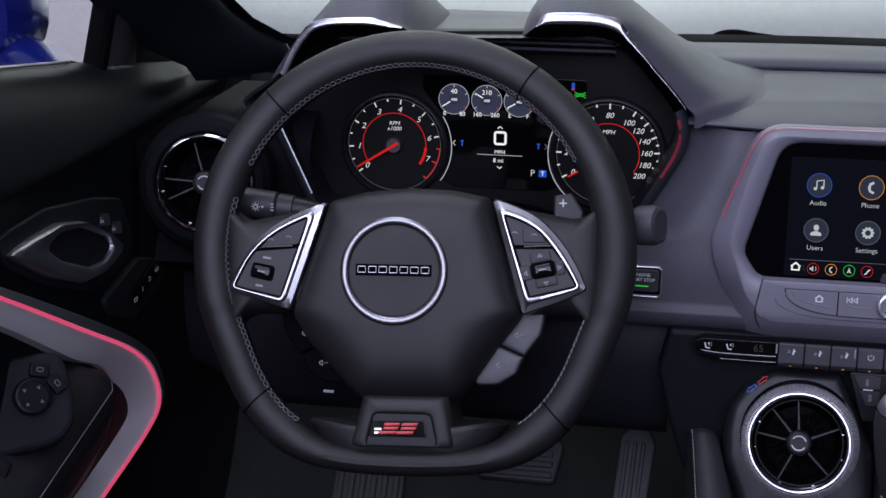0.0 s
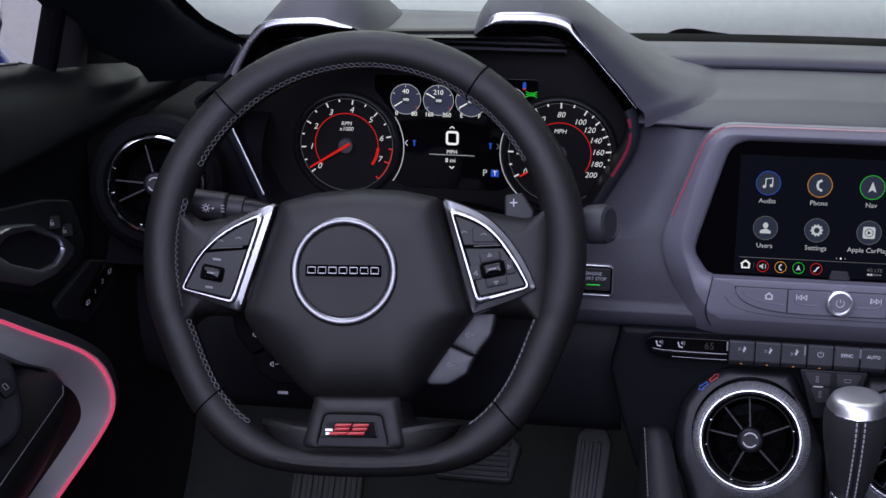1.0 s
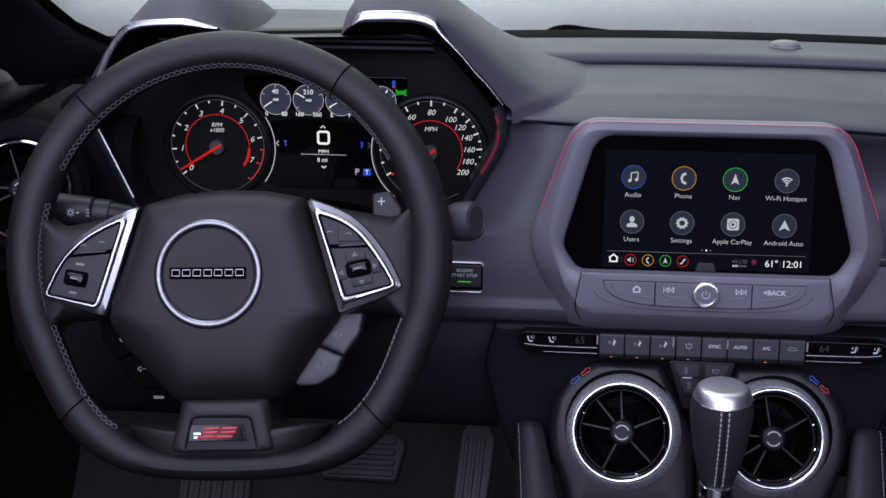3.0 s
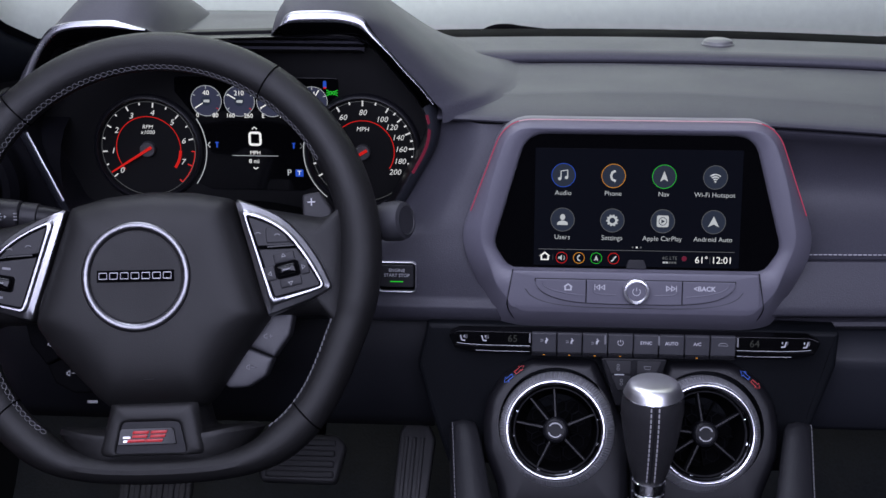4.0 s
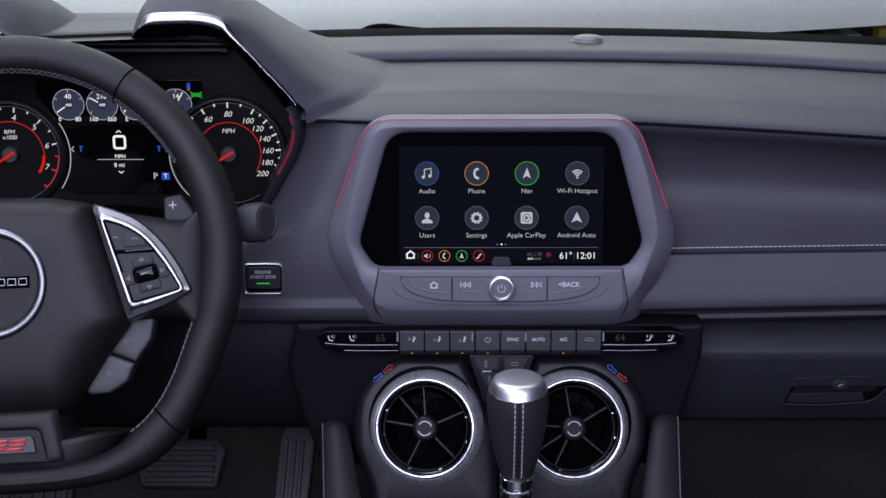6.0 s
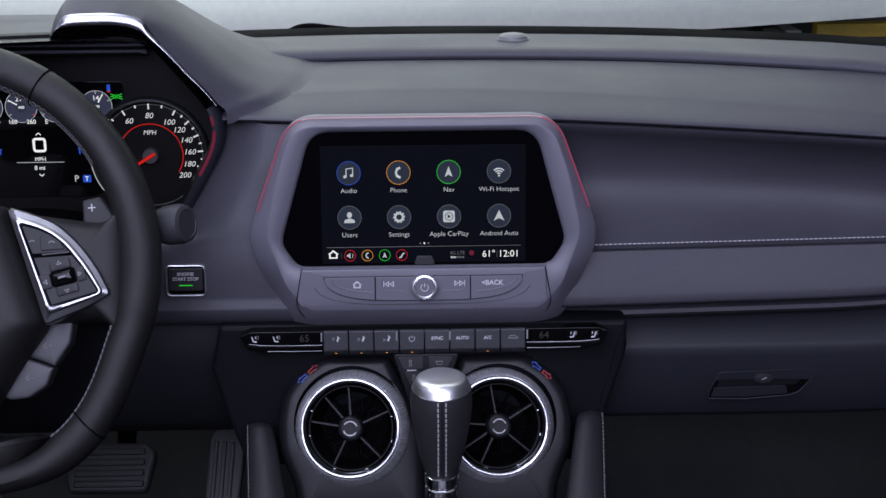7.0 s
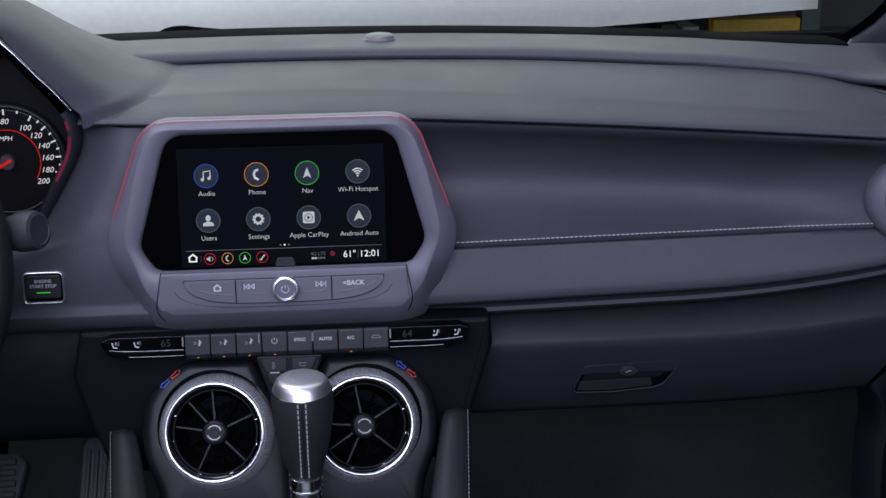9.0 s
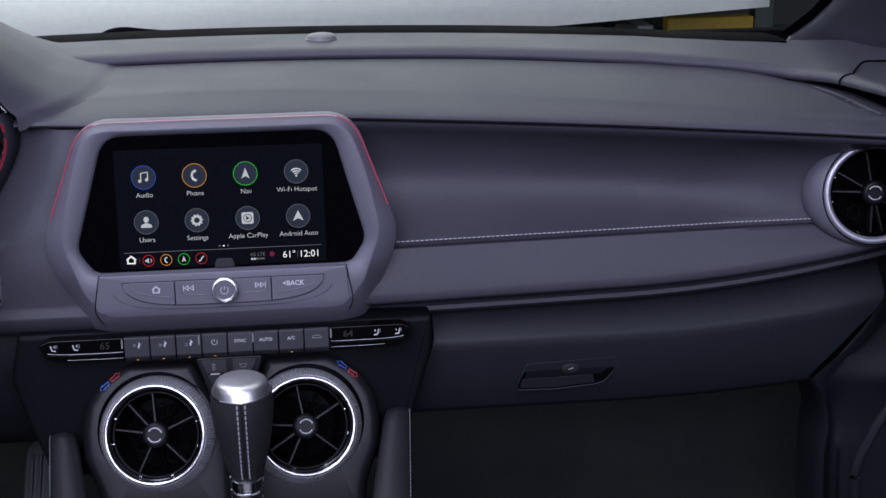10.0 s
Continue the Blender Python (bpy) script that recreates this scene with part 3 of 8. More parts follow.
def glove_box():
    box = thing("glove_box", "closed charcoal glove box lid under the dashboard", "glove box", 0.37, 0.06, 0.47)
    rows = []
    for z, y in ((0.571, 0.085), (0.566, 0.078), (0.552, 0.064), (0.541, 0.0545), (0.536, 0.0525), (0.528, 0.0525), (0.505, 0.054), (0.485, 0.0585), (0.470, 0.064), (0.4645, 0.068), (0.4635, 0.075), (0.4645, 0.10)):
        f = (0.571 - z) / 0.107
        xr = 0.607 - 0.066 * smooth(0.25, 1.0, f)
        rows.append([(x, y, z + 0.020 * max(0, (x - 0.36) / 0.2) ** 2 * (0.55 if z < 0.5 else 0.75)) for x in span(0.183 - 0.30 * max(0.0, 0.541 - z), xr, 30)])
    part("lid", grid(rows), VINYL_DARK, box, "charcoal grained lid", angle=50)
    m = pose(0.31, 0.0545, 0.5020, 90, 0, 0)
    o = rpoly([(-0.0411, 0.0092), (0.0440, 0.0118), (0.0462, 0.0104), (0.0404, 0.0), (0.0317, -0.0100), (0.0228, -0.0128), (-0.0162, -0.0156), (-0.0505, -0.0148), (-0.0498, -0.0094)], [0.003, 0.001, 0.002, 0.02, 0.01, 0.01, 0.05, 0.002, 0.01], 6)
    part("latch_recess", hoop(inset(o, -0.0013), o, -0.003, 0.0009, m, 0.0003), VINYL_DARK, box, "rolled edge of the grip")
    # the lid has no hole: flat plates, blackest at the top, paint the shade
    part("recess_floor", slab(o, -0.004, 0.0003, 0.0002, m), MATT, box, "flat plate coloured black for the recess shade")
    part("recess_back", slab(rpoly([(-0.0385, 0.0078), (0.0400, 0.0100), (0.0290, -0.0028), (-0.0435, -0.0042)], 0.001, 2), -0.002, 0.0005, 0.0002, m), PLASTIC, box, "back of the grip, its shade put into the colour")
    part("recess_lip", slab(rpoly([(-0.0455, -0.0046), (0.0200, -0.0034), (0.0225, -0.0116), (-0.0162, -0.0144), (-0.0485, -0.0138)], 0.001, 2), -0.002, 0.0008, 0.0005, m), KNEE, box, "flat lower face, coloured lighter like a lit slope")
    part("lock", lathe([(0.0, 0.0028), (0.0042, 0.0026), (0.0048, 0.002), (0.0064, 0.0018), (0.0070, 0.0)], 28, at(m, -0.0010, 0.0042, 0.0006) @ Matrix.Diagonal((1.25, 0.75, 1, 1))), PLASTIC_SOFT, box, "round key lock")
    part("keyhole", block(-0.0025, 0.0025, -0.0005, 0.0005, 0.0024, 0.0032, 0.0001, at(m, -0.001, 0.0045, 0.0006, 20)), PRINT_DIM, box)


glove_box()


def dust():
    """A few pale specks lying on the top of the dashboard."""
    rnd = random.Random(7)
    bm = bmesh.new()
    for i in range(26):
        x = rnd.uniform(-0.08, 0.54)
        f = rnd.random() ** 1.5
        yn, zn = y_nose(x), z_nose(x)
        yb, zf = yn + 0.060 - 0.085 * max(0.0, x - 0.2), zn + 0.013
        if f < 0.6:
            y, z = yn + (yb - yn) * (0.32 + 0.46 * f / 0.6), zn + (zf - zn) * (0.46 + 0.32 * f / 0.6)
        else:
            ys, zt = max(y_step(x), yb + 0.02), z_back(x)
            y, z = yb + (ys - yb) * (f - 0.6) / 0.4 * 0.9, zf + (zt - zf) * (f - 0.6) / 0.4 * 0.9 + 0.0006
        r = rnd.uniform(0.0002, 0.0005)
        disc(r, -0.0004, 0.0004, 6, pose(x, y, z + 0.0002, 0, 0, rnd.uniform(0, 60)), 0.0001, bm)
    part("dust_specks", bm, THREAD_GREY, dash, "pale dust specks", kind="stuff")


dust()

# ---- centre screen ----
SCR = pose(0, 0.025, 0.637, 83, 0, 0)


def screen_unit():
    pod = thing("touch_screen", "grey framed touch screen showing app icons", "screen", 0, 0.03, 0.575)
    out = rpoly([(-0.114, 0.1200), (0.115, 0.1200), (0.1530, 0.016), (0.1205, -0.0715), (-0.1190, -0.0715), (-0.1515, 0.016)], [0.034, 0.034, 0.050, 0.042, 0.042, 0.050], 10)
    gls = rpoly([(-0.0945, 0.1066), (0.0965, 0.1066), (0.1225, 0.0112), (0.1090, -0.0090), (-0.1075, -0.0090), (-0.1215, 0.0112)], [0.022, 0.022, 0.016, 0.012, 0.012, 0.016], 8)
    c, n = (0.0, 0.03), 176
    o, g = polar(out, c, n), polar(gls, c, n)
    o1, slim, broad = inset(o, 0.0015), inset(o, 0.008), inset(o, 0.0175)
    # the outer bevel widens down the sides and along the bottom
    o3 = [a.lerp(b, smooth(0.085, -0.005, a.y)) for a, b in zip(slim, broad)]
    under = inset(o, 0.0255)
    o3 = [a.lerp(b, smooth(-0.02, -0.05, a.y)) for a, b in zip(o3, under)]
    o2 = [a.lerp(b, 0.93 - 0.23 * smooth(-0.02, -0.05, a.y)) for a, b in zip(o1, o3)]
    o4 = inset(o3, 0.0008)
    g0 = inset(g, -0.0026)

    def lift(ring, w, low):
        return [(p.x, p.y, w + low * smooth(0.0, -0.05, p.y)) for p in ring]

    rows = [lift(o, -0.07, 0), lift(o, -0.008, -0.016), lift(o1, -0.001, -0.020), lift(o2, 0.0056, -0.0022), lift(o3, 0.0063, 0.0025), lift(o4, 0.0065, 0.003), lift(g0, 0.0045, 0.004), lift(g, 0.0018, 0.0), lift(g, -0.004, 0)]
    part("bezel", grid(rows, loop_u=True, m=SCR), POD, pod, "grey satin surround", angle=60)
    part("glass", slab(g, -0.006, 0.0, 0.0006, SCR), BLACK_GLASS, pod, "black glossy glass")
    # thin pink light line on the upper rim: pale along the top, stronger down the sides
    path = sorted((p for p in o1 if p.y > 0.038), key=lambda p: math.atan2(p.y - 0.03, p.x))
    for lo, hi, mt in ((-1.0, -0.100, PINK_SIDE), (-0.104, 0.104, PINK_SOFT), (0.100, 1.0, PINK_SIDE)):
        part("light_line", tube([(p.x, p.y, 0.0005) for p in path if lo < p.x < hi], 0.00042, n=6, m=SCR), mt, pod, "thin pink ambient light line")
    disp = part("display", slab(rpoly([(-0.0867, -0.0065), (0.0879, -0.0065), (0.0879, 0.0943), (-0.0867, 0.0943)], 0.0008, 2), 0.0001, 0.0003, 0.0001, SCR), SCREEN, pod, "lit dark blue display", smooth=False)
    xs = (-0.0627, -0.0204, 0.0223, 0.0652)
    names = (("Audio", "Phone", "Nav", "Wi-Fi Hotspot"), ("Users", "Settings", "Apple CarPlay", "Android Auto"))
    rims = ((BLUE_GLOW, AMBER_GLOW, GREEN_GLOW, DIM_GLOW), (DIM_GLOW,) * 4)
    for r, v in enumerate((0.0714, 0.0332)):
        for i, x in enumerate(xs):
            m = at(SCR, x, v, 0.0003)
            icon = part("icon", disc(0.0098, 0, 0.0001, 40, m, 0.00002), DISC, disp, "round app icon")
            part("icon_ring", lathe([(0.0098, 0.0), (0.0098, 0.0003), (0.01025, 0.0003), (0.01025, 0.0)], 40, m), rims[r][i], disp)
            lettering(names[r][i], 0.0058, SOFT_GLOW, disp, at(SCR, x, v - 0.0152, 0.0004), "icon_name", bold=-0.00005)
            glyph(r * 4 + i, m, disp)
    part("divider", block(-0.083, 0.084, 0.0072, 0.0076, 0.0003, 0.0005, 0.0001, SCR), DIM_GLOW, disp)
    for i, x in enumerate((-0.0035, 0.0, 0.0035)):
        part("page_dot", disc(0.0008, 0.0003, 0.0005, 12, at(SCR, x + 0.001, 0.0102), 0.0001), WHITE_GLOW if i == 1 else DIM_GLOW, disp)
    # bottom row of small icons
    home = rpoly([(-0.0036, -0.003), (0.0036, -0.003), (0.0036, 0.0008), (0.0046, 0.0008), (0, 0.0045), (-0.0046, 0.0008), (-0.0036, 0.0008)], 0.0, 1)
    part("home_icon", hoop(home, [p * 0.62 for p in home], 0.0003, 0.0005, at(SCR, -0.0772, 0.0008)), WHITE_GLOW, disp, smooth=False)
    for x, g_ in ((-0.0628, RED_GLOW), (-0.048, AMBER_GLOW), (-0.0332, GREEN_GLOW), (-0.0185, RED_GLOW)):
        m = at(SCR, x, 0.0002, 0.0003)
        part("small_icon", lathe([(0.0045, 0.0), (0.0045, 0.0003), (0.00492, 0.0003), (0.00492, 0.0)], 28, m), g_, disp)
        k = 3 if x < -0.06 else 1 if x < -0.04 else 2 if x < -0.03 else 9
        glyph(k if k != 3 else 8, m @ Matrix.Diagonal((0.55, 0.55, 1, 1)), disp)
    part("separator", block(-0.0705, -0.0703, -0.002, 0.003, 0.0003, 0.0005, 0.0001, SCR), DIM_GLOW, disp)
    lettering("61\u00b0", 0.0082, WHITE_GLOW, disp, at(SCR, 0.0562, 0.0, 0.0004), "temperature")
    lettering("12:01", 0.0082, WHITE_GLOW, disp, at(SCR, 0.0735, 0.0, 0.0004), "clock")
    part("separator", block(0.0632, 0.0635, -0.003, 0.003, 0.0003, 0.0005, 0.0001, SCR), DIM_GLOW, disp)
    lettering("4G LTE", 0.0042, DIM_GLOW, disp, at(SCR, 0.0292, 0.0013, 0.0004), "network")
    for i in range(5):
        part("signal_bar", block(0.0235 + i * 0.0024, 0.0254 + i * 0.0024, -0.0032, -0.0016, 0.0003, 0.0005, 0.0001, SCR), SOFT_GLOW if i < 2 else DIM_GLOW, disp, smooth=False)
    part("mute_dot", disc(0.0022, 0.0003, 0.0005, 20, at(SCR, 0.0415, 0.0012), 0.0001), RED_DIM, disp)
    # dim patch painted in for the reflection of the knob's recess
    part("knob_reflection", slab(rpoly([(-0.0085, -0.0085), (0.0105, -0.0085), (0.0075, -0.0005), (-0.0055, -0.0005)], 0.002, 3), 0.0003, 0.0020, 0.0008, SCR), PLASTIC_SOFT, pod)
    # lower face with buttons
    face = at(SCR, 0, 0, 0.0075)
    low = rpoly([(-0.1045, -0.0100), (0.1045, -0.0100), (0.1064, -0.0380), (0.1030, -0.0432), (-0.1055, -0.0432), (-0.1092, -0.0370)], [0.002, 0.002, 0.010, 0.012, 0.012, 0.010], 5)
    part("face_plate", dome(low, -0.006, 0.0016, 0.0016, face, 0.0006, 4), POD, pod, "grey satin control panel")
    for sgn in (-1, 1):
        side = [(sgn * x, y, z) for x, y, z in ((0.1042, -0.0092, 0.0006), (0.1066, -0.0230, 0.0012), (0.1088, -0.0365, 0.0013), (0.1085, -0.0420, 0.0006), (0.1060, -0.0490, -0.0040), (0.1020, -0.0560, -0.0120))]
        part("face_joint", tube(curve_points(side, 5), 0.00045, n=6, m=face), PLASTIC, pod, "fine dark joint")
    # darker tube drawn for the shade in the moulded groove
    moulding = [(x, -0.0240 - 0.0172 * math.sqrt(1 - (abs(x + 0.0010) / 0.0927) ** 4)) for x in span(-0.0934, 0.0914, 48)]
    part("moulded_line", tube([(x, y, 0.0016) for x, y in moulding], 0.00045, n=6, m=face), BUTTON, pod, "moulded line below the buttons, groove shade coloured dark")

    def low_edge(x):
        return -0.0168 - 0.0205 * math.sqrt(max(0.0, 1 - (abs(x + 0.0003) / 0.0853) ** 4))

    cuts = (-0.0851, -0.0415, -0.0008, 0.0398, 0.0845)
    face = at(face, 0, 0, 0.0022)
    rim = [(x, -0.0163) for x in span(0.0848, -0.0854, 24)] + [(x, low_edge(x) - 0.0008) for x in span(-0.0856, 0.0850, 60)]
    part("strip_groove", slab([Vector(p) for p in rim], -0.0015, 0.0002, 0.0001, face), PLASTIC, pod, "dark groove round the buttons")
    for i in range(4):
        a, b = cuts[i] + 0.0004, cuts[i + 1] - 0.0004
        o_ = [(x, -0.0168) for x in span(b, a, 10)] + [(x, low_edge(x)) for x in span(a, b, 22)]
        key = part("button", slab([Vector(p) for p in o_], 0.0005, 0.0022, 0.0005, face), POD, pod, "grey push button")
        ridge = ((0.0787, -0.0185), (0.0782, -0.0211), (0.0729, -0.0249), (0.0590, -0.0285), (0.0433, -0.0302)) if i in (0, 3) else ((0.0356, -0.0190), (0.0360, -0.0250), (0.0320, -0.0285), (0.0164, -0.0293))
        part("thumb_ridge", tube(curve_points([(x if i > 1 else -x, y, 0.0020) for x, y in ridge], 5), 0.0007, n=8, m=face), POD, key)
    home2 = [p * 0.85 for p in home]
    part("button_mark", hoop(home2, [p * 0.6 for p in home2], 0.0022, 0.0024, at(face, -0.057, -0.0235)), PRINT, pod, smooth=False)
    for x, d in ((-0.0295, -1), (0.0300, 1)):
        for k in (-1, 1):
            tri = [Vector((d * 0.0022, 0)), Vector((-d * 0.0018, 0.0026)), Vector((-d * 0.0018, -0.0026))]
            part("button_mark", hoop(tri, [p * 0.55 for p in tri], 0.0022, 0.0024, at(face, x + k * 0.0021, -0.0228)), PRINT, pod, smooth=False)
        part("button_mark", block(-0.0003, 0.0003, -0.0026, 0.0026, 0.0022, 0.0024, 0.0001, at(face, x + d * 0.0048, -0.0228)), PRINT, pod, smooth=False)
    lettering("<BACK", 0.0058, PRINT, pod, at(face, 0.0585, -0.0228, 0.0023), "back_mark", bold=0.00012)
    knob = part("volume_knob", lathe([(0.0088, 0.0), (0.0103, 0.001), (0.0104, 0.0085)], 48, at(face, 0.0005, -0.0245)), HANDLE, pod, "chrome rimmed volume knob")
    part("knob_rim", lathe([(0.0104, 0.0085), (0.0109, 0.0088), (0.0109, 0.0098), (0.0103, 0.0108), (0.0090, 0.0112), (0.0080, 0.0104)], 48, at(face, 0.0005, -0.0245)), SATIN, knob, "bright rim")
    grips = bmesh.new()
    for k in range(40):
        u = 2 * math.pi * k / 40
        tube([(0.0104 * math.cos(u), 0.0104 * math.sin(u), 0.001), (0.0105 * math.cos(u), 0.0105 * math.sin(u), 0.0086)], 0.0003, n=4, m=at(face, 0.0005, -0.0245), bm=grips)
    part("knob_ribs", grips, SATIN, knob, "fine ribs")
    part("knob_cap", disc(0.0083, 0.002, 0.0105, 40, at(face, 0.0005, -0.0245), 0.0008), POD, knob)
    power(at(face, 0.0005, -0.0245, 0.0106), 0.0032, PRINT, knob)
    return pod


def power(m, r, material, parent):
    pts = [(r * math.sin(a), r * math.cos(a), 0) for a in span(0.7, 2 * math.pi - 0.7, 18)]
    part("power_mark", tube(pts, r * 0.11, n=4, m=m), material, parent)
    part("power_mark", block(-r * 0.1, r * 0.1, r * 0.2, r * 1.1, -0.0001, 0.0002, 0.00005, m), material, parent, smooth=False)


def glyph(k, m, parent):
    """Simple picture marks of the app icons."""
    z0, z1 = 0.0002, 0.0004

    def plate(pts, mt=WHITE_GLOW):
        part("icon_mark", slab([Vector(p) for p in pts], z0, z1, 0.00005, m), mt, parent, smooth=False)

    def bar(pts, r, mt=WHITE_GLOW):
        part("icon_mark", tube([(x, y, z1) for x, y in pts], r, n=5, m=m), mt, parent)

    if k == 0:
        bar([(-0.0022, -0.003), (-0.0022, 0.0035), (0.0035, 0.0045), (0.0035, -0.002)], 0.00055, SOFT_GLOW)
        for x, y in ((-0.0032, -0.003), (0.0025, -0.002)):
            part("icon_mark", disc(0.0014, z0, z1, 14, at(m, x, y), 0.00005), SOFT_GLOW, parent)
    elif k == 1:
        bar([(0.0016, 0.0042), (-0.0012, 0.0028), (-0.0020, 0), (-0.0012, -0.0028), (0.0018, -0.0044)], 0.0011, SOFT_GLOW)
    elif k == 2:
        plate([(0, 0.005), (0.0034, -0.0042), (0, -0.0022), (-0.0034, -0.0042)], SOFT_GLOW)
    elif k == 3:
        for r in (0.0022, 0.0042, 0.0062):
            bar([(r * math.sin(a), -0.0036 + r * math.cos(a)) for a in span(-0.75, 0.75, 10)], 0.0006, SOFT_GLOW)
        part("icon_mark", disc(0.0009, z0, z1, 12, at(m, 0, -0.0036), 0.00005), SOFT_GLOW, parent)
    elif k == 4:
        plate([Vector((0.0022 * math.cos(a), 0.0022 + 0.0026 * math.sin(a))) for a in span(0, 5.9, 16)], SOFT_GLOW)
        plate(rpoly([(-0.0048, -0.0046), (0.0048, -0.0046), (0.0042, -0.0022), (0.0012, -0.0008), (-0.0012, -0.0008), (-0.0042, -0.0022)], 0.0008, 3), SOFT_GLOW)
    elif k == 5:
        teeth = []
        for i in range(40):
            r = 0.0052 if (i % 4) < 2 else 0.0042
            teeth.append(Vector((r * math.cos(i * math.pi / 20), r * math.sin(i * math.pi / 20))))
        inner = [p.normalized() * 0.0024 for p in teeth]
        part("icon_mark", hoop(teeth, inner, z0, z1, m), SOFT_GLOW, parent, smooth=False)
    elif k == 6:
        plate(rpoly([(-0.005, -0.005), (0.005, -0.005), (0.005, 0.005), (-0.005, 0.005)], 0.0018, 4), SOFT_GLOW)
        part("icon_mark", lathe([(0.0030, z1), (0.0030, z1 + 0.0002), (0.0036, z1 + 0.0002), (0.0036, z1)], 24, m), DISC, parent)
        part("icon_mark", slab([Vector((0.0018, 0)), Vector((-0.0012, 0.0018)), Vector((-0.0012, -0.0018))], z1, z1 + 0.0002, 0.00005, m), DISC, parent, smooth=False)
    elif k == 7:
        plate([(0, 0.0050), (0.0046, -0.0042), (0, -0.0020), (-0.0046, -0.0042)], SOFT_GLOW)
    elif k == 8:
        plate([(-0.005, -0.0016), (-0.0026, -0.0016), (0.0004, -0.0046), (0.0004, 0.0046), (-0.0026, 0.0016), (-0.005, 0.0016)], SOFT_GLOW)
        bar([(0.0022 + 0.0022 * math.cos(a), 0.0034 * math.sin(a)) for a in span(-1.1, 1.1, 6)], 0.0005, SOFT_GLOW)
    elif k == 9:
        bar([(-0.004, -0.004), (-0.001, -0.003), (0.001, 0.001), (0.004, 0.0034)], 0.0011, SOFT_GLOW)


screen_unit()

# ---- steering wheel ----
WH = pose(-0.394, -0.0566, 0.657, 69.5, 0, 0) @ pose(0, 0, 0, 0, 0, 3.3)


def rim_radius(a):
    """Centre line radius of the rim at angle a; the foot is flat."""
    s = math.sin(a)
    r = 0.1685 + 0.0165 * smooth(-0.40, -0.97, s)
    if s < -0.5:
        r = (r ** -16 + (0.1705 / -s) ** -16) ** (-1 / 16)
    return r


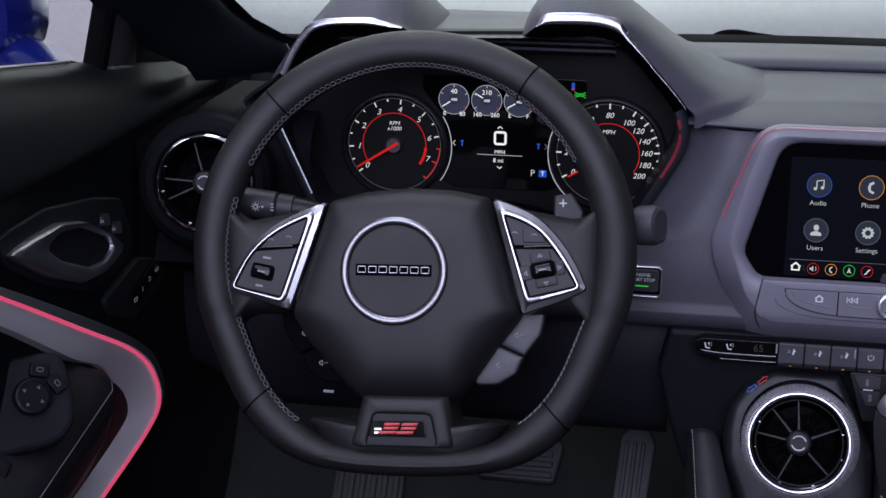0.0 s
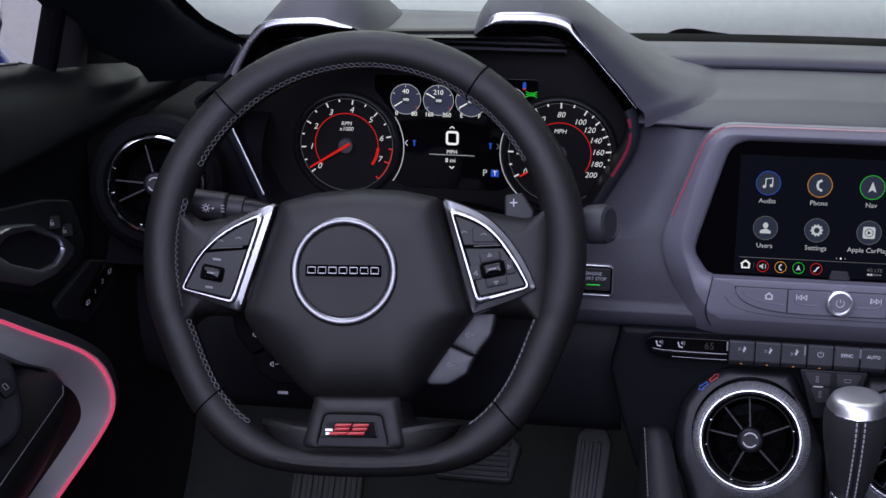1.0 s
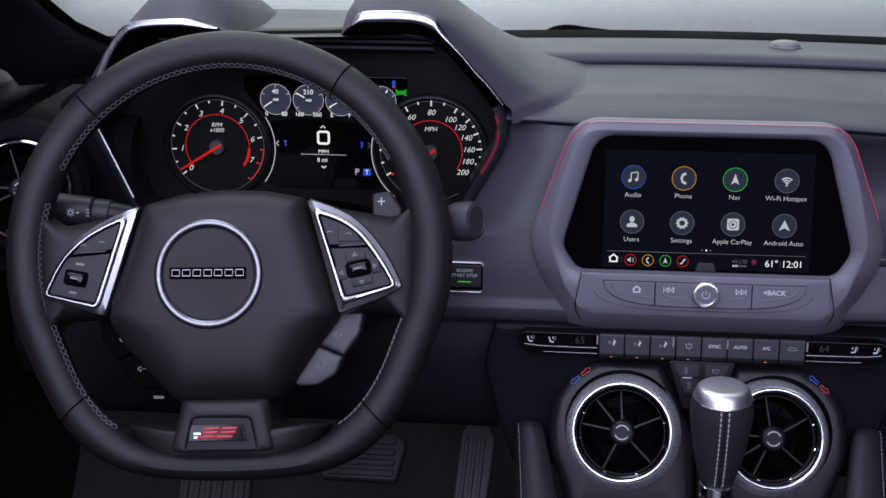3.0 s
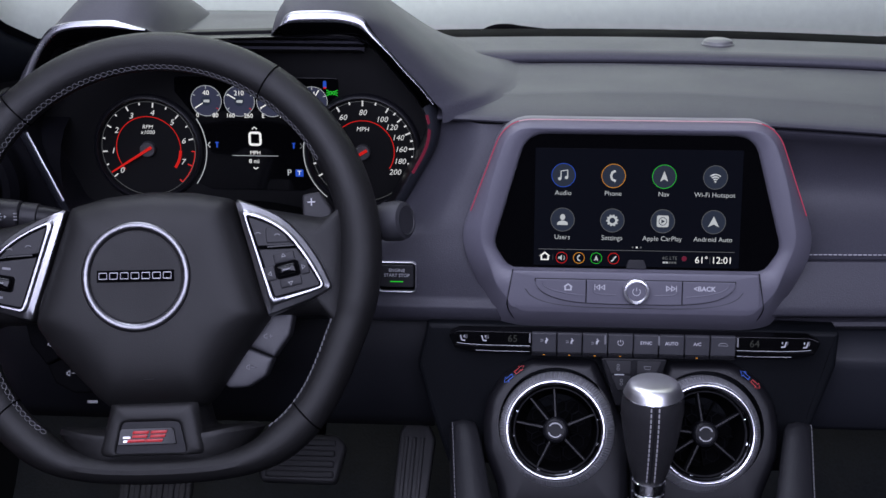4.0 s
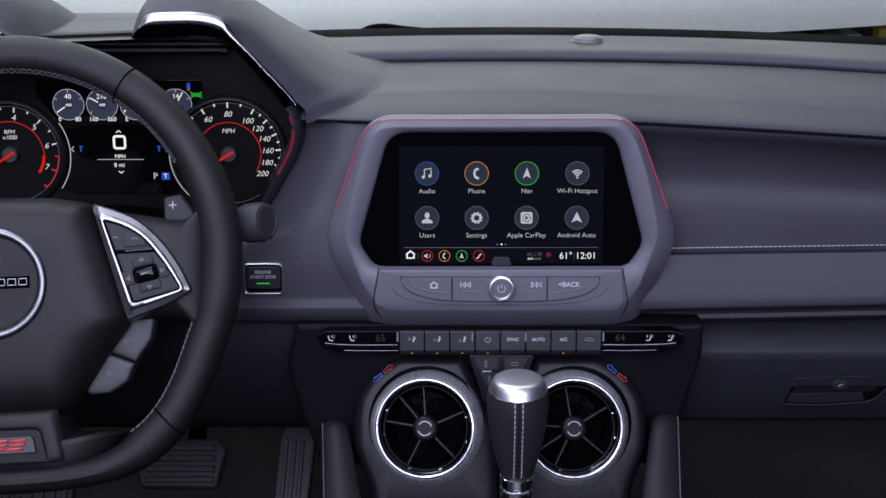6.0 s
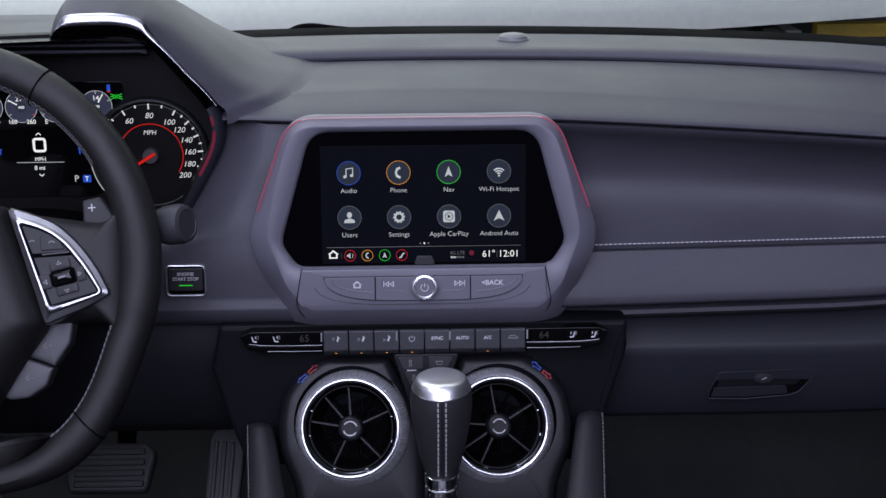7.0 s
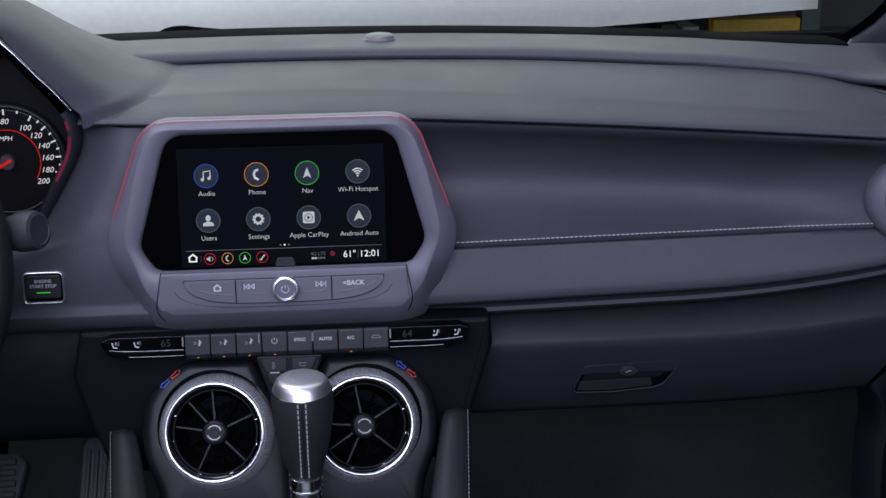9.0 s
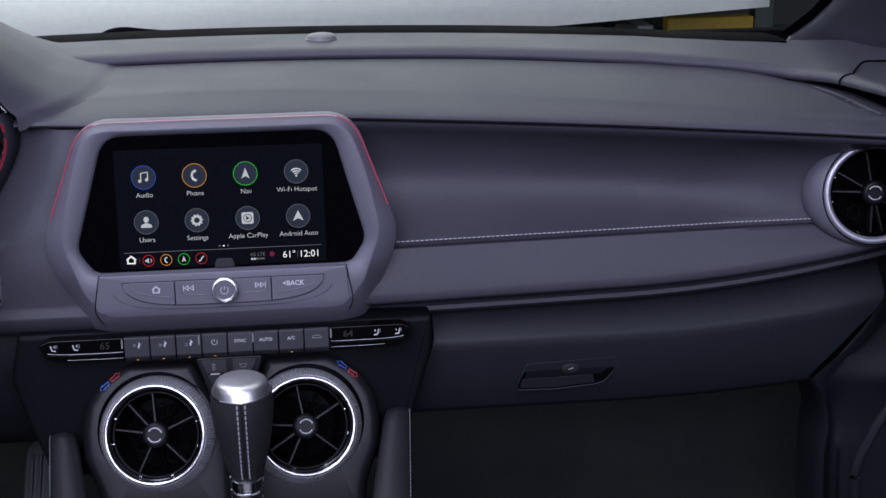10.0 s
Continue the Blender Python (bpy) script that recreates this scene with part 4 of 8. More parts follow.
def steering_wheel():
    wheel = thing("steering_wheel", "black leather steering wheel with satin chrome spokes", "steering wheel", -0.394, -0.0566, 0.657)
    rows, n = [], 160
    for i in range(n):
        a = 2 * math.pi * i / n
        r = rim_radius(a)
        s = math.sin(a)
        grip = math.exp(-((abs(math.cos(a)) - 0.96) / 0.10) ** 2) * (1 if s > -0.3 else 0.3)
        foot = 0.0050 * smooth(-0.80, -0.97, s)
        r += foot
        wide = 0.0160 + 0.0008 * grip - foot
        deep = 0.0150 + 0.0020 * grip
        row = []
        for j in range(18):
            b = 2 * math.pi * j / 18
            rr = r + wide * math.cos(b)
            row.append((rr * math.cos(a), rr * math.sin(a), deep * math.sin(b)))
        rows.append(row)
    part("rim", grid(rows, loop_u=True, loop_v=True, m=WH), LEATHER, wheel, "black leather rim")
    # seams across the rim
    for deg in (55.0, 132.4, 224.4, 312.3):
        a = radians(deg)
        r = rim_radius(a)
        pts = [((r + 0.0163 * math.cos(b)) * math.cos(a), (r + 0.0163 * math.cos(b)) * math.sin(a), 0.0153 * math.sin(b)) for b in span(0, 2 * math.pi, 24)[:-1]]
        part("seam", tube(pts, 0.0007, closed=True, n=5, m=WH), MATT, wheel, "dark seam in the leather")
    # inner stitching: a chain of six-sided loops
    def on(a, b):
        r = rim_radius(a)
        g = math.exp(-((abs(math.cos(a)) - 0.96) / 0.10) ** 2) * (1 if math.sin(a) > -0.3 else 0.3)
        w, d = 0.0163 + 0.0008 * g, 0.0153 + 0.002 * g
        return ((r + w * math.cos(b)) * math.cos(a), (r + w * math.cos(b)) * math.sin(a), d * math.sin(b))

    thread = bmesh.new()
    for lo, hi in ((28, 152), (163, 237)):
        steps = int((hi - lo) * 0.54)
        pitch = radians(hi - lo) / steps
        for k in range(steps):
            a0 = radians(lo) + pitch * k
            for side in (2.50, 2.80):
                tube([on(a0 + pitch * u, 2.65 + (side - 2.65) * v) for u, v in ((0.0, 0.05), (0.28, 0.95), (0.72, 1.0), (0.97, 0.1))], 0.0003, n=4, m=WH, bm=thread)
    for k in range(26):
        a0 = radians(-57 + 47 * k / 26)
        tube([on(a0, 2.64), on(a0 + 0.012, 2.68), on(a0 + 0.024, 2.72)], 0.0006, n=4, m=WH, bm=thread)
    part("stitching", thread, THREAD_GREY, wheel, "grey thread stitching", kind="stuff")
    # leather covered arms at nine and three o'clock
    for sgn in (-1, 1):
        o = rpoly([(sgn * 0.162, 0.046), (sgn * 0.142, 0.026), (sgn * 0.120, 0.030), (sgn * 0.070, 0.040), (sgn * 0.080, -0.052), (sgn * 0.118, -0.052), (sgn * 0.140, -0.052), (sgn * 0.157, -0.078)],
                  [0.004, 0.022, 0.01, 0.004, 0.004, 0.01, 0.022, 0.004], 6)
        part("arm", pillow(o, (sgn * 0.115, -0.01), -0.012, 0.0125, WH, 6.0, 96, 10), LEATHER, wheel, "leather covered spoke", angle=170)
        if sgn > 0:
            outer = rpoly([(0.0690, 0.0430), (0.0906, 0.0353), (0.1070, 0.0272), (0.1232, 0.0112), (0.1372, -0.0098), (0.1462, -0.0312), (0.1306, -0.0398), (0.0941, -0.0526)], [0.002, 0.2, 0.2, 0.2, 0.2, 0.003, 0.1, 0.002], 5)
            inner = rpoly([(0.0792, 0.0285), (0.0967, 0.0228), (0.1115, 0.0122), (0.1270, -0.0090), (0.1385, -0.0296), (0.1000, -0.0385)], [0.002, 0.2, 0.2, 0.2, 0.003, 0.003], 5)
        else:
            outer = rpoly([(-0.0665, 0.0408), (-0.0850, 0.0346), (-0.1165, 0.0190), (-0.1372, -0.0050), (-0.1504, -0.0320), (-0.1223, -0.0420), (-0.0968, -0.0500)], [0.002, 0.2, 0.2, 0.2, 0.003, 0.1, 0.002], 5)
            inner = rpoly([(-0.0815, 0.0275), (-0.1009, 0.0195), (-0.1165, 0.0095), (-0.1308, -0.0045), (-0.1440, -0.0303), (-0.1040, -0.0395)], [0.002, 0.2, 0.2, 0.2, 0.003, 0.003], 5)
        mid = (sgn * 0.108, -0.010)
        o, i1 = polar(outer, mid, 144), polar(inner, mid, 144)

        def between(f, z):
            return [(p.x + (q.x - p.x) * f, p.y + (q.y - p.y) * f, z) for p, q in zip(o, i1)]

        # a broad outer facet that rises to a bright inner ridge
        rows = [between(f, z) for f, z in ((0.0, 0.002), (0.0, 0.0150), (0.05, 0.0172), (0.12, 0.0182), (0.55, 0.0196), (0.62, 0.0206), (0.74, 0.0214), (0.90, 0.0214), (1.0, 0.0200), (1.0, 0.010))]
        trim = part("spoke_trim", grid(rows, loop_u=True, m=WH), TRIM, wheel, "satin chrome spoke frame", angle=32)
        part("switch_panel", slab(i1, 0.008, 0.0165, 0.0008, WH), MATT, wheel, "black switch panel")

        def split(x):
            return 0.0020 if sgn > 0 else 0.0011 + 0.07 * (x + 0.109)

        field = inset(i1, 0.0008)
        up = [p for p in field if p.y > split(p.x) + 0.0008]
        lo_ = [p for p in field if p.y < split(p.x) - 0.0008]
        for nm, ring, zz in (("upper_switch", up, 0.0198), ("lower_switch", lo_, 0.0202)):
            mx, my = sum(q.x for q in ring) / len(ring), sum(q.y for q in ring) / len(ring)
            ring = sorted(ring, key=lambda p: math.atan2(p.y - my, p.x - mx))
            part(nm, slab(ring, 0.0150, zz, 0.0008, WH), PLASTIC_SOFT, trim, "black thumb switch")
        part("switch_lip", block(-0.0110, 0.0110, -0.0009, 0.0009, 0.0195, 0.0212, 0.0004, at(WH, sgn * 0.106 + 0.0005, 0.0030, 0, 2)), PIANO, trim, "gloss black ridge")
        if sgn > 0:
            part("call_key", slab(rpoly([(0.0950, 0.0058), (0.1135, 0.0058), (0.1105, 0.0118), (0.1010, 0.0190), (0.0945, 0.0180)], [0.001, 0.001, 0.004, 0.003, 0.002], 3), 0.019, 0.0212, 0.0007, WH), PLASTIC_SOFT, trim, "raised call key")
            hub_ = at(WH, 0.1112, -0.0160, 0, 11)
            for x0, x1, y0, y1 in ((-0.0088, 0.0080, 0.0062, 0.0140), (-0.0080, 0.0095, -0.0138, -0.0062), (-0.0185, -0.0098, -0.0060, 0.0058), (0.0098, 0.0172, -0.0066, 0.0052)):
                part("direction_key", dome(rpoly([(x0, y0), (x1, y0), (x1, y1), (x0, y1)], 0.0014, 3), 0.019, 0.0214, 0.0009, hub_, 0.0003, 3), PLASTIC_SOFT, trim, "black direction key")
            for x, y, tr in ((-0.0005, 0.0118, 0), (0.0005, -0.0112, 180), (-0.0142, -0.0004, 90), (0.0132, -0.0006, -90)):
                tri = [Vector((0, 0.0019)), Vector((0.0021, -0.0014)), Vector((-0.0021, -0.0014))]
                part("arrow_mark", hoop(tri, [p * 0.5 for p in tri], 0.0216, 0.0220, at(hub_, x, y, 0, tr)), PRINT_DIM, trim, smooth=False)
        else:
            hub_ = at(WH, -0.1197, -0.0180, 0, -12)
            for (x, y), w_ in (((-0.1162, -0.0066), 0.0070), ((-0.1225, -0.0294), 0.0062)):
                part("switch_mark", block(-w_ / 2, w_ / 2, -0.0009, 0.0009, 0.0201, 0.0205, 0.0001, at(WH, x, y, 0, -8)), PRINT_DIM, trim, smooth=False)
        part("rocker_well", slab(rpoly([(-0.0098, -0.0064), (0.0098, -0.0064), (0.0098, 0.0064), (-0.0098, 0.0064)], 0.003, 4), 0.0195, 0.0210, 0.0004, hub_), MATT, trim)
        part("rocker", dome(rpoly([(-0.0080, -0.0044), (0.0080, -0.0044), (0.0080, 0.0044), (-0.0080, 0.0044)], 0.0026, 4), 0.020, 0.0252, 0.0020, hub_, 0.0006, 4), PIANO, trim, "raised gloss rocker switch")
        part("switch_mark", block(-0.003, 0.003, -0.0007, 0.0007, 0.0255, 0.0259, 0.0001, hub_), PRINT_DIM, trim, smooth=False)
        for x, y in (((0.0880, 0.0130), (0.1037, 0.0112)) if sgn > 0 else ((-0.1137, 0.0078), (-0.0984, 0.0098))):
            tube_pts = [(-0.0022, 0.0002, 0), (-0.001, 0.0013, 0), (0.0012, 0.0013, 0), (0.0024, 0.0002, 0)]
            part("switch_mark", tube(tube_pts, 0.0005, n=5, m=at(WH, x, y, 0.0213 if (sgn > 0 and x > 0.1) else 0.0200)), PRINT_DIM, trim)
    # airbag pad, with a soft crease from the foot of each spoke
    o = rpoly([(-0.0665, 0.0415), (-0.036, 0.0490), (0.0, 0.0520), (0.036, 0.0500), (0.0665, 0.0437), (0.082, -0.010), (0.0938, -0.0520), (0.0720, -0.0800), (0.0475, -0.1150), (0.0385, -0.1222), (0.0, -0.1226), (-0.0385, -0.1222), (-0.0500, -0.1130), (-0.0830, -0.0780), (-0.0975, -0.0530), (-0.084, -0.010)],
              [0.006, 0.03, 0.04, 0.03, 0.006, 0.03, 0.008, 0.05, 0.012, 0.006, 0.1, 0.006, 0.012, 0.03, 0.010, 0.03], 5)
    bm = pillow(o, (0.0, -0.030), 0.002, 0.0305, None, 8.0)
    for v in bm.verts:
        if v.co.z > 0.0:
            below = -0.0476 - 0.26 * (0.0904 - abs(v.co.x)) - v.co.y
            v.co.z -= 1.6 * max(0.0, -0.055 - v.co.y) ** 2
            v.co.z -= smooth(0.030, 0.085, abs(v.co.x)) * min(0.010, 0.30 * (math.sqrt(max(0.0, below) ** 2 + 1e-5) + max(0.0, below) - 0.00316) / 2)
    bm.transform(WH)
    part("airbag_cover", bm, PAD, wheel, "dark grey airbag cover", angle=170)
    em = at(WH, -0.0080, -0.0176, 0.0300)
    part("emblem_disc", disc(0.0366, -0.004, 0.0010, 72, em, 0.0006), PAD, wheel)
    part("emblem_ring", lathe([(0.0366, -0.004), (0.0370, 0.0012), (0.0380, 0.0026), (0.0402, 0.0036), (0.0428, 0.0030), (0.0438, 0.0016), (0.0442, -0.004)], 96, em), EMBLEM, wheel, "satin chrome ring", angle=80)
    # name plate drawn as plain frames
    plate = at(em, -0.0002, 0.0005, 0, -1)
    part("name_plate", slab(rpoly([(-0.0310, -0.0047), (0.0310, -0.0047), (0.0310, 0.0047), (-0.0310, 0.0047)], 0.0005, 2), 0.0008, 0.0016, 0.0003, plate), MATT, wheel, "black name plate with dark chrome shapes")
    for i in range(7):
        x = -0.0258 + 0.0086 * i
        ring = rpoly([(x - 0.0037, -0.0030), (x + 0.0037, -0.0030), (x + 0.0037, 0.0030), (x - 0.0037, 0.0030)], 0.0008, 2)
        part("plate_bar", hoop(ring, inset(ring, 0.0012), 0.0014, 0.0026, plate, 0.0003), DARK_CHROME, wheel, smooth=False)
    part("mould_mark", tube([(-0.004, 0, 0), (0.004, 0, 0)], 0.0003, n=4, m=at(WH, 0.0, -0.099, 0.0290)), PLASTIC, wheel)
    # foot spoke: low wings, a raised middle with a tray, and the badge
    o = rpoly([(-0.037, -0.112), (0.0355, -0.112), (0.0420, -0.1395), (0.086, -0.1370), (0.067, -0.160), (0.050, -0.1712), (-0.062, -0.1712), (-0.074, -0.160), (-0.090, -0.1365), (-0.0460, -0.1395)], [0.003, 0.003, 0.008, 0.004, 0.02, 0.012, 0.012, 0.02, 0.004, 0.008], 5)
    part("foot_spoke", pillow(o, (-0.004, -0.150), -0.016, 0.0122, WH, 4.0, 120, 10), LEATHER, wheel, "black plastic foot spoke")
    block_ = rpoly([(-0.0345, -0.1175), (0.0330, -0.1175), (0.0400, -0.1600), (-0.0470, -0.1600)], [0.003, 0.003, 0.006, 0.006], 5)
    tray = rpoly([(-0.0262, -0.1325), (0.0198, -0.1330), (0.0252, -0.1582), (-0.0325, -0.1578)], [0.005, 0.005, 0.002, 0.002], 5)
    bo, bt = polar(block_, (-0.0035, -0.143), 120), polar(tray, (-0.0035, -0.143), 120)
    rows = [[(p.x + (q.x - p.x) * f, p.y + (q.y - p.y) * f, z) for p, q in zip(bo, bt)] for f, z in ((-0.05, 0.009), (0.10, 0.0122), (0.30, 0.0140), (0.80, 0.0146), (0.95, 0.0140), (1.0, 0.0122), (1.0, 0.008))]
    part("foot_frame", grid(rows, loop_u=True, m=WH), PAD, wheel, "raised black frame", angle=60)
    part("badge_tray", slab(bt, 0.002, 0.0128, 0.0002, WH), PLASTIC, wheel)
    bd = at(WH, -0.0064, -0.1446, 0.0124)
    part("badge", slab(rpoly([(-0.0240, -0.0065), (0.0238, -0.0065), (0.0215, 0.0070), (-0.0213, 0.0070)], [0.001, 0.001, 0.003, 0.003], 3), -0.002, 0.0026, 0.0006, bd), PIANO, wheel, "black badge with red shapes")
    for x0 in (-0.0115, 0.0030):
        for y, x1, x2 in ((0.0036, 0.0006, 0.0136), (0.0004, 0.0, 0.0122), (-0.0030, -0.0040, 0.0100)):
            bar = [Vector((x0 + x1 - 0.0006, y - 0.0012)), Vector((x0 + x2 - 0.0006, y - 0.0012)), Vector((x0 + x2 + 0.0006, y + 0.0012)), Vector((x0 + x1 + 0.0006, y + 0.0012))]
            part("badge_bar", slab(bar, 0.0024, 0.0038, 0.0004, bd), RED_INK, wheel, "slanted red enamel bar")
    for y, w_ in ((-0.0034, 0.010), (-0.0004, 0.006)):
        part("badge_flash", block(-0.0190, -0.0190 + w_, y - 0.0010, y + 0.0010, 0.0024, 0.0036, 0.0003, bd), SATIN, wheel, "small chrome flash")
    # switches on the back of the spokes
    for sgn, mt in ((1, BUTTON), (-1, MATT)):
        u1 = rpoly([(sgn * 0.0900, -0.0495), (sgn * 0.1120, -0.0465), (sgn * 0.1072, -0.0675), (sgn * 0.0940, -0.0848), (sgn * 0.0700, -0.0742)], [0.006, 0.006, 0.010, 0.001, 0.001], 4)
        u2 = rpoly([(sgn * 0.0692, -0.0752), (sgn * 0.0932, -0.0858), (sgn * 0.0868, -0.1000), (sgn * 0.0720, -0.1085), (sgn * 0.0500, -0.1095)], [0.001, 0.001, 0.008, 0.010, 0.006], 4)
        for u in (u1, u2):
            part("rear_switch", dome(u, -0.022, -0.006, 0.0022, WH, 0.0005, 4), mt, wheel, "thumb switch behind the spoke")
        for (x, y), plus in (((0.0890, -0.0680), True), ((0.0740, -0.0925), False)):
            mm = at(WH, sgn * x, y, -0.0052)
            spk = [Vector((-0.0030, -0.0009)), Vector((0.0, -0.0025)), Vector((0.0, 0.0025)), Vector((-0.0030, 0.0009))]
            part("switch_mark", hoop(spk, [p * 0.6 + Vector((-0.0004, 0)) for p in spk], 0, 0.0003, mm), PRINT_DIM, wheel, smooth=False)
            part("switch_mark", block(0.0012, 0.0044, -0.0003, 0.0003, 0, 0.0003, 0.0001, mm), PRINT_DIM, wheel, smooth=False)
            if plus:
                part("switch_mark", block(0.0025, 0.0031, -0.0016, 0.0016, 0, 0.00035, 0.0001, mm), PRINT_DIM, wheel, smooth=False)
    # gear paddles behind the rim
    for sgn in (-1, 1):
        o = rpoly([(sgn * 0.1148, 0.010), (sgn * 0.136, 0.014), (sgn * 0.140, 0.036), (sgn * 0.130, 0.052), (sgn * 0.1148, 0.0500)], [0.003, 0.004, 0.006, 0.003, 0.003], 4)
        pd = part("gear_paddle", slab(o, -0.052, -0.042, 0.002, WH), PLASTIC_SOFT, wheel, "black gear paddle")
        if sgn > 0:
            part("plus_mark", block(-0.0032, 0.0032, -0.0005, 0.0005, 0, 0.0003, 0.0001, at(WH, 0.1226, 0.0434, -0.0421)), PRINT, pd, smooth=False)
            part("plus_mark", block(-0.0005, 0.0005, -0.0032, 0.0032, 0, 0.00035, 0.0001, at(WH, 0.1226, 0.0434, -0.0421)), PRINT, pd, smooth=False)


steering_wheel()


def column():
    col = thing("steering_column", "black plastic steering column shroud", "steering column", -0.394, 0.0, 0.6)
    m = WH @ pose(0, 0, 0, 0, 0, -3.3)
    o = rpoly([(-0.062, 0.02), (-0.045, 0.048), (0.045, 0.048), (0.062, 0.02), (0.066, -0.07), (0.045, -0.10), (-0.045, -0.10), (-0.066, -0.07)], 0.015, 5)
    part("shroud", slab(o, -0.20, -0.045, 0.01, m), PLASTIC, col)
    part("boss", lathe([(0.05, -0.06), (0.052, -0.02), (0.045, -0.012), (0.0, -0.012)], 40, m), MATT, col)
    part("adjust_cover", block(-0.075, 0.075, -0.025, 0.040, -0.165, -0.085, 0.012, m @ pose(0, 0, 0, 0, 0, 0)), PLASTIC, col)


column()


def stalks():
    # light switch stalk on the outer side
    st = thing("light_stalk", "black light switch stalk with white symbols", "stalk", -0.47, 0.0, 0.67)
    a, b = Vector((-0.455, -0.002, 0.668)), Vector((-0.556, -0.006, 0.678))
    d = (b - a).normalized()
    q = d.to_track_quat("Z", "Y").to_matrix().to_4x4()
    m = Matrix.Translation(a) @ q
    part("arm", lathe([(0.0, 0.0), (0.008, 0.0), (0.0085, 0.03), (0.0105, 0.045), (0.0105, 0.052)], 32, m), PLASTIC, st)
    part("ring", lathe([(0.0105, 0.052), (0.0118, 0.053), (0.0118, 0.066), (0.0105, 0.0672)], 32, m), PLASTIC_SOFT, st)
    part("knob", lathe([(0.0112, 0.0675), (0.0128, 0.069), (0.0128, 0.098), (0.0115, 0.1005), (0.0, 0.1012)], 32, m), PLASTIC_SOFT, st)
    f = Matrix.Translation(a + d * 0.083 + Vector((0, -0.0129, 0.001))) @ pose(0, 0, 0, 83, 0, 0)
    part("sun_mark", lathe([(0.0014, 0.0), (0.0014, 0.0003), (0.0021, 0.0003), (0.0021, 0.0)], 16, f), PRINT, st)
    for i in range(8):
        part("sun_mark", block(-0.0003, 0.0003, 0.0027, 0.0039, 0, 0.0003, 0.0001, at(f, 0, 0, 0, 45 * i)), PRINT, st, smooth=False)
    part("pointer_mark", slab([Vector((0.0075, 0)), Vector((0.0055, 0.0012)), Vector((0.0055, -0.0012))], 0, 0.0003, 0.0001, f), PRINT, st, smooth=False)
    for k in range(3):
        part("dial_mark", block(0.0135, 0.0165, -0.003 + 0.0026 * k, -0.0018 + 0.0026 * k, 0, 0.0003, 0.0001, f), PRINT_DIM, st, smooth=False)
    # wiper stalk
    st = thing("wiper_stalk", "black wiper stalk with a round end", "stalk", -0.25, 0.0, 0.67)
    a, b = Vector((-0.275, 0.012, 0.664)), Vector((-0.188, -0.030, 0.684))
    d = (b - a).normalized()
    m = Matrix.Translation(a) @ d.to_track_quat("Z", "Y").to_matrix().to_4x4()
    part("arm", lathe([(0.0, 0.0), (0.0085, 0.0), (0.009, 0.04), (0.0125, 0.052), (0.0125, 0.068)], 32, m), PLASTIC, st)
    n = (Vector((-0.06, -1.12, 0.99)) - a).normalized()
    n = (n - d * n.dot(d)).normalized()
    for u, v, w_, h_ in ((0.0575, -0.0020, 0.0040, 0.0030), (0.0585, 0.0032, 0.0034, 0.0016), (0.0640, 0.0040, 0.0018, 0.0014)):
        side = d.cross(n)
        f = Matrix(((d.x, side.x, n.x, 0), (d.y, side.y, n.y, 0), (d.z, side.z, n.z, 0), (0, 0, 0, 1)))
        f.translation = a + d * u + side * v + n * math.sqrt(0.0127 ** 2 - v * v)
        part("wiper_mark", block(-w_ / 2, w_ / 2, -h_ / 2, h_ / 2, -0.0002, 0.0004, 0.0001, f), PRINT, st, smooth=False)
    part("ring", lathe([(0.0128, 0.068), (0.0145, 0.069), (0.0145, 0.073), (0.0128, 0.074)], 32, m), PLASTIC_SOFT, st)
    part("end_cap", lathe([(0.0130, 0.074), (0.0162, 0.075), (0.0166, 0.088), (0.0150, 0.0935), (0.0118, 0.0950), (0.0112, 0.0942), (0.0, 0.0942)], 40, m), WORN, st, angle=30)


stalks()

# ---- instrument binnacle ----
CL = pose(0, 0.115, 0, 90, 0, 0)


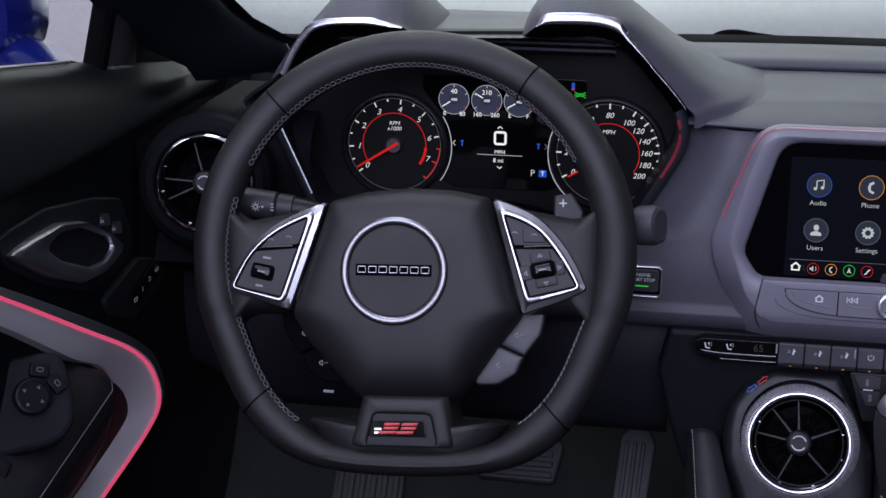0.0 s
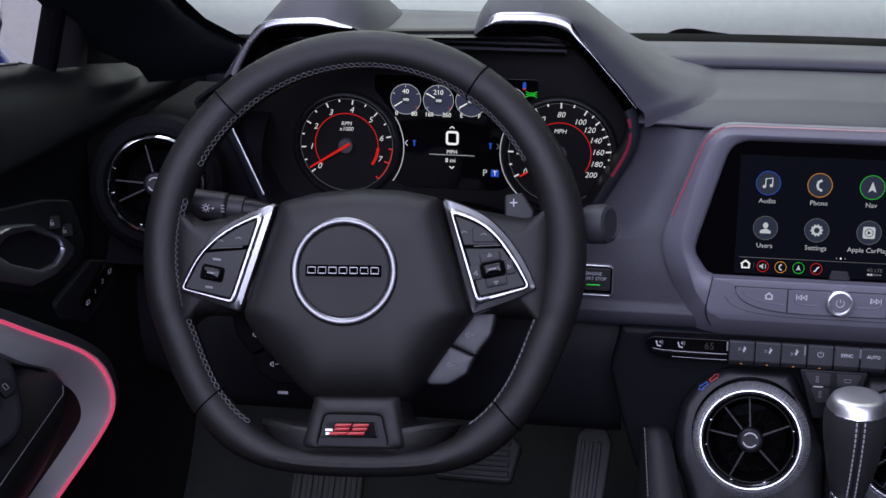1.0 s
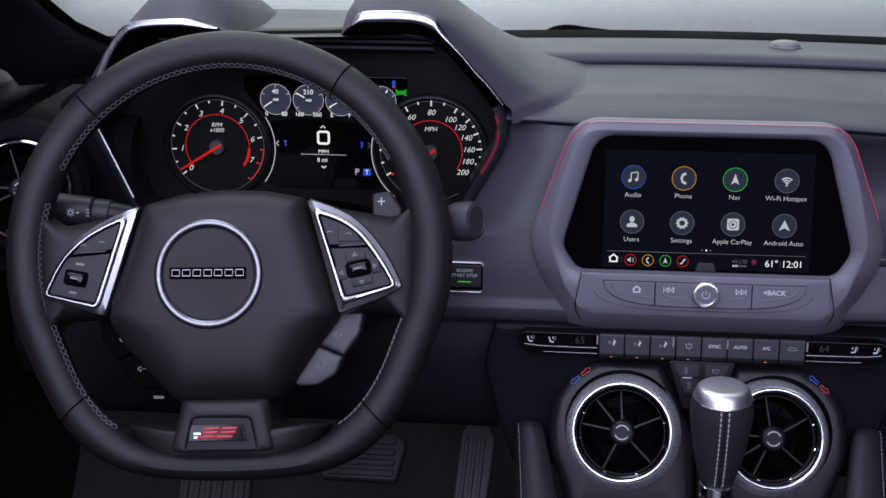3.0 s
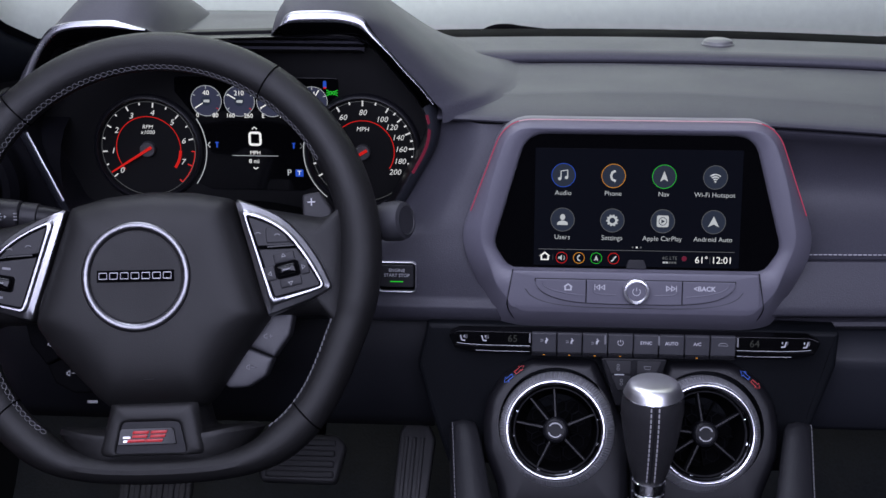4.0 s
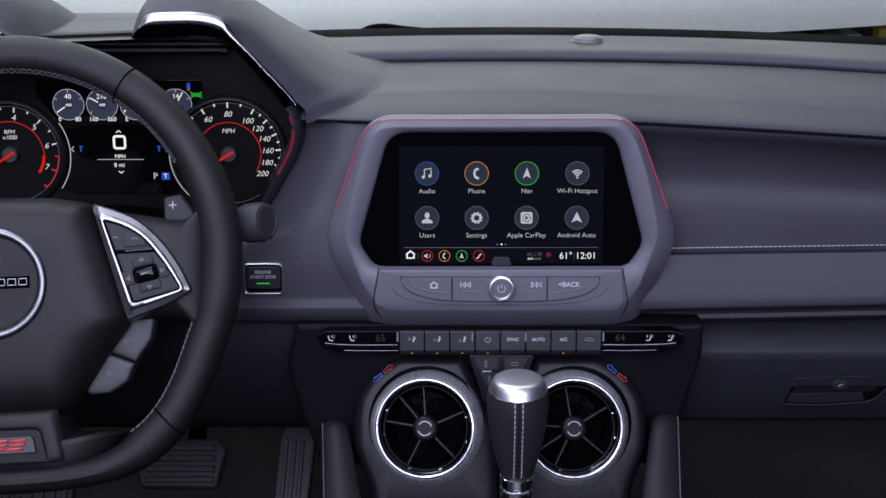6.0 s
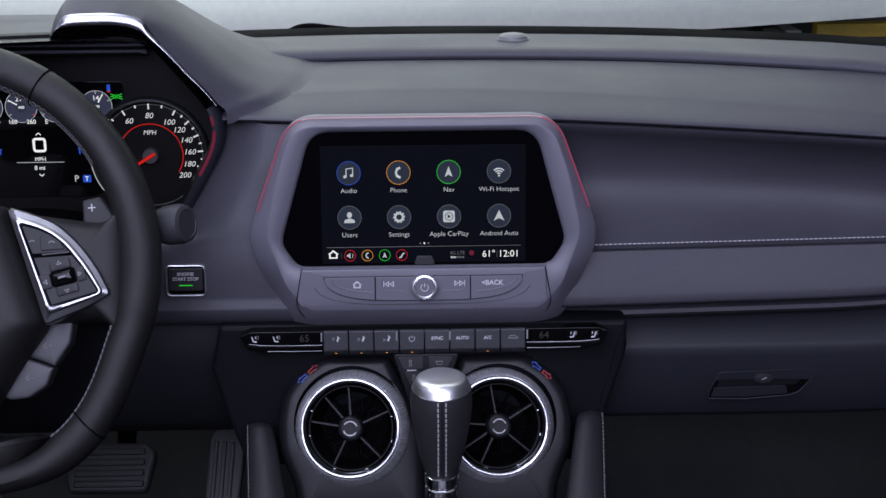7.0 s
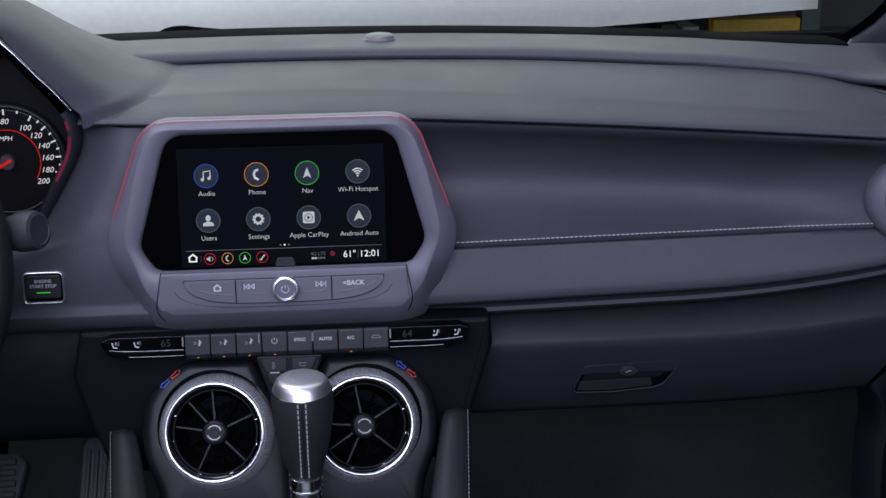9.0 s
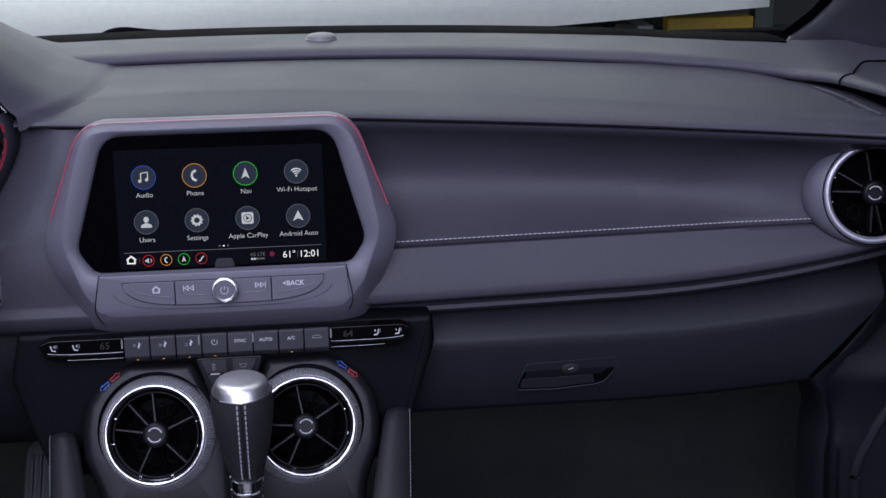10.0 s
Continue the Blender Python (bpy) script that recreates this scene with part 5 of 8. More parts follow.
def binnacle():
    bin_ = thing("instrument_binnacle", "grey twin-hooded instrument binnacle with chrome lips", "binnacle", -0.365, 0.1, 0.65)
    hexa = [(-0.507, 0.806), (-0.425, 0.812), (-0.30, 0.816), (-0.240, 0.820), (-0.174, 0.7415), (-0.222, 0.655), (-0.30, 0.645), (-0.45, 0.642), (-0.505, 0.655), (-0.5405, 0.733), (-0.5405, 0.742)]
    o = rpoly(hexa, [0.012, 0, 0, 0.014, 0.046, 0.012, 0.02, 0.02, 0.012, 0.008, 0.006], 8)
    c, n = (-0.37, 0.73), 180
    h = polar(o, c, n)
    deep = polar([Vector((c[0] + (p.x - c[0]) * 0.985, c[1] + (p.y - c[1]) * 0.975)) for p in o], c, n)

    def at_y(ring, y):
        return [(p.x, y, p.y) for p in ring]

    part("housing", grid([at_y(deep, 0.125), at_y(h, 0.080), at_y(inset(h, -0.0012), 0.0745)], loop_u=True), PLASTIC, bin_, "black inner wall", angle=50)
    # the outer rim runs from lip to lip round the foot
    keep = sorted((a if a <= 9 else a - 360, i) for i, a in enumerate(360 * i / n for i in range(n)) if a <= 9 or a >= 166)
    band = [[at_y(inset(h, d), y)[i] for _, i in keep] for d, y in ((-0.0012, 0.0745), (-0.003, 0.0715), (-0.007, 0.0725), (-0.0105, 0.078), (-0.012, 0.092))]
    part("rim", grid(band), VINYL_DARK, bin_, "dark outer rim", angle=60)
    low = [(p.x, 0.0725, p.y) for p in inset(h, -0.0032) if p.x > -0.205 and 0.695 < p.y < 0.756]
    low.sort(key=lambda q: q[2])
    part("light_line", tube(low, 0.0015, n=8), RED_DIM, bin_, "soft red ambient light line")
    edge = [(p.x, 0.073, p.y) for p in inset(h, -0.001) if p.x < -0.50 and 0.664 < p.y < 0.735]
    edge.sort(key=lambda q: q[2])
    part("edge_trim", tube(edge, 0.0011, n=6), SATIN, bin_, "thin chrome edge")

    # lines of the lips below the hoods: upper edge, lower edge, and the inner edge of the reveal
    lips = (
        ([(-0.3085, 0.8275), (-0.3007, 0.8380), (-0.2792, 0.8400), (-0.2572, 0.8396), (-0.2372, 0.8350), (-0.2298, 0.8238), (-0.2140, 0.8052), (-0.2015, 0.7908), (-0.1876, 0.7758), (-0.1757, 0.7608)],
         [(-0.3085, 0.8270), (-0.2970, 0.8293), (-0.2775, 0.8300), (-0.2565, 0.8297), (-0.2420, 0.8262), (-0.2320, 0.8200), (-0.2150, 0.8040), (-0.2025, 0.7897), (-0.1885, 0.7748), (-0.1765, 0.7600)],
         [(-0.3110, 0.8120), (-0.2970, 0.8122), (-0.2775, 0.8124), (-0.2580, 0.8120), (-0.2430, 0.8095), (-0.2330, 0.8035), (-0.2175, 0.7895), (-0.2055, 0.7770), (-0.1950, 0.7645), (-0.1885, 0.7530)]),
        ([(-0.4263, 0.8229), (-0.4459, 0.8282), (-0.4581, 0.8304), (-0.4877, 0.8290), (-0.5026, 0.8264), (-0.5114, 0.8225), (-0.5204, 0.8125), (-0.5268, 0.8026), (-0.5321, 0.7926), (-0.5388, 0.7781)],
         [(-0.4263, 0.8222), (-0.4459, 0.8228), (-0.4631, 0.8236), (-0.4870, 0.8226), (-0.5000, 0.8200), (-0.5080, 0.8155), (-0.5165, 0.8060), (-0.5222, 0.7970), (-0.5268, 0.7880), (-0.5330, 0.7750)],
         [(-0.4270, 0.8090), (-0.4459, 0.8092), (-0.4631, 0.8093), (-0.4860, 0.8085), (-0.4980, 0.8060), (-0.5050, 0.8020), (-0.5120, 0.7940), (-0.5170, 0.7865), (-0.5210, 0.7790), (-0.5270, 0.7680)]))
    # where along the lip each of the hood's lines begins
    begins = (0, 0.15, 0.4, 0.9, 1.5, 2.2, 3.0, 3.7, 4.3, 5.2, 6.1, 7.0, 8.0, 9.0)

    # hoods: each is a shell that sinks and narrows towards the windscreen
    def hood(name, sgn, cx, lip):
        front = [(-0.0395, 0.819), (-0.038, 0.826), (-0.035, 0.838), (-0.028, 0.849), (-0.018, 0.855), (-0.004, 0.857), (0.012, 0.854), (0.026, 0.845), (0.038, 0.831), (0.052, 0.811), (0.066, 0.792), (0.078, 0.775), (0.087, 0.762), (0.0905, 0.754), (0.0915, 0.748), (0.092, 0.742)]
        edge_line = [Vector((sgn * (x - cx), z)) for x, z in lip]
        start = [tuple(edge_line[int(b)].lerp(edge_line[min(9, int(b) + 1)], b - int(b))) for b in begins] + [(0.1020, 0.755), (0.1025, 0.744)]
        back = [(-0.058, 0.807), (-0.056, 0.815), (-0.050, 0.832), (-0.038, 0.848), (-0.022, 0.856), (-0.002, 0.858), (0.020, 0.855), (0.040, 0.845), (0.058, 0.831), (0.078, 0.814), (0.096, 0.799), (0.113, 0.7855), (0.130, 0.775), (0.147, 0.7665), (0.163, 0.760), (0.182, 0.752)]
        front, start = [[(p.x, p.y) for p in on_line(q, 3)] for q in (front, start)]
        back = [(p.x, p.y) for p in on_line(back, 3)]
        rows = []
        for y in (0.077, 0.0725, 0.0732, 0.0745, 0.077, 0.081, 0.086, 0.092, 0.098, 0.106, 0.114, 0.124, 0.135, 0.15, 0.165, 0.18, 0.20, 0.22, 0.24, 0.26, 0.28, 0.30, 0.32, 0.35):
            g = 1 - math.exp(-max(0.0, y - 0.072) / 0.030)
            f = max(0.0, (y - 0.13) / 0.22)
            roll = max(0.0, min(1.0, (0.138 - y) / 0.066)) ** 1.9
            wide = 1.0 if sgn > 0 else 0.12
            row = []
            for i, ((sx, sz), (ax, az), (bx, bz)) in enumerate(zip(start, front, back)):
                k = i / 3
                if ax > 0:
                    bx, bz = ax + (bx - ax) * wide, az + (bz - az) * wide
                # the front edge is rolled over down to the lip
                px = ax + (bx - ax) * g + (sx - ax) * roll
                pz = az + (bz - az) * g
                pz = pz - max(0.0, pz - 0.765) * 0.62 * f ** 1.7 + (sz - az) * roll
                x, z = cx + sgn * px, pz - (0.003 if not rows else 0.0)
                if sgn > 0 and k > 8:
                    # a wide fillet runs out into the top of the dashboard
                    low = pad_z(x, y)
                    r = 0.022 * smooth(8, 11, k) * smooth(15, 13.5, k) + 1e-6
                    h = max(r - abs(z - low), 0.0) / r
                    z = max(z, low) + h * h * r / 4 - (0.0008 if i == len(front) - 1 else 0.0)
                row.append((x, y, z))
            rows.append(row)
        part(name, grid(rows), VINYL, bin_, "grey vinyl hood", angle=60)

    hood("right_hood", 1, -0.272, lips[0][0])
    hood("left_hood", -1, -0.470, lips[1][0])

    for up, lo, deep_ in lips:
        a, b, c_ = on_line(up, 6), on_line(lo, 6), on_line(deep_, 6)
        rows = [[(p.x + (q.x - p.x) * f, 0.0722 - d, p.y + (q.y - p.y) * f) for p, q in zip(a, b)] for f, d in ((0.0, 0.0), (0.08, 0.0013), (0.35, 0.0024), (0.65, 0.0030), (0.92, 0.0030), (1.0, 0.0020))]
        part("chrome_lip", grid(rows), LIP, bin_, "polished chrome lip", angle=70)
        rows = [[(q.x + (w.x - q.x) * f, y, q.y + (w.y - q.y) * f) for q, w in zip(b, c_)] for f, y in ((0.0, 0.0702), (0.06, 0.0715), (0.3, 0.078), (0.65, 0.088), (1.0, 0.100), (1.05, 0.126))]
        part("reveal", grid(rows), PIANO, bin_, "gloss black reveal", angle=60)

    # brow between the hoods and its gloss edge
    rows = [[(x, y, z) for x in span(-0.49, -0.24, 20)] for y, z in ((0.108, 0.800), (0.106, 0.806), (0.108, 0.8085), (0.115, 0.809), (0.19, 0.8095), (0.27, 0.808), (0.33, 0.806), (0.345, 0.80), (0.35, 0.78))]
    part("brow", grid(rows), VINYL, bin_, "grey top between the hoods")
    part("brow_edge", tube([(x, 0.1055, 0.8055) for x in span(-0.43, -0.24, 10)], 0.0016, n=6), PIANO, bin_, "gloss black edge")
    part("brow_under", grid([[(x, y, z) for x in span(-0.505, -0.240, 10)] for y, z in ((0.076, 0.806), (0.10, 0.800), (0.126, 0.795))]), PLASTIC, bin_)
    # face
    part("face", slab([Vector((p.x, p.y)) for p in inset(h, -0.001)], -0.02, -0.004, 0.0005, CL), GREY_DIAL, bin_, "matt black instrument face")
    # lower cover over the column
    rows = []
    for x in span(-0.47, -0.235, 20):
        u = (x + 0.3525) / 0.1175
        z = 0.656 - 0.034 * abs(u) ** 2.0
        rows.append([(x, 0.118, z + 0.002), (x, 0.08, z), (x, 0.05, z - 0.004), (x, 0.035, z - 0.010), (x, 0.03, z - 0.02), (x, 0.035, 0.60)])
    part("lower_cover", grid(rows), MATT, bin_, "charcoal cover above the column")
    part("cover_line", tube([(x, 0.033, 0.656 - 0.034 * abs((x + 0.3525) / 0.1175) ** 2.0 - 0.0085) for x in span(-0.46, -0.245, 30)], 0.0006, n=5), DARK_CHROME, bin_)
    return bin_


binnacle()


def dial_marks(cx, cy, r0, r1, values, parent, material, w=0.0011, z=0.0):
    for a, big in values:
        q = at(CL, cx, cy, z, a)
        part("tick", block(r0 if big else (r0 + r1) / 2, r1, -w / 2, w / 2, -0.0022, -0.0016, 0.0001, q), material, parent, smooth=False)


def gauges():
    def dial_base(name, label, cx, cy, r):
        g = thing(name, label, "gauge", cx, 0.115, cy, group="dials")
        m = at(CL, cx, cy)
        part("dial", disc(r, -0.004, -0.0025, 72, m, 0.0005), GREY_DIAL, g, "black dial face")
        part("ring", lathe([(r - 0.0003, -0.004), (r + 0.0002, 0.0012), (r + 0.0012, 0.0022), (r + 0.0030, 0.0016), (r + 0.0046, -0.0010), (r + 0.0050, -0.006)], 96, m), PLASTIC, g, "black dial surround", angle=60)
        part("scale_line", lathe([(r - 0.0026, -0.0024), (r - 0.0026, -0.0021), (r - 0.0023, -0.0021), (r - 0.0023, -0.0024)], 96, m), DIM_GLOW, g)
        return g, m

    def pointer(g, m, turn, length):
        nd = m @ pose(0, 0, 0.0035, 0, 0, turn)
        part("needle", slab([Vector((-0.005, -0.0014)), Vector((length, -0.0007)), Vector((length, 0.0007)), Vector((-0.005, 0.0014))], 0.0006, 0.0020, 0.0004, nd), RED_GLOW, g, "red needle", smooth=False)
        part("needle_hub", lathe([(0.0070, -0.003), (0.0070, 0.0030), (0.0064, 0.0038), (0.0, 0.0040)], 36, m), HUB, g, "grey needle hub")

    cx, cy = -0.4428, 0.7063
    tach, m = dial_base("tachometer", "black tachometer dial with a red needle", cx, cy, 0.0462)
    for k in range(8):
        a = 218.7 - 34.3 * k
        lettering(str(k), 0.0075, NUMERAL, tach, at(CL, cx + 0.0337 * math.cos(radians(a)), cy + 0.0337 * math.sin(radians(a)), -0.0019), "numeral", 0.25, wide=1.08)
    dial_marks(cx, cy, 0.0388, 0.0432, [(218.7 - 17.15 * i, i % 2 == 0) for i in range(13)], tach, NUMERAL, 0.0012)
    arc = [(0.0300 * math.cos(radians(a)), 0.0300 * math.sin(radians(a)), -0.002) for a in span(221, -12, 60)]
    part("red_arc", tube(arc, 0.00038, n=4, m=m), RED_GLOW, tach)
    arc = [(0.0298 * math.cos(radians(a)), 0.0298 * math.sin(radians(a)), -0.002) for a in span(-3, -36, 12)]
    part("red_zone", tube(arc, 0.0013, n=4, m=m, flat=0.3), RED_GLOW, tach)
    arc = [(0.0432 * math.cos(radians(a)), 0.0432 * math.sin(radians(a)), -0.002) for a in span(-3, -46, 14)]
    part("red_scale", tube(arc, 0.0004, n=4, m=m), RED_GLOW, tach)
    for a, r0 in ((-3, 0.0400), (-21.7, 0.0385), (-46, 0.0400)):
        part("red_tick", block(r0, 0.0432, -0.0005, 0.0005, -0.0022, -0.0016, 0.0001, at(CL, cx, cy, 0, a)), RED_GLOW, tach, smooth=False)
    lettering("RPM", 0.0053, NUMERAL, tach, at(m, 0.0, 0.0203, -0.0019), "unit", 0.2)
    lettering("x1000", 0.0053, NUMERAL, tach, at(m, 0.0, 0.0153, -0.0019), "unit", 0.2)
    pointer(tach, m, 212, 0.0400)

    cx, cy = -0.2440, 0.7063
    spd, m = dial_base("speedometer", "black speedometer dial with white numerals", cx, cy, 0.0490)

    def angle_of(v):
        return 209.6 - 1.5 * v if v <= 100 else 59.6 - 0.926 * (v - 100)

    for v in range(0, 201, 20):
        a = angle_of(v)
        rr = 0.0362 if v < 90 else 0.0348
        lettering(str(v), 0.0072, NUMERAL, spd, at(CL, cx + rr * math.cos(radians(a)), cy + rr * math.sin(radians(a)), -0.0019), "numeral", 0.25, wide=1.02)
    dial_marks(cx, cy, 0.0422, 0.0472, [(angle_of(v), v % 20 == 0) for v in range(0, 201, 10)], spd, NUMERAL, 0.0014)
    arc = [(0.0288 * math.cos(radians(a)), 0.0288 * math.sin(radians(a)), -0.002) for a in span(210, -33, 60)]
    part("red_arc", tube(arc, 0.00038, n=4, m=m), RED_GLOW, spd)
    lettering("MPH", 0.0058, NUMERAL, spd, at(m, 0.0, 0.0208, -0.0019), "unit", 0.2)
    pointer(spd, m, 211, 0.0410)

    dis = thing("driver_display", "black driver display with a white digital speed", "screen", -0.341, 0.115, 0.672)
    o = rpoly([(-0.4155, 0.774), (-0.2655, 0.774), (-0.2655, 0.760), (-0.291, 0.735), (-0.297, 0.705), (-0.285, 0.675), (-0.300, 0.669), (-0.385, 0.669), (-0.397, 0.675), (-0.389, 0.705), (-0.398, 0.738), (-0.4155, 0.760)], 0.003, 3)
    part("panel", slab(o, -0.004, -0.0012, 0.0003, CL), BLACK_GLASS, dis, "black panel")
    zero = rpoly([(-0.0060, -0.0066), (0.0060, -0.0066), (0.0060, 0.0066), (-0.0060, 0.0066)], 0.0034, 5)
    part("digital_speed", hoop(zero, inset(zero, 0.0021), -0.0012, -0.0006, at(CL, -0.3430, 0.7172, 0)), WHITE_GLOW, dis, "white digital numeral", smooth=False)
    lettering("MPH", 0.0050, WHITE_GLOW, dis, at(CL, -0.3432, 0.7040, -0.0008), "unit")
    part("line", block(-0.3645, -0.3220, 0.7010, 0.7014, -0.0012, -0.0008, 0.0001, CL), SOFT_GLOW, dis, smooth=False)
    lettering("8 mi", 0.0055, WHITE_GLOW, dis, at(CL, -0.3445, 0.6960, -0.0008), "distance")
    for y, s in ((0.7272, 1), (0.6895, -1)):
        part("chevron", tube([(-0.0022, -0.0010 * s, 0), (0, 0.0010 * s, 0), (0.0022, -0.0010 * s, 0)], 0.00045, n=4, m=at(CL, -0.3432, y, -0.0008)), WHITE_GLOW, dis)
    for x, s in ((-0.3860, 1), (-0.3005, -1)):
        part("chevron", tube([(0.0011 * s, 0.0024, 0), (-0.0011 * s, 0, 0), (0.0011 * s, -0.0024, 0)], 0.00045, n=4, m=at(CL, x, 0.7110, -0.0008)), SOFT_GLOW if s > 0 else DIM_GLOW, dis)
    for x in (-0.3785, -0.3075):
        part("blue_mark", block(x - 0.0016, x + 0.0016, 0.7128, 0.7137, -0.0012, -0.0008, 0.0001, CL), BLUE_GLOW, dis, smooth=False)
        part("blue_mark", block(x - 0.0007, x + 0.0007, 0.7085, 0.7128, -0.0012, -0.0008, 0.0001, CL), BLUE_GLOW, dis, smooth=False)
    lettering("P", 0.0085, SOFT_GLOW, dis, at(CL, -0.3122, 0.6855, -0.0008), "gear")
    part("mode_box", slab(rpoly([(-0.3065, 0.6822), (-0.2993, 0.6822), (-0.2993, 0.6888), (-0.3065, 0.6888)], 0.0006, 2), -0.0012, -0.0007, 0.0001, CL), BLUE_GLOW, dis, smooth=False)
    lettering("T", 0.0060, WHITE_GLOW, dis, at(CL, -0.3029, 0.6855, -0.0004), "mode")
    # pale arcs beside the dials
    for cx_, cy_, a0, a1, mt in ((-0.4428, 0.7063, 32, -36, SOFT_GLOW), (-0.2440, 0.7063, 148, 232, SOFT_GLOW)):
        part("dial_arc", tube([(cx_ + 0.0545 * math.cos(radians(a)), cy_ + 0.0545 * math.sin(radians(a)), -0.0008) for a in span(a0, a1, 30)], 0.0004, n=4, m=CL), mt, dis)
    # four small dials
    for x, top, lo, hi, ang in ((-0.3866, "40", "0", "80", 213), (-0.3562, "210", "160", "260", 150), (-0.3262, "", "E", "F", 210), (-0.2895, "14", "8", "19", 60)):
        q = at(CL, x, 0.7520, -0.0012)
        part("small_dial", disc(0.0140, 0, 0.0003, 40, q, 0.0001), DIAL_GLOW, dis, "small slate dial")
        part("dial_edge", lathe([(0.0138, 0.0003), (0.0138, 0.0005), (0.0142, 0.0005), (0.0142, 0.0003)], 40, q), SOFT_GLOW, dis)
        if top:
            lettering(top, 0.0062, WHITE_GLOW, dis, at(q, 0, 0.0072, 0.0006), "numeral")
        part("dial_needle", tube([(0.004 * math.cos(radians(ang)), 0.004 * math.sin(radians(ang)), 0.0005), (0.0125 * math.cos(radians(ang)), 0.0125 * math.sin(radians(ang)), 0.0005)], 0.0005, n=4, m=q), WHITE_GLOW, dis)
        for a in (215, 155, 90, 25, -35):
            part("tick", block(0.0112, 0.0134, -0.0003, 0.0003, 0.0003, 0.0006, 0.0001, at(q, 0, 0, 0, a)), RED_GLOW if a == -35 else SOFT_GLOW, dis, smooth=False)
        part("dial_core", disc(0.0046, 0.0003, 0.0005, 24, q, 0.0001), DISC, dis)
        part("dial_symbol", slab(rpoly([(-0.0028, -0.0012), (0.0028, -0.0016), (0.0032, 0.0010), (-0.0022, 0.0008)], 0.0006, 2), 0.0003, 0.0008, 0.0001, q), SOFT_GLOW, dis, smooth=False)
        lettering(lo, 0.0055, WHITE_GLOW, dis, at(q, -0.0085, -0.0135, 0.0006), "numeral")
        lettering(hi, 0.0055, WHITE_GLOW, dis, at(q, 0.0080, -0.0135, 0.0006), "numeral")
    # telltales
    q = at(CL, -0.2775, 0.7680, -0.0008)
    part("car_telltale", slab(rpoly([(-0.0015, -0.0034), (0.0015, -0.0034), (0.0015, 0.0034), (-0.0015, 0.0034)], 0.001, 3), 0, 0.0003, 0.0001, q), BLUE_GLOW, dis)
    part("car_telltale", block(-0.0013, 0.0013, -0.0036, -0.0022, 0.0002, 0.0005, 0.0001, q), RED_GLOW, dis, smooth=False)
    q = at(CL, -0.2710, 0.7605, -0.0008)
    for s in (-1, 1):
        for a in (-28, 0, 28):
            part("lamp_telltale", tube([(s * 0.0018, 0.0009 * a / 28, 0), (s * 0.0052, 0.0026 * a / 28, 0)], 0.00042, n=4, m=q), GREEN_GLOW, dis)
        part("lamp_telltale", tube([(s * 0.0012, 0.0018, 0), (s * 0.0004, 0, 0), (s * 0.0012, -0.0018, 0)], 0.00042, n=4, m=q), GREEN_GLOW, dis)


gauges()

# ---- centre stack ----
def arc_arrow(m, first, second, parent):
    """A pair of small outline arrows, end to end."""
    for k, mt in ((1, first), (-1, second)):
        o = [Vector(p) for p in ((0.0012, -0.0013), (0.0062, -0.0013), (0.0062, -0.0026), (0.0098, 0.0), (0.0062, 0.0026), (0.0062, 0.0013), (0.0012, 0.0013))]
        o = [Vector((p.x * k, p.y)) for p in o]
        part("temperature_arrow", hoop(o, inset(o, 0.00055), 0, 0.0003, m), mt, parent, smooth=False)


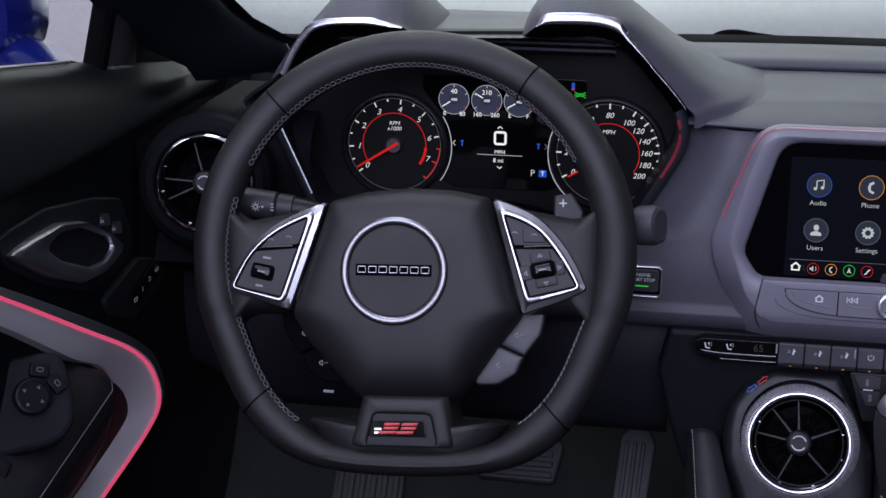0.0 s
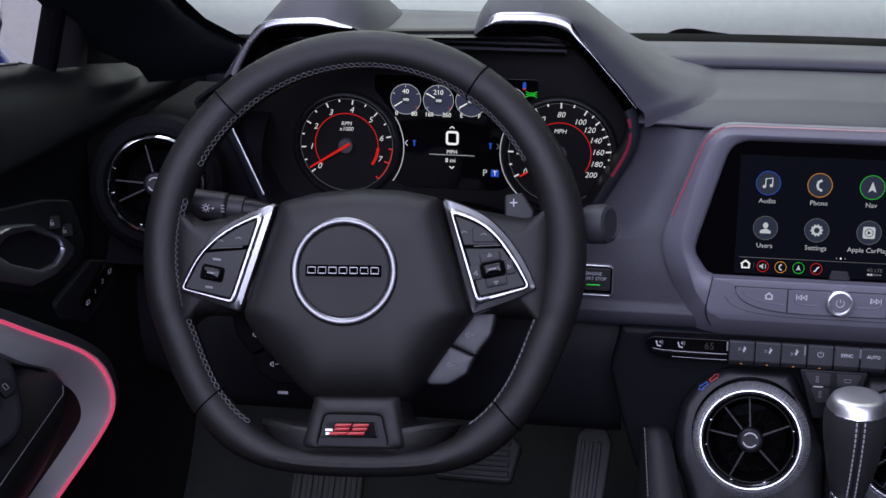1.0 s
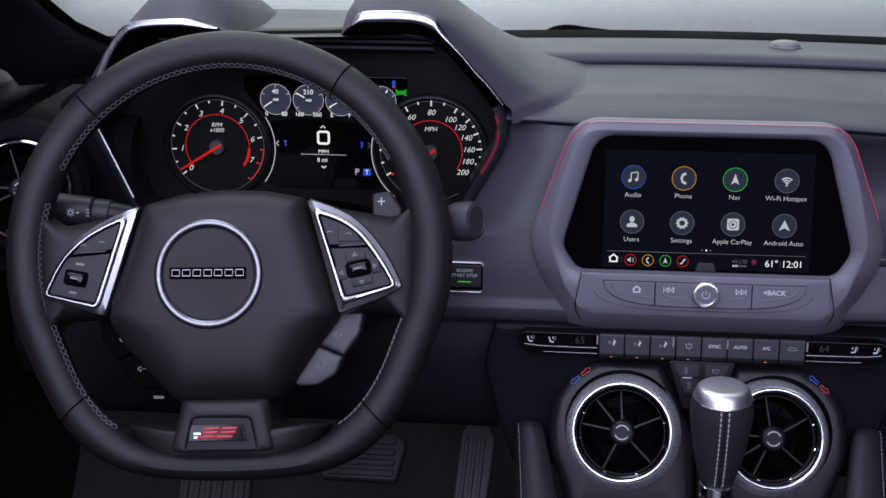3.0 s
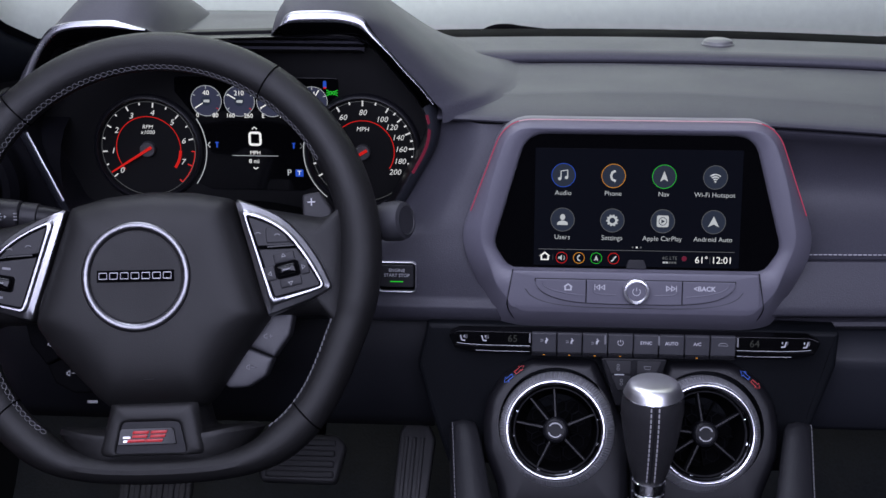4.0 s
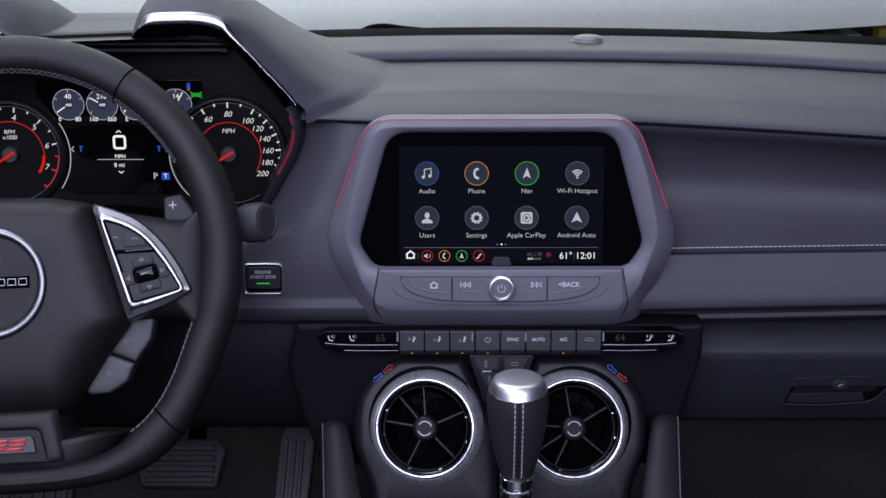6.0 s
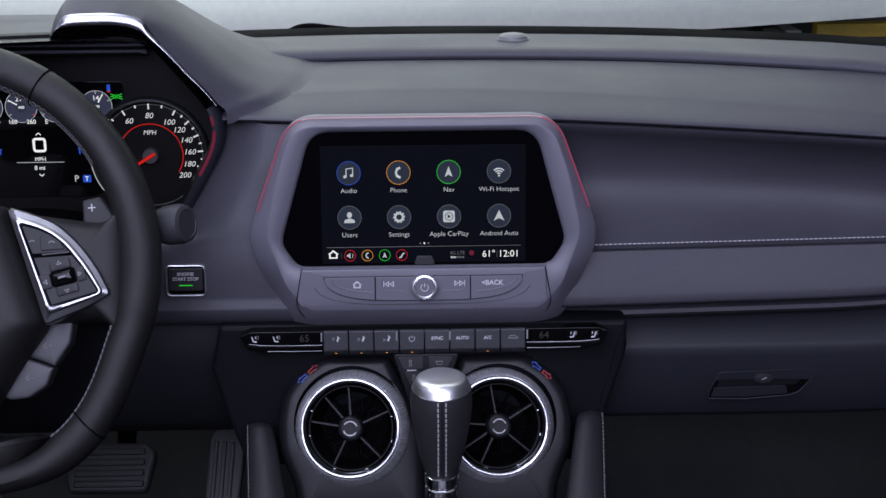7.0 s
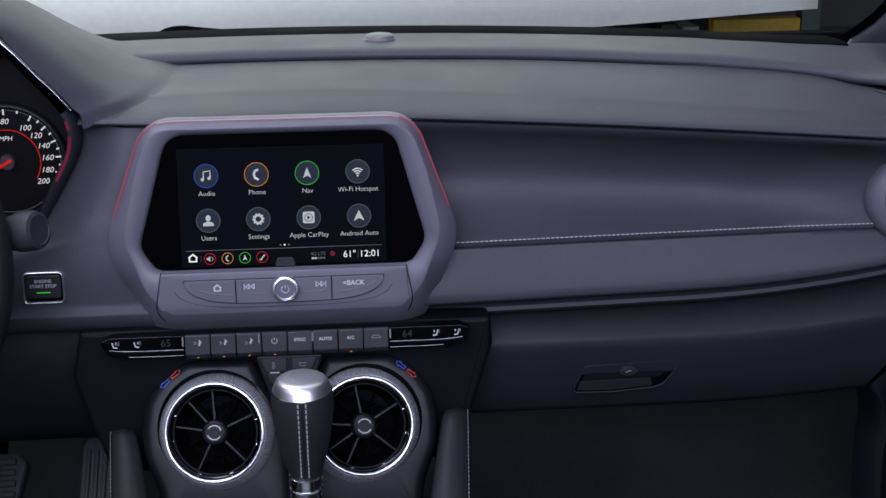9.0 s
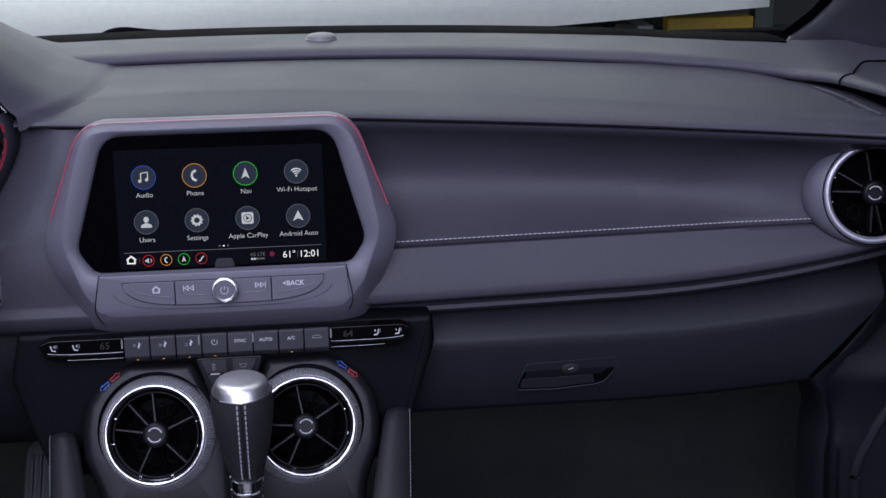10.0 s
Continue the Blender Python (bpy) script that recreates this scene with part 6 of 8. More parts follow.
def centre_stack():
    st = thing("centre_stack", "black centre stack panel around two round vents", "console", 0, 0.02, 0.42)
    m = pose(0, 0.026, 0, 90, 0, 0)
    o = rpoly([(-0.1785, 0.574), (0.1785, 0.574), (0.1775, 0.5418), (0.1611, 0.4869), (0.146, 0.44), (-0.160, 0.44), (-0.1755, 0.4899), (-0.1873, 0.5344)], 0.004, 3)
    part("panel", slab(o, -0.06, 0.0, 0.004, m), STACK, st, "black vinyl panel")
    # raised pods round the vents
    for sgn in (-1, 1):
        q = pose(sgn * 0.0645, -0.004, 0.4935, 69.5, 0, 0)
        o = rpoly([(sgn * x, y) for x, y in ((-0.064, -0.085), (-0.064, -0.010), (-0.0500, 0.0228), (-0.0335, 0.0580), (0.0222, 0.0590), (0.0470, 0.0435), (0.0605, 0.0225), (0.0640, 0.0), (0.0625, -0.024), (0.0500, -0.056), (0.048, -0.085))], [0.004, 0.02, 0.03, 0.006, 0.02, 0.03, 0.03, 0.03, 0.03, 0.03, 0.004], 5)
        po = polar(o, (0, 0), 120)
        hole = [Vector((0.0500 * math.cos(2 * math.pi * i / 120), 0.0500 * math.sin(2 * math.pi * i / 120))) for i in range(120)]
        rows = [[(p.x, p.y, -0.06) for p in po], [(p.x, p.y, -0.011) for p in po], [(p.x, p.y, -0.006) for p in inset(po, 0.0015)], [(p.x, p.y, -0.0025) for p in inset(po, 0.005)], [(p.x * 0.9 + h_.x * 0.1, p.y * 0.9 + h_.y * 0.1, -0.001) for p, h_ in zip(inset(po, 0.008), hole)], [(p.x, p.y, -0.001) for p in hole], [(p.x, p.y, -0.03) for p in hole]]
        part("vent_pod", grid(rows, loop_u=True, m=q), SURROUND, st, "black vinyl vent surround", angle=60)
        mm = at(q, sgn * 0.0375, 0.0435, 0.0002, -sgn * 41 + (180 if sgn > 0 else 0)) @ Matrix.Diagonal((1.15, 1.1, 1, 1))
        if sgn < 0:
            arc_arrow(mm, RED_PRINT, BLUE_INK, st)
        else:
            arc_arrow(mm, BLUE_INK, RED_PRINT, st)
    # little button island between the vents
    q = pose(0.0, 0.001, 0.543, 80, 0, 0)
    part("island", slab(rpoly([(-0.0275, 0.0115), (0.0295, 0.0115), (0.016, -0.03), (-0.014, -0.03)], 0.002, 3), -0.03, 0.0, 0.001, q), PLASTIC, st)
    for x0, x1 in ((-0.0235, -0.0015), (0.0035, 0.0245)):
        part("island_button", slab(rpoly([(x0, 0.0095), (x1, 0.0095), (x1 - (0.005 if x0 > 0 else 0), -0.0015), (x0 + (0.005 if x0 < 0 else 0), -0.0015)], 0.001, 2), 0, 0.0014, 0.0004, q), PLASTIC_SOFT, st, "small black button")
    part("island_button", slab(rpoly([(-0.018, -0.0035), (-0.0015, -0.0035), (-0.0015, -0.016), (-0.0125, -0.016)], 0.001, 2), 0, 0.0014, 0.0004, q), PLASTIC_SOFT, st, "small black button")
    part("island_bar", block(-0.0155, -0.0075, -0.0028, -0.0020, 0.0012, 0.0018, 0.0001, q), PRINT, st, smooth=False)
    for x, y in ((-0.0125, 0.0040), (-0.0095, -0.0090)):
        for k in (-1, 1):
            part("button_mark", lathe([(0.0009, 0), (0.0009, 0.0003), (0.0013, 0.0003), (0.0013, 0)], 14, at(q, x, y + 0.0016 * k, 0.0014)), PRINT_DIM, st)
    part("button_mark", tube([(-0.003, 0.0012, 0), (0.003, 0.0012, 0), (0.0022, -0.0014, 0), (-0.0022, -0.0014, 0), (-0.003, 0.0012, 0)], 0.0003, n=4, m=at(q, 0.0125, 0.0040, 0.0015)), PRINT_DIM, st)

    # climate bar
    bar = thing("climate_bar", "black climate control bar with grey push buttons", "climate controls", 0, 0.012, 0.5555)
    m = Matrix.Translation((0, 0.010, 0.5635)) @ pose(0, 0, 0, 86, 0, 0)
    o = rpoly([(-0.1590, 0.0065), (-0.150, 0.0100), (0.150, 0.0100), (0.1595, 0.0065), (0.1540, -0.0050), (0.140, -0.0086), (0.0885, -0.0092), (-0.0885, -0.0092), (-0.140, -0.0086), (-0.1535, -0.0050)], 0.002, 3)
    part("body", slab(o, -0.03, 0.0, 0.0004, m), PIANO, bar, "gloss black bar")
    for sgn in (-1, 1):
        line = [(sgn * x, y, 0.0006) for x, y in ((0.0885, -0.0020), (0.110, -0.0021), (0.135, -0.0018), (0.1480, -0.0008), (0.1515, -0.0002))]
        part("chrome_line", tube(curve_points(line, 5), 0.0002, n=6, m=m), ALU, bar, "thin chrome line")
        part("chrome_line", tube(curve_points([(x, y - 0.0048, z + 0.0012) for x, y, z in line[:3]], 5), 0.00016, n=6, m=m), ALU, bar, "thin chrome line")
        for i in range(3):
            a, b = 0.0895 + 0.0215 * i, 0.0895 + 0.0215 * (i + 1) - 0.0008
            o = [Vector((sgn * a, -0.0030)), Vector((sgn * b, -0.0030 + (0.0006 if i == 2 else 0))), Vector((sgn * (b - (0.005 if i == 2 else 0)), -0.0060)), Vector((sgn * a, -0.0062))]
            part("toggle", slab(o, 0, 0.0006, 0.0002, m), PIANO, bar, "black toggle", smooth=False)
        lettering("65" if sgn < 0 else "64", 0.0088, DIGIT_GLOW, bar, at(m, sgn * 0.1035, 0.0038, 0.0002), "temperature")
        for x in (0.128, 0.1465):
            seat = [(-0.0022, 0.0030, 0), (-0.0010, -0.0012, 0), (0.0020, -0.0016, 0)]
            part("seat_mark", tube([(sgn * -p[0], p[1], 0) for p in seat], 0.0007, n=5, m=at(m, sgn * x, 0.0032, 0.0003) @ Matrix.Diagonal((1.0, 1.0, 1, 1))), PRINT, bar)
            part("seat_mark", tube([(0, 0.0014, 0), (0, 0.0032, 0)], 0.0005, n=4, m=at(m, sgn * (x - 0.001), 0.0032, 0.0003) @ Matrix.Diagonal((1.0, 1.0, 1, 1))), PRINT, bar)
            for j in range(2):
                part("heat_mark", tube([(0.0008 + 0.0014 * j, 0.0002, 0), (0.0014 + 0.0014 * j, 0.0014, 0), (0.0008 + 0.0014 * j, 0.0026, 0), (0.0014 + 0.0014 * j, 0.0038, 0)], 0.0003, n=4, m=at(m, sgn * x + 0.0008, 0.0032, 0.0003)), PRINT_DIM, bar)
    n = 8
    for i in range(n):
        a = -0.0872 + 0.1744 * i / n + 0.0004
        b = -0.0872 + 0.1744 * (i + 1) / n - 0.0004
        k = part("push_button", slab(rpoly([(a, -0.0062), (b, -0.0062), (b, 0.0110), (a, 0.0110)], 0.0006, 2), 0.0, 0.0045, 0.0008, m), BUTTON, bar, "grey push button")
        part("push_button_foot", slab(rpoly([(a, -0.0100), (b, -0.0100), (b, -0.0066), (a, -0.0066)], 0.0004, 2), 0.0, 0.0030, 0.0006, m), PLASTIC, bar)
        c = (a + b) / 2
        f = at(m, c, 0.0038, 0.0046)
        if i in (4, 5, 6):
            lettering(("SYNC", "AUTO", "A/C")[i - 4], 0.0040, PRINT, k, f, "button_word", bold=0.00008)
        elif i == 3:
            power(f, 0.0024, PRINT, k)
        elif i == 7:
            part("button_mark", tube([(-0.0040, -0.0008, 0), (-0.0026, 0.0012, 0), (0.0016, 0.0014, 0), (0.0040, -0.0002, 0), (0.0040, -0.0010, 0), (-0.0040, -0.0008, 0)], 0.00035, n=4, m=f), PRINT_DIM, k)
        else:
            part("button_mark", tube([(0.0030, 0.0018, 0), (0.0016, -0.0002, 0), (0.0016, -0.0018, 0)], 0.0009, n=5, m=f), PRINT, k)
            part("button_mark", disc(0.0006, 0, 0.0003, 10, at(f, 0.0018, 0.0026), 0.0001), PRINT, k)
            for j in range(2):
                part("button_mark", tube([(-0.0032, 0.0016 - 0.002 * j - 0.0008 * i, 0), (-0.0008, 0.0012 - 0.001 * j - 0.0008 * i, 0)], 0.00035, n=4, m=f), PRINT_DIM, k)
        if i in (0, 1, 2, 3, 6):
            part("amber_lamp", block(c - 0.0009, c + 0.0009, -0.0092, -0.0086, 0.003, 0.0033, 0.0001, m), AMBER_GLOW, bar, smooth=False)
    for x in (-0.0886, -0.0240, 0.0218, 0.0886):
        part("light_sliver", block(x - 0.0007, x + 0.0007, 0.0020, 0.0100, 0.0034, 0.0048, 0.0003, m), PRINT_DIM, bar, "pale lit sliver", smooth=False)
    return st


centre_stack()


def vent(name, m, r, label, knurl, angles, spin=0.0, wide=0.0055, deep=0.030, ring=CHROME):
    x, y, z = m.translation
    v = thing(name, label, "air vent", x, y, z, group="air vents")
    if knurl:
        # ribbed grip, polished ring, gloss black inner ring, barrel
        rows, n = [], 264
        for rr, zz, k in ((r + 0.0006, -0.020, 0.5), (r + 0.0006, -0.0070, 1.0), (r, -0.0056, 1.0), (r - 0.0030, -0.0010, 1.0), (r - 0.0050, 0.0026, 1.0), (r - 0.0058, 0.0030, 0.6), (r - 0.0062, 0.0018, 0.0)):
            rows.append([((rr + (0.00045 if i % 2 else -0.00035) * k) * math.cos(2 * math.pi * i / n), (rr + (0.00045 if i % 2 else -0.00035) * k) * math.sin(2 * math.pi * i / n), zz + (0.0003 if i % 2 else -0.0003) * k) for i in range(n)])
        part("knurled_ring", grid(rows, loop_u=True, m=m), KNURL, v, "knurled grey metal ring", angle=25)
        c1, c0 = r - 0.0062, r - 0.0104
        part("chrome_ring", lathe([(c1, -0.004), (c1, 0.0020), (c1 - 0.0003, 0.0036), (c1 - 0.0007, 0.0042), (c1 - 0.0016, 0.0044), (c1 - 0.0026, 0.0042), (c1 - 0.0033, 0.0034), (c0, 0.0008), (c0, -0.004)], 96, m), ring, v, "chrome ring", angle=40)
        b0 = r - 0.0140
        part("inner_ring", lathe([(c0, 0.0), (c0 - 0.0012, -0.0006), (b0 + 0.0010, -0.0030), (b0, -0.0050), (b0 - 0.0004, -0.010)], 72, m), SMOKE, v, "smoked chrome inner ring", angle=50)
        part("inner_lip", lathe([(b0 + 0.0014, -0.0030), (b0 + 0.0012, -0.0019), (b0 + 0.0006, -0.0016), (b0 + 0.0001, -0.0022), (b0, -0.0050)], 72, m), PLASTIC_SOFT, v, "thin dark inner lip", angle=60)
    else:
        c1, c0 = r, r - wide
        part("chrome_ring", lathe([(c1, -0.010), (c1, 0.0012), (c1 - 0.0006, 0.0030), (c1 - wide * 0.6, 0.0038), (c1 - wide * 0.75, 0.0030), (c0, 0.0012), (c0, -0.004)], 72, m), ring, v, "chrome ring", angle=70)
        b0 = c0 - 0.0032
        part("inner_ring", lathe([(c0, 0.0), (c0 - 0.0008, -0.0014), (b0 + 0.0004, -0.0030), (b0, -0.0060)], 64, m), PIANO, v, "gloss black inner ring", angle=50)
    part("barrel", lathe([(b0, -0.004), (b0 - 0.002, -deep * 0.5), (b0 - 0.006, -deep), (0.0, -deep - 0.001)], 56, m), MATT, v, "black barrel")
    for a in angles:
        part("vane", slab(rpoly([(0.006, -0.0012), (b0, -0.0009), (b0, 0.0009), (0.006, 0.0012)], 0.0004, 1), -0.014, -0.0045, 0.0006, at(m, 0, 0, 0, a + spin)), SURROUND, v, "black vane", smooth=False)
    for a in angles:
        part("rear_vane", slab([Vector((0.008, -0.0007)), Vector((b0 - 0.006, -0.0007)), Vector((b0 - 0.006, 0.0007)), Vector((0.008, 0.0007))], -0.026, -0.020, 0.0003, at(m, 0, 0, 0, a + 33 + spin)), MATT, v, smooth=False)
    cells = bmesh.new()
    for i in range(-3, 4):
        for j in range(-3, 4):
            hx, hy = 0.0115 * (i + 0.5 * (j % 2)), 0.00996 * j
            if math.hypot(hx, hy) < b0 - 0.009:
                tube([(hx + 0.0064 * math.cos(radians(60 * k + 30)), hy + 0.0064 * math.sin(radians(60 * k + 30)), -deep * 0.8) for k in range(6)], 0.00035, closed=True, n=4, m=m, bm=cells)
    part("honeycomb", cells, PLASTIC, v, "fine black honeycomb behind the vanes", kind="stuff")
    part("hub", lathe([(0.0102, -0.018), (0.0112, -0.006), (0.0112, -0.001), (0.0104, 0.0016), (0.0092, 0.0026), (0.0082, 0.0028), (0.0078, 0.0020), (0.0, 0.0018)], 48, m), PLASTIC, v, "black hub", angle=40)
    for a0 in (20, 200):
        part("hub_mark", tube([(0.0060 * math.cos(radians(a)), 0.0060 * math.sin(radians(a)), 0.0020) for a in span(a0, a0 + 128, 14)], 0.0006, n=5, m=m), PRINT, v)
    for a in (18, 158, 192, 250, 293, 345):
        rr = (c0 + b0) / 2
        part("vent_mark", block(-0.0013, 0.0013, -0.0004, 0.0004, -0.0018, -0.0008, 0.0002, at(m, rr * math.cos(radians(a)), rr * math.sin(radians(a)), 0, a + (90 if a > 200 else 0))), CHROME, v, smooth=False)
    return v


vent("air_vent", pose(-0.0650, -0.010, 0.4916, 69.5, 0, -7), 0.0496, "round chrome vent in the centre stack", True, (96, 133, 173, 26, -43, -114), ring=RING)
vent("air_vent", pose(0.0635, -0.010, 0.4915, 69.5, 0, 7), 0.0496, "round chrome vent in the centre stack", True, (97, 28, 172, 210, -42, -118), 0, ring=RING)


def shifter():
    lv = thing("gear_lever", "black leather gear lever with a polished metal cap", "gear lever", 0.0115, -0.05, 0.43)
    m = Matrix.Translation((0.0125, -0.054, 0.4255)) @ pose(0, 0, 0, 3, 0, 0)
    cap_ = [(0.0, 0.1350), (0.0140, 0.1347), (0.0185, 0.1338), (0.0207, 0.1322), (0.0224, 0.1290), (0.0240, 0.1250), (0.0244, 0.1240)]
    part("cap", lathe(cap_, 56, m), SATIN, lv, "polished metal cap", angle=50)
    part("cap_line", lathe([(0.0248, 0.1242), (0.0251, 0.1237), (0.0248, 0.1232)], 56, m), CHROME, lv)
    part("grip", lathe([(0.0247, 0.1234), (0.0253, 0.1190), (0.0257, 0.1130), (0.0255, 0.107), (0.0243, 0.096), (0.0218, 0.080), (0.0185, 0.064), (0.0155, 0.053), (0.0135, 0.0475), (0.0128, 0.0455)], 56, m), GRIP, lv, "black leather grip")
    seam = bmesh.new()
    prof = [(0.0251, 0.1220), (0.0257, 0.1150), (0.0257, 0.107), (0.0245, 0.096), (0.0220, 0.080), (0.0187, 0.064), (0.0157, 0.053), (0.0137, 0.048)]
    for dx in (-0.0032, 0.0032):
        pts = [(dx, -math.sqrt(max(1e-8, r * r - dx * dx)) - 0.0002, z) for r, z in prof]
        stitches(curve_points(pts, 6), 0.0047, 0.0030, 0.00065, bm=seam)
    seam.transform(m)
    part("stitching", seam, THREAD, lv, "pale double stitching", kind="stuff")
    part("seam_strip", tube(curve_points([(0, -r - 0.0001, z) for r, z in prof], 6), 0.0009, n=6, m=m, flat=0.6, up=(0, 1, 0)), LEATHER_SOFT, lv)
    part("collar", lathe([(0.0128, 0.0458), (0.0142, 0.0450), (0.0142, 0.0375), (0.0128, 0.0360), (0.0128, 0.0345), (0.0140, 0.0335), (0.0138, 0.0240), (0.012, 0.0230)], 48, m), CHROME, lv, "chrome collar", angle=40)
    part("boot", lathe([(0.0125, 0.0232), (0.0150, 0.018), (0.0185, 0.012), (0.028, 0.003), (0.042, -0.004), (0.046, -0.006)], 40, m), LEATHER_SOFT, lv, "black leather boot")
    con = thing("centre_console", "black centre console between the seats", "console", 0, -0.25, 0.18)
    part("plate", slab(rpoly([(-0.050, -0.22), (0.075, -0.22), (0.075, -0.03), (0.040, 0.0), (-0.020, 0.0), (-0.050, -0.03)], 0.012, 5), 0.36, 0.428, 0.004), PIANO, con, "gloss black gear plate")
    part("plate_edge", tube([(p.x, p.y, 0.4282) for p in rpoly([(-0.040, -0.21), (0.065, -0.21), (0.065, -0.035), (0.036, -0.008), (-0.014, -0.008), (-0.040, -0.035)], 0.010, 5)], 0.0011, closed=True, n=6), DARK_CHROME, con)
    part("body", block(-0.115, 0.115, -0.75, 0.02, 0.15, 0.395, 0.012), VINYL_DARK, con)
    # padded knee bolsters
    for sgn in (-1, 1):
        b = thing("knee_pad", "black stitched leather knee pad beside the console", "knee pad", sgn * 0.135, -0.05, 0.32, group="knee pads")
        rows = []
        for f in span(0, 1, 16):
            y = 0.012 - 0.13 * f
            zt = 0.5015 - 0.085 * f
            xo, xi = 0.1570 - 0.012 * f, 0.1345 - 0.030 * f
            zt += (0.006 if sgn > 0 else 0.0) - 0.012 * max(0.0, 1 - f / 0.13) ** 2
            rows.append([(sgn * xo, y, zt - 0.10), (sgn * (xo + 0.001), y, zt - 0.02), (sgn * xo, y, zt - 0.008), (sgn * (xo - 0.003), y, zt - 0.002), (sgn * (xo + xi) / 2, y, zt), (sgn * (xi + 0.003), y, zt - 0.002), (sgn * xi, y, zt - 0.008), (sgn * (xi - 0.001), y, zt - 0.03), (sgn * (xi - 0.004), y, zt - 0.12)])
        bm = grid(rows)
        bm.verts.ensure_lookup_table()
        bm.faces.new([bm.verts[i] for i in range(9)])
        part("pad", bm, LEATHER_SOFT, b, "black leather pad", angle=60)
        path = [(sgn * (0.1570 - 0.012 * f - 0.0012), 0.010 - 0.13 * f, 0.5015 - 0.085 * f - 0.0025 + (0.006 if sgn > 0 else 0.0) - 0.012 * max(0.0, 1 - f / 0.13) ** 2) for f in span(0, 1, 30)]
        part("stitching", stitches(path, 0.004, 0.0027, 0.0005), THREAD_GREY, b, "pale stitching", kind="stuff")


shifter()


def start_button():
    b = thing("start_button", "black engine start button in a chrome frame", "button", -0.2055, 0.03, 0.601)
    m = pose(-0.2055, 0.0335, 0.6145, 86, 0, 0)
    o = rpoly([(-0.0172, -0.0138), (0.0172, -0.0138), (0.0172, 0.0138), (-0.0172, 0.0138)], 0.0050, 5)
    part("frame", hoop(o, inset(o, 0.0014), -0.004, 0.003, m, 0.0007), SATIN, b, "satin chrome frame")
    part("well", slab(inset(o, 0.0015), -0.004, 0.0008, 0.0002, m), PIANO, b)
    o2 = rpoly([(-0.0148, -0.0088), (0.0148, -0.0088), (0.0148, 0.0112), (-0.0148, 0.0112)], 0.0022, 4)
    part("key", slab(o2, 0.0, 0.0042, 0.0010, m), PLASTIC_SOFT, b, "black key")
    lettering("ENGINE", 0.0040, PRINT, b, at(m, 0, 0.0062, 0.0043), "word", bold=0.00006)
    lettering("START STOP", 0.0040, PRINT, b, at(m, 0, 0.0018, 0.0043), "word", bold=0.00006)
    part("green_lamp", block(-0.0058, 0.0058, -0.0042, -0.0033, 0.0040, 0.0045, 0.0002, m), GREEN_GLOW, b, "green lit bar", smooth=False)


start_button()

# ---- outer vents ----
def outer_vents():
    m = pose(-0.603, 0.040, 0.6805, 78, 0, 10)
    h = thing("vent_housing", "black round vent housing at the dashboard end", "vent housing", -0.603, 0.05, 0.62)
    part("ring", lathe([(0.045, 0.0), (0.047, 0.002), (0.053, 0.001), (0.060, -0.006), (0.064, -0.02)], 56, m), BLACK_VINYL, h)
    part("seal", lathe([(0.0445, -0.004), (0.0452, 0.0012), (0.0464, 0.0018), (0.0468, 0.0)], 56, m), MATT, h, "thin black joint")
    vent("air_vent", m, 0.0445, "round chrome vent at the outer dashboard end", False, (105, 175, 205, 20, -60), 0, 0.0042)
    m = pose(0.580, 0.036, 0.6665, 80, 0, -6)
    h = thing("vent_housing", "grey satin teardrop housing round a vent", "vent housing", 0.577, 0.05, 0.61)
    tear = []
    for i in range(72):
        a = 2 * math.pi * i / 72
        r = 0.0500
        x, y = r * math.cos(a), r * math.sin(a)
        if math.cos(a) < 0:
            x -= 0.0130 * (-math.cos(a)) ** 1.4
        tear.append(Vector((x * 0.985, y)))
    circ = [Vector((0.0462 * math.cos(2 * math.pi * i / 72), 0.0462 * math.sin(2 * math.pi * i / 72))) for i in range(72)]
    rows = [[(p.x, p.y, -0.012) for p in tear], [(p.x, p.y, -0.004) for p in inset(tear, 0.0004)], [(p.x * 0.5 + q.x * 0.5, p.y * 0.5 + q.y * 0.5, 0.003) for p, q in zip(tear, circ)], [(q.x, q.y, 0.0055) for q in circ], [(q.x * 0.985, q.y * 0.985, 0.001) for q in circ]]
    part("shell", grid(rows, loop_u=True, m=m), POD, h, "grey satin shell", angle=60)
    part("seal", lathe([(0.0462, 0.001), (0.0464, 0.0058), (0.0470, 0.0060), (0.0474, 0.0046)], 56, m), MATT, h, "thin black joint")
    vent("air_vent", at(m, 0, 0, 0.004), 0.0462, "round satin vent at the outer dashboard end", False, (100, 150, 178, -92, -75, 20, -40), 0, 0.0064, 0.03, VENT_SATIN)


outer_vents()


# ---- driver's door ----
DOOR = Matrix(((0, 0, 1, -0.69), (1, 0, 0, 0), (0, 1, 0, 0), (0, 0, 0, 1)))


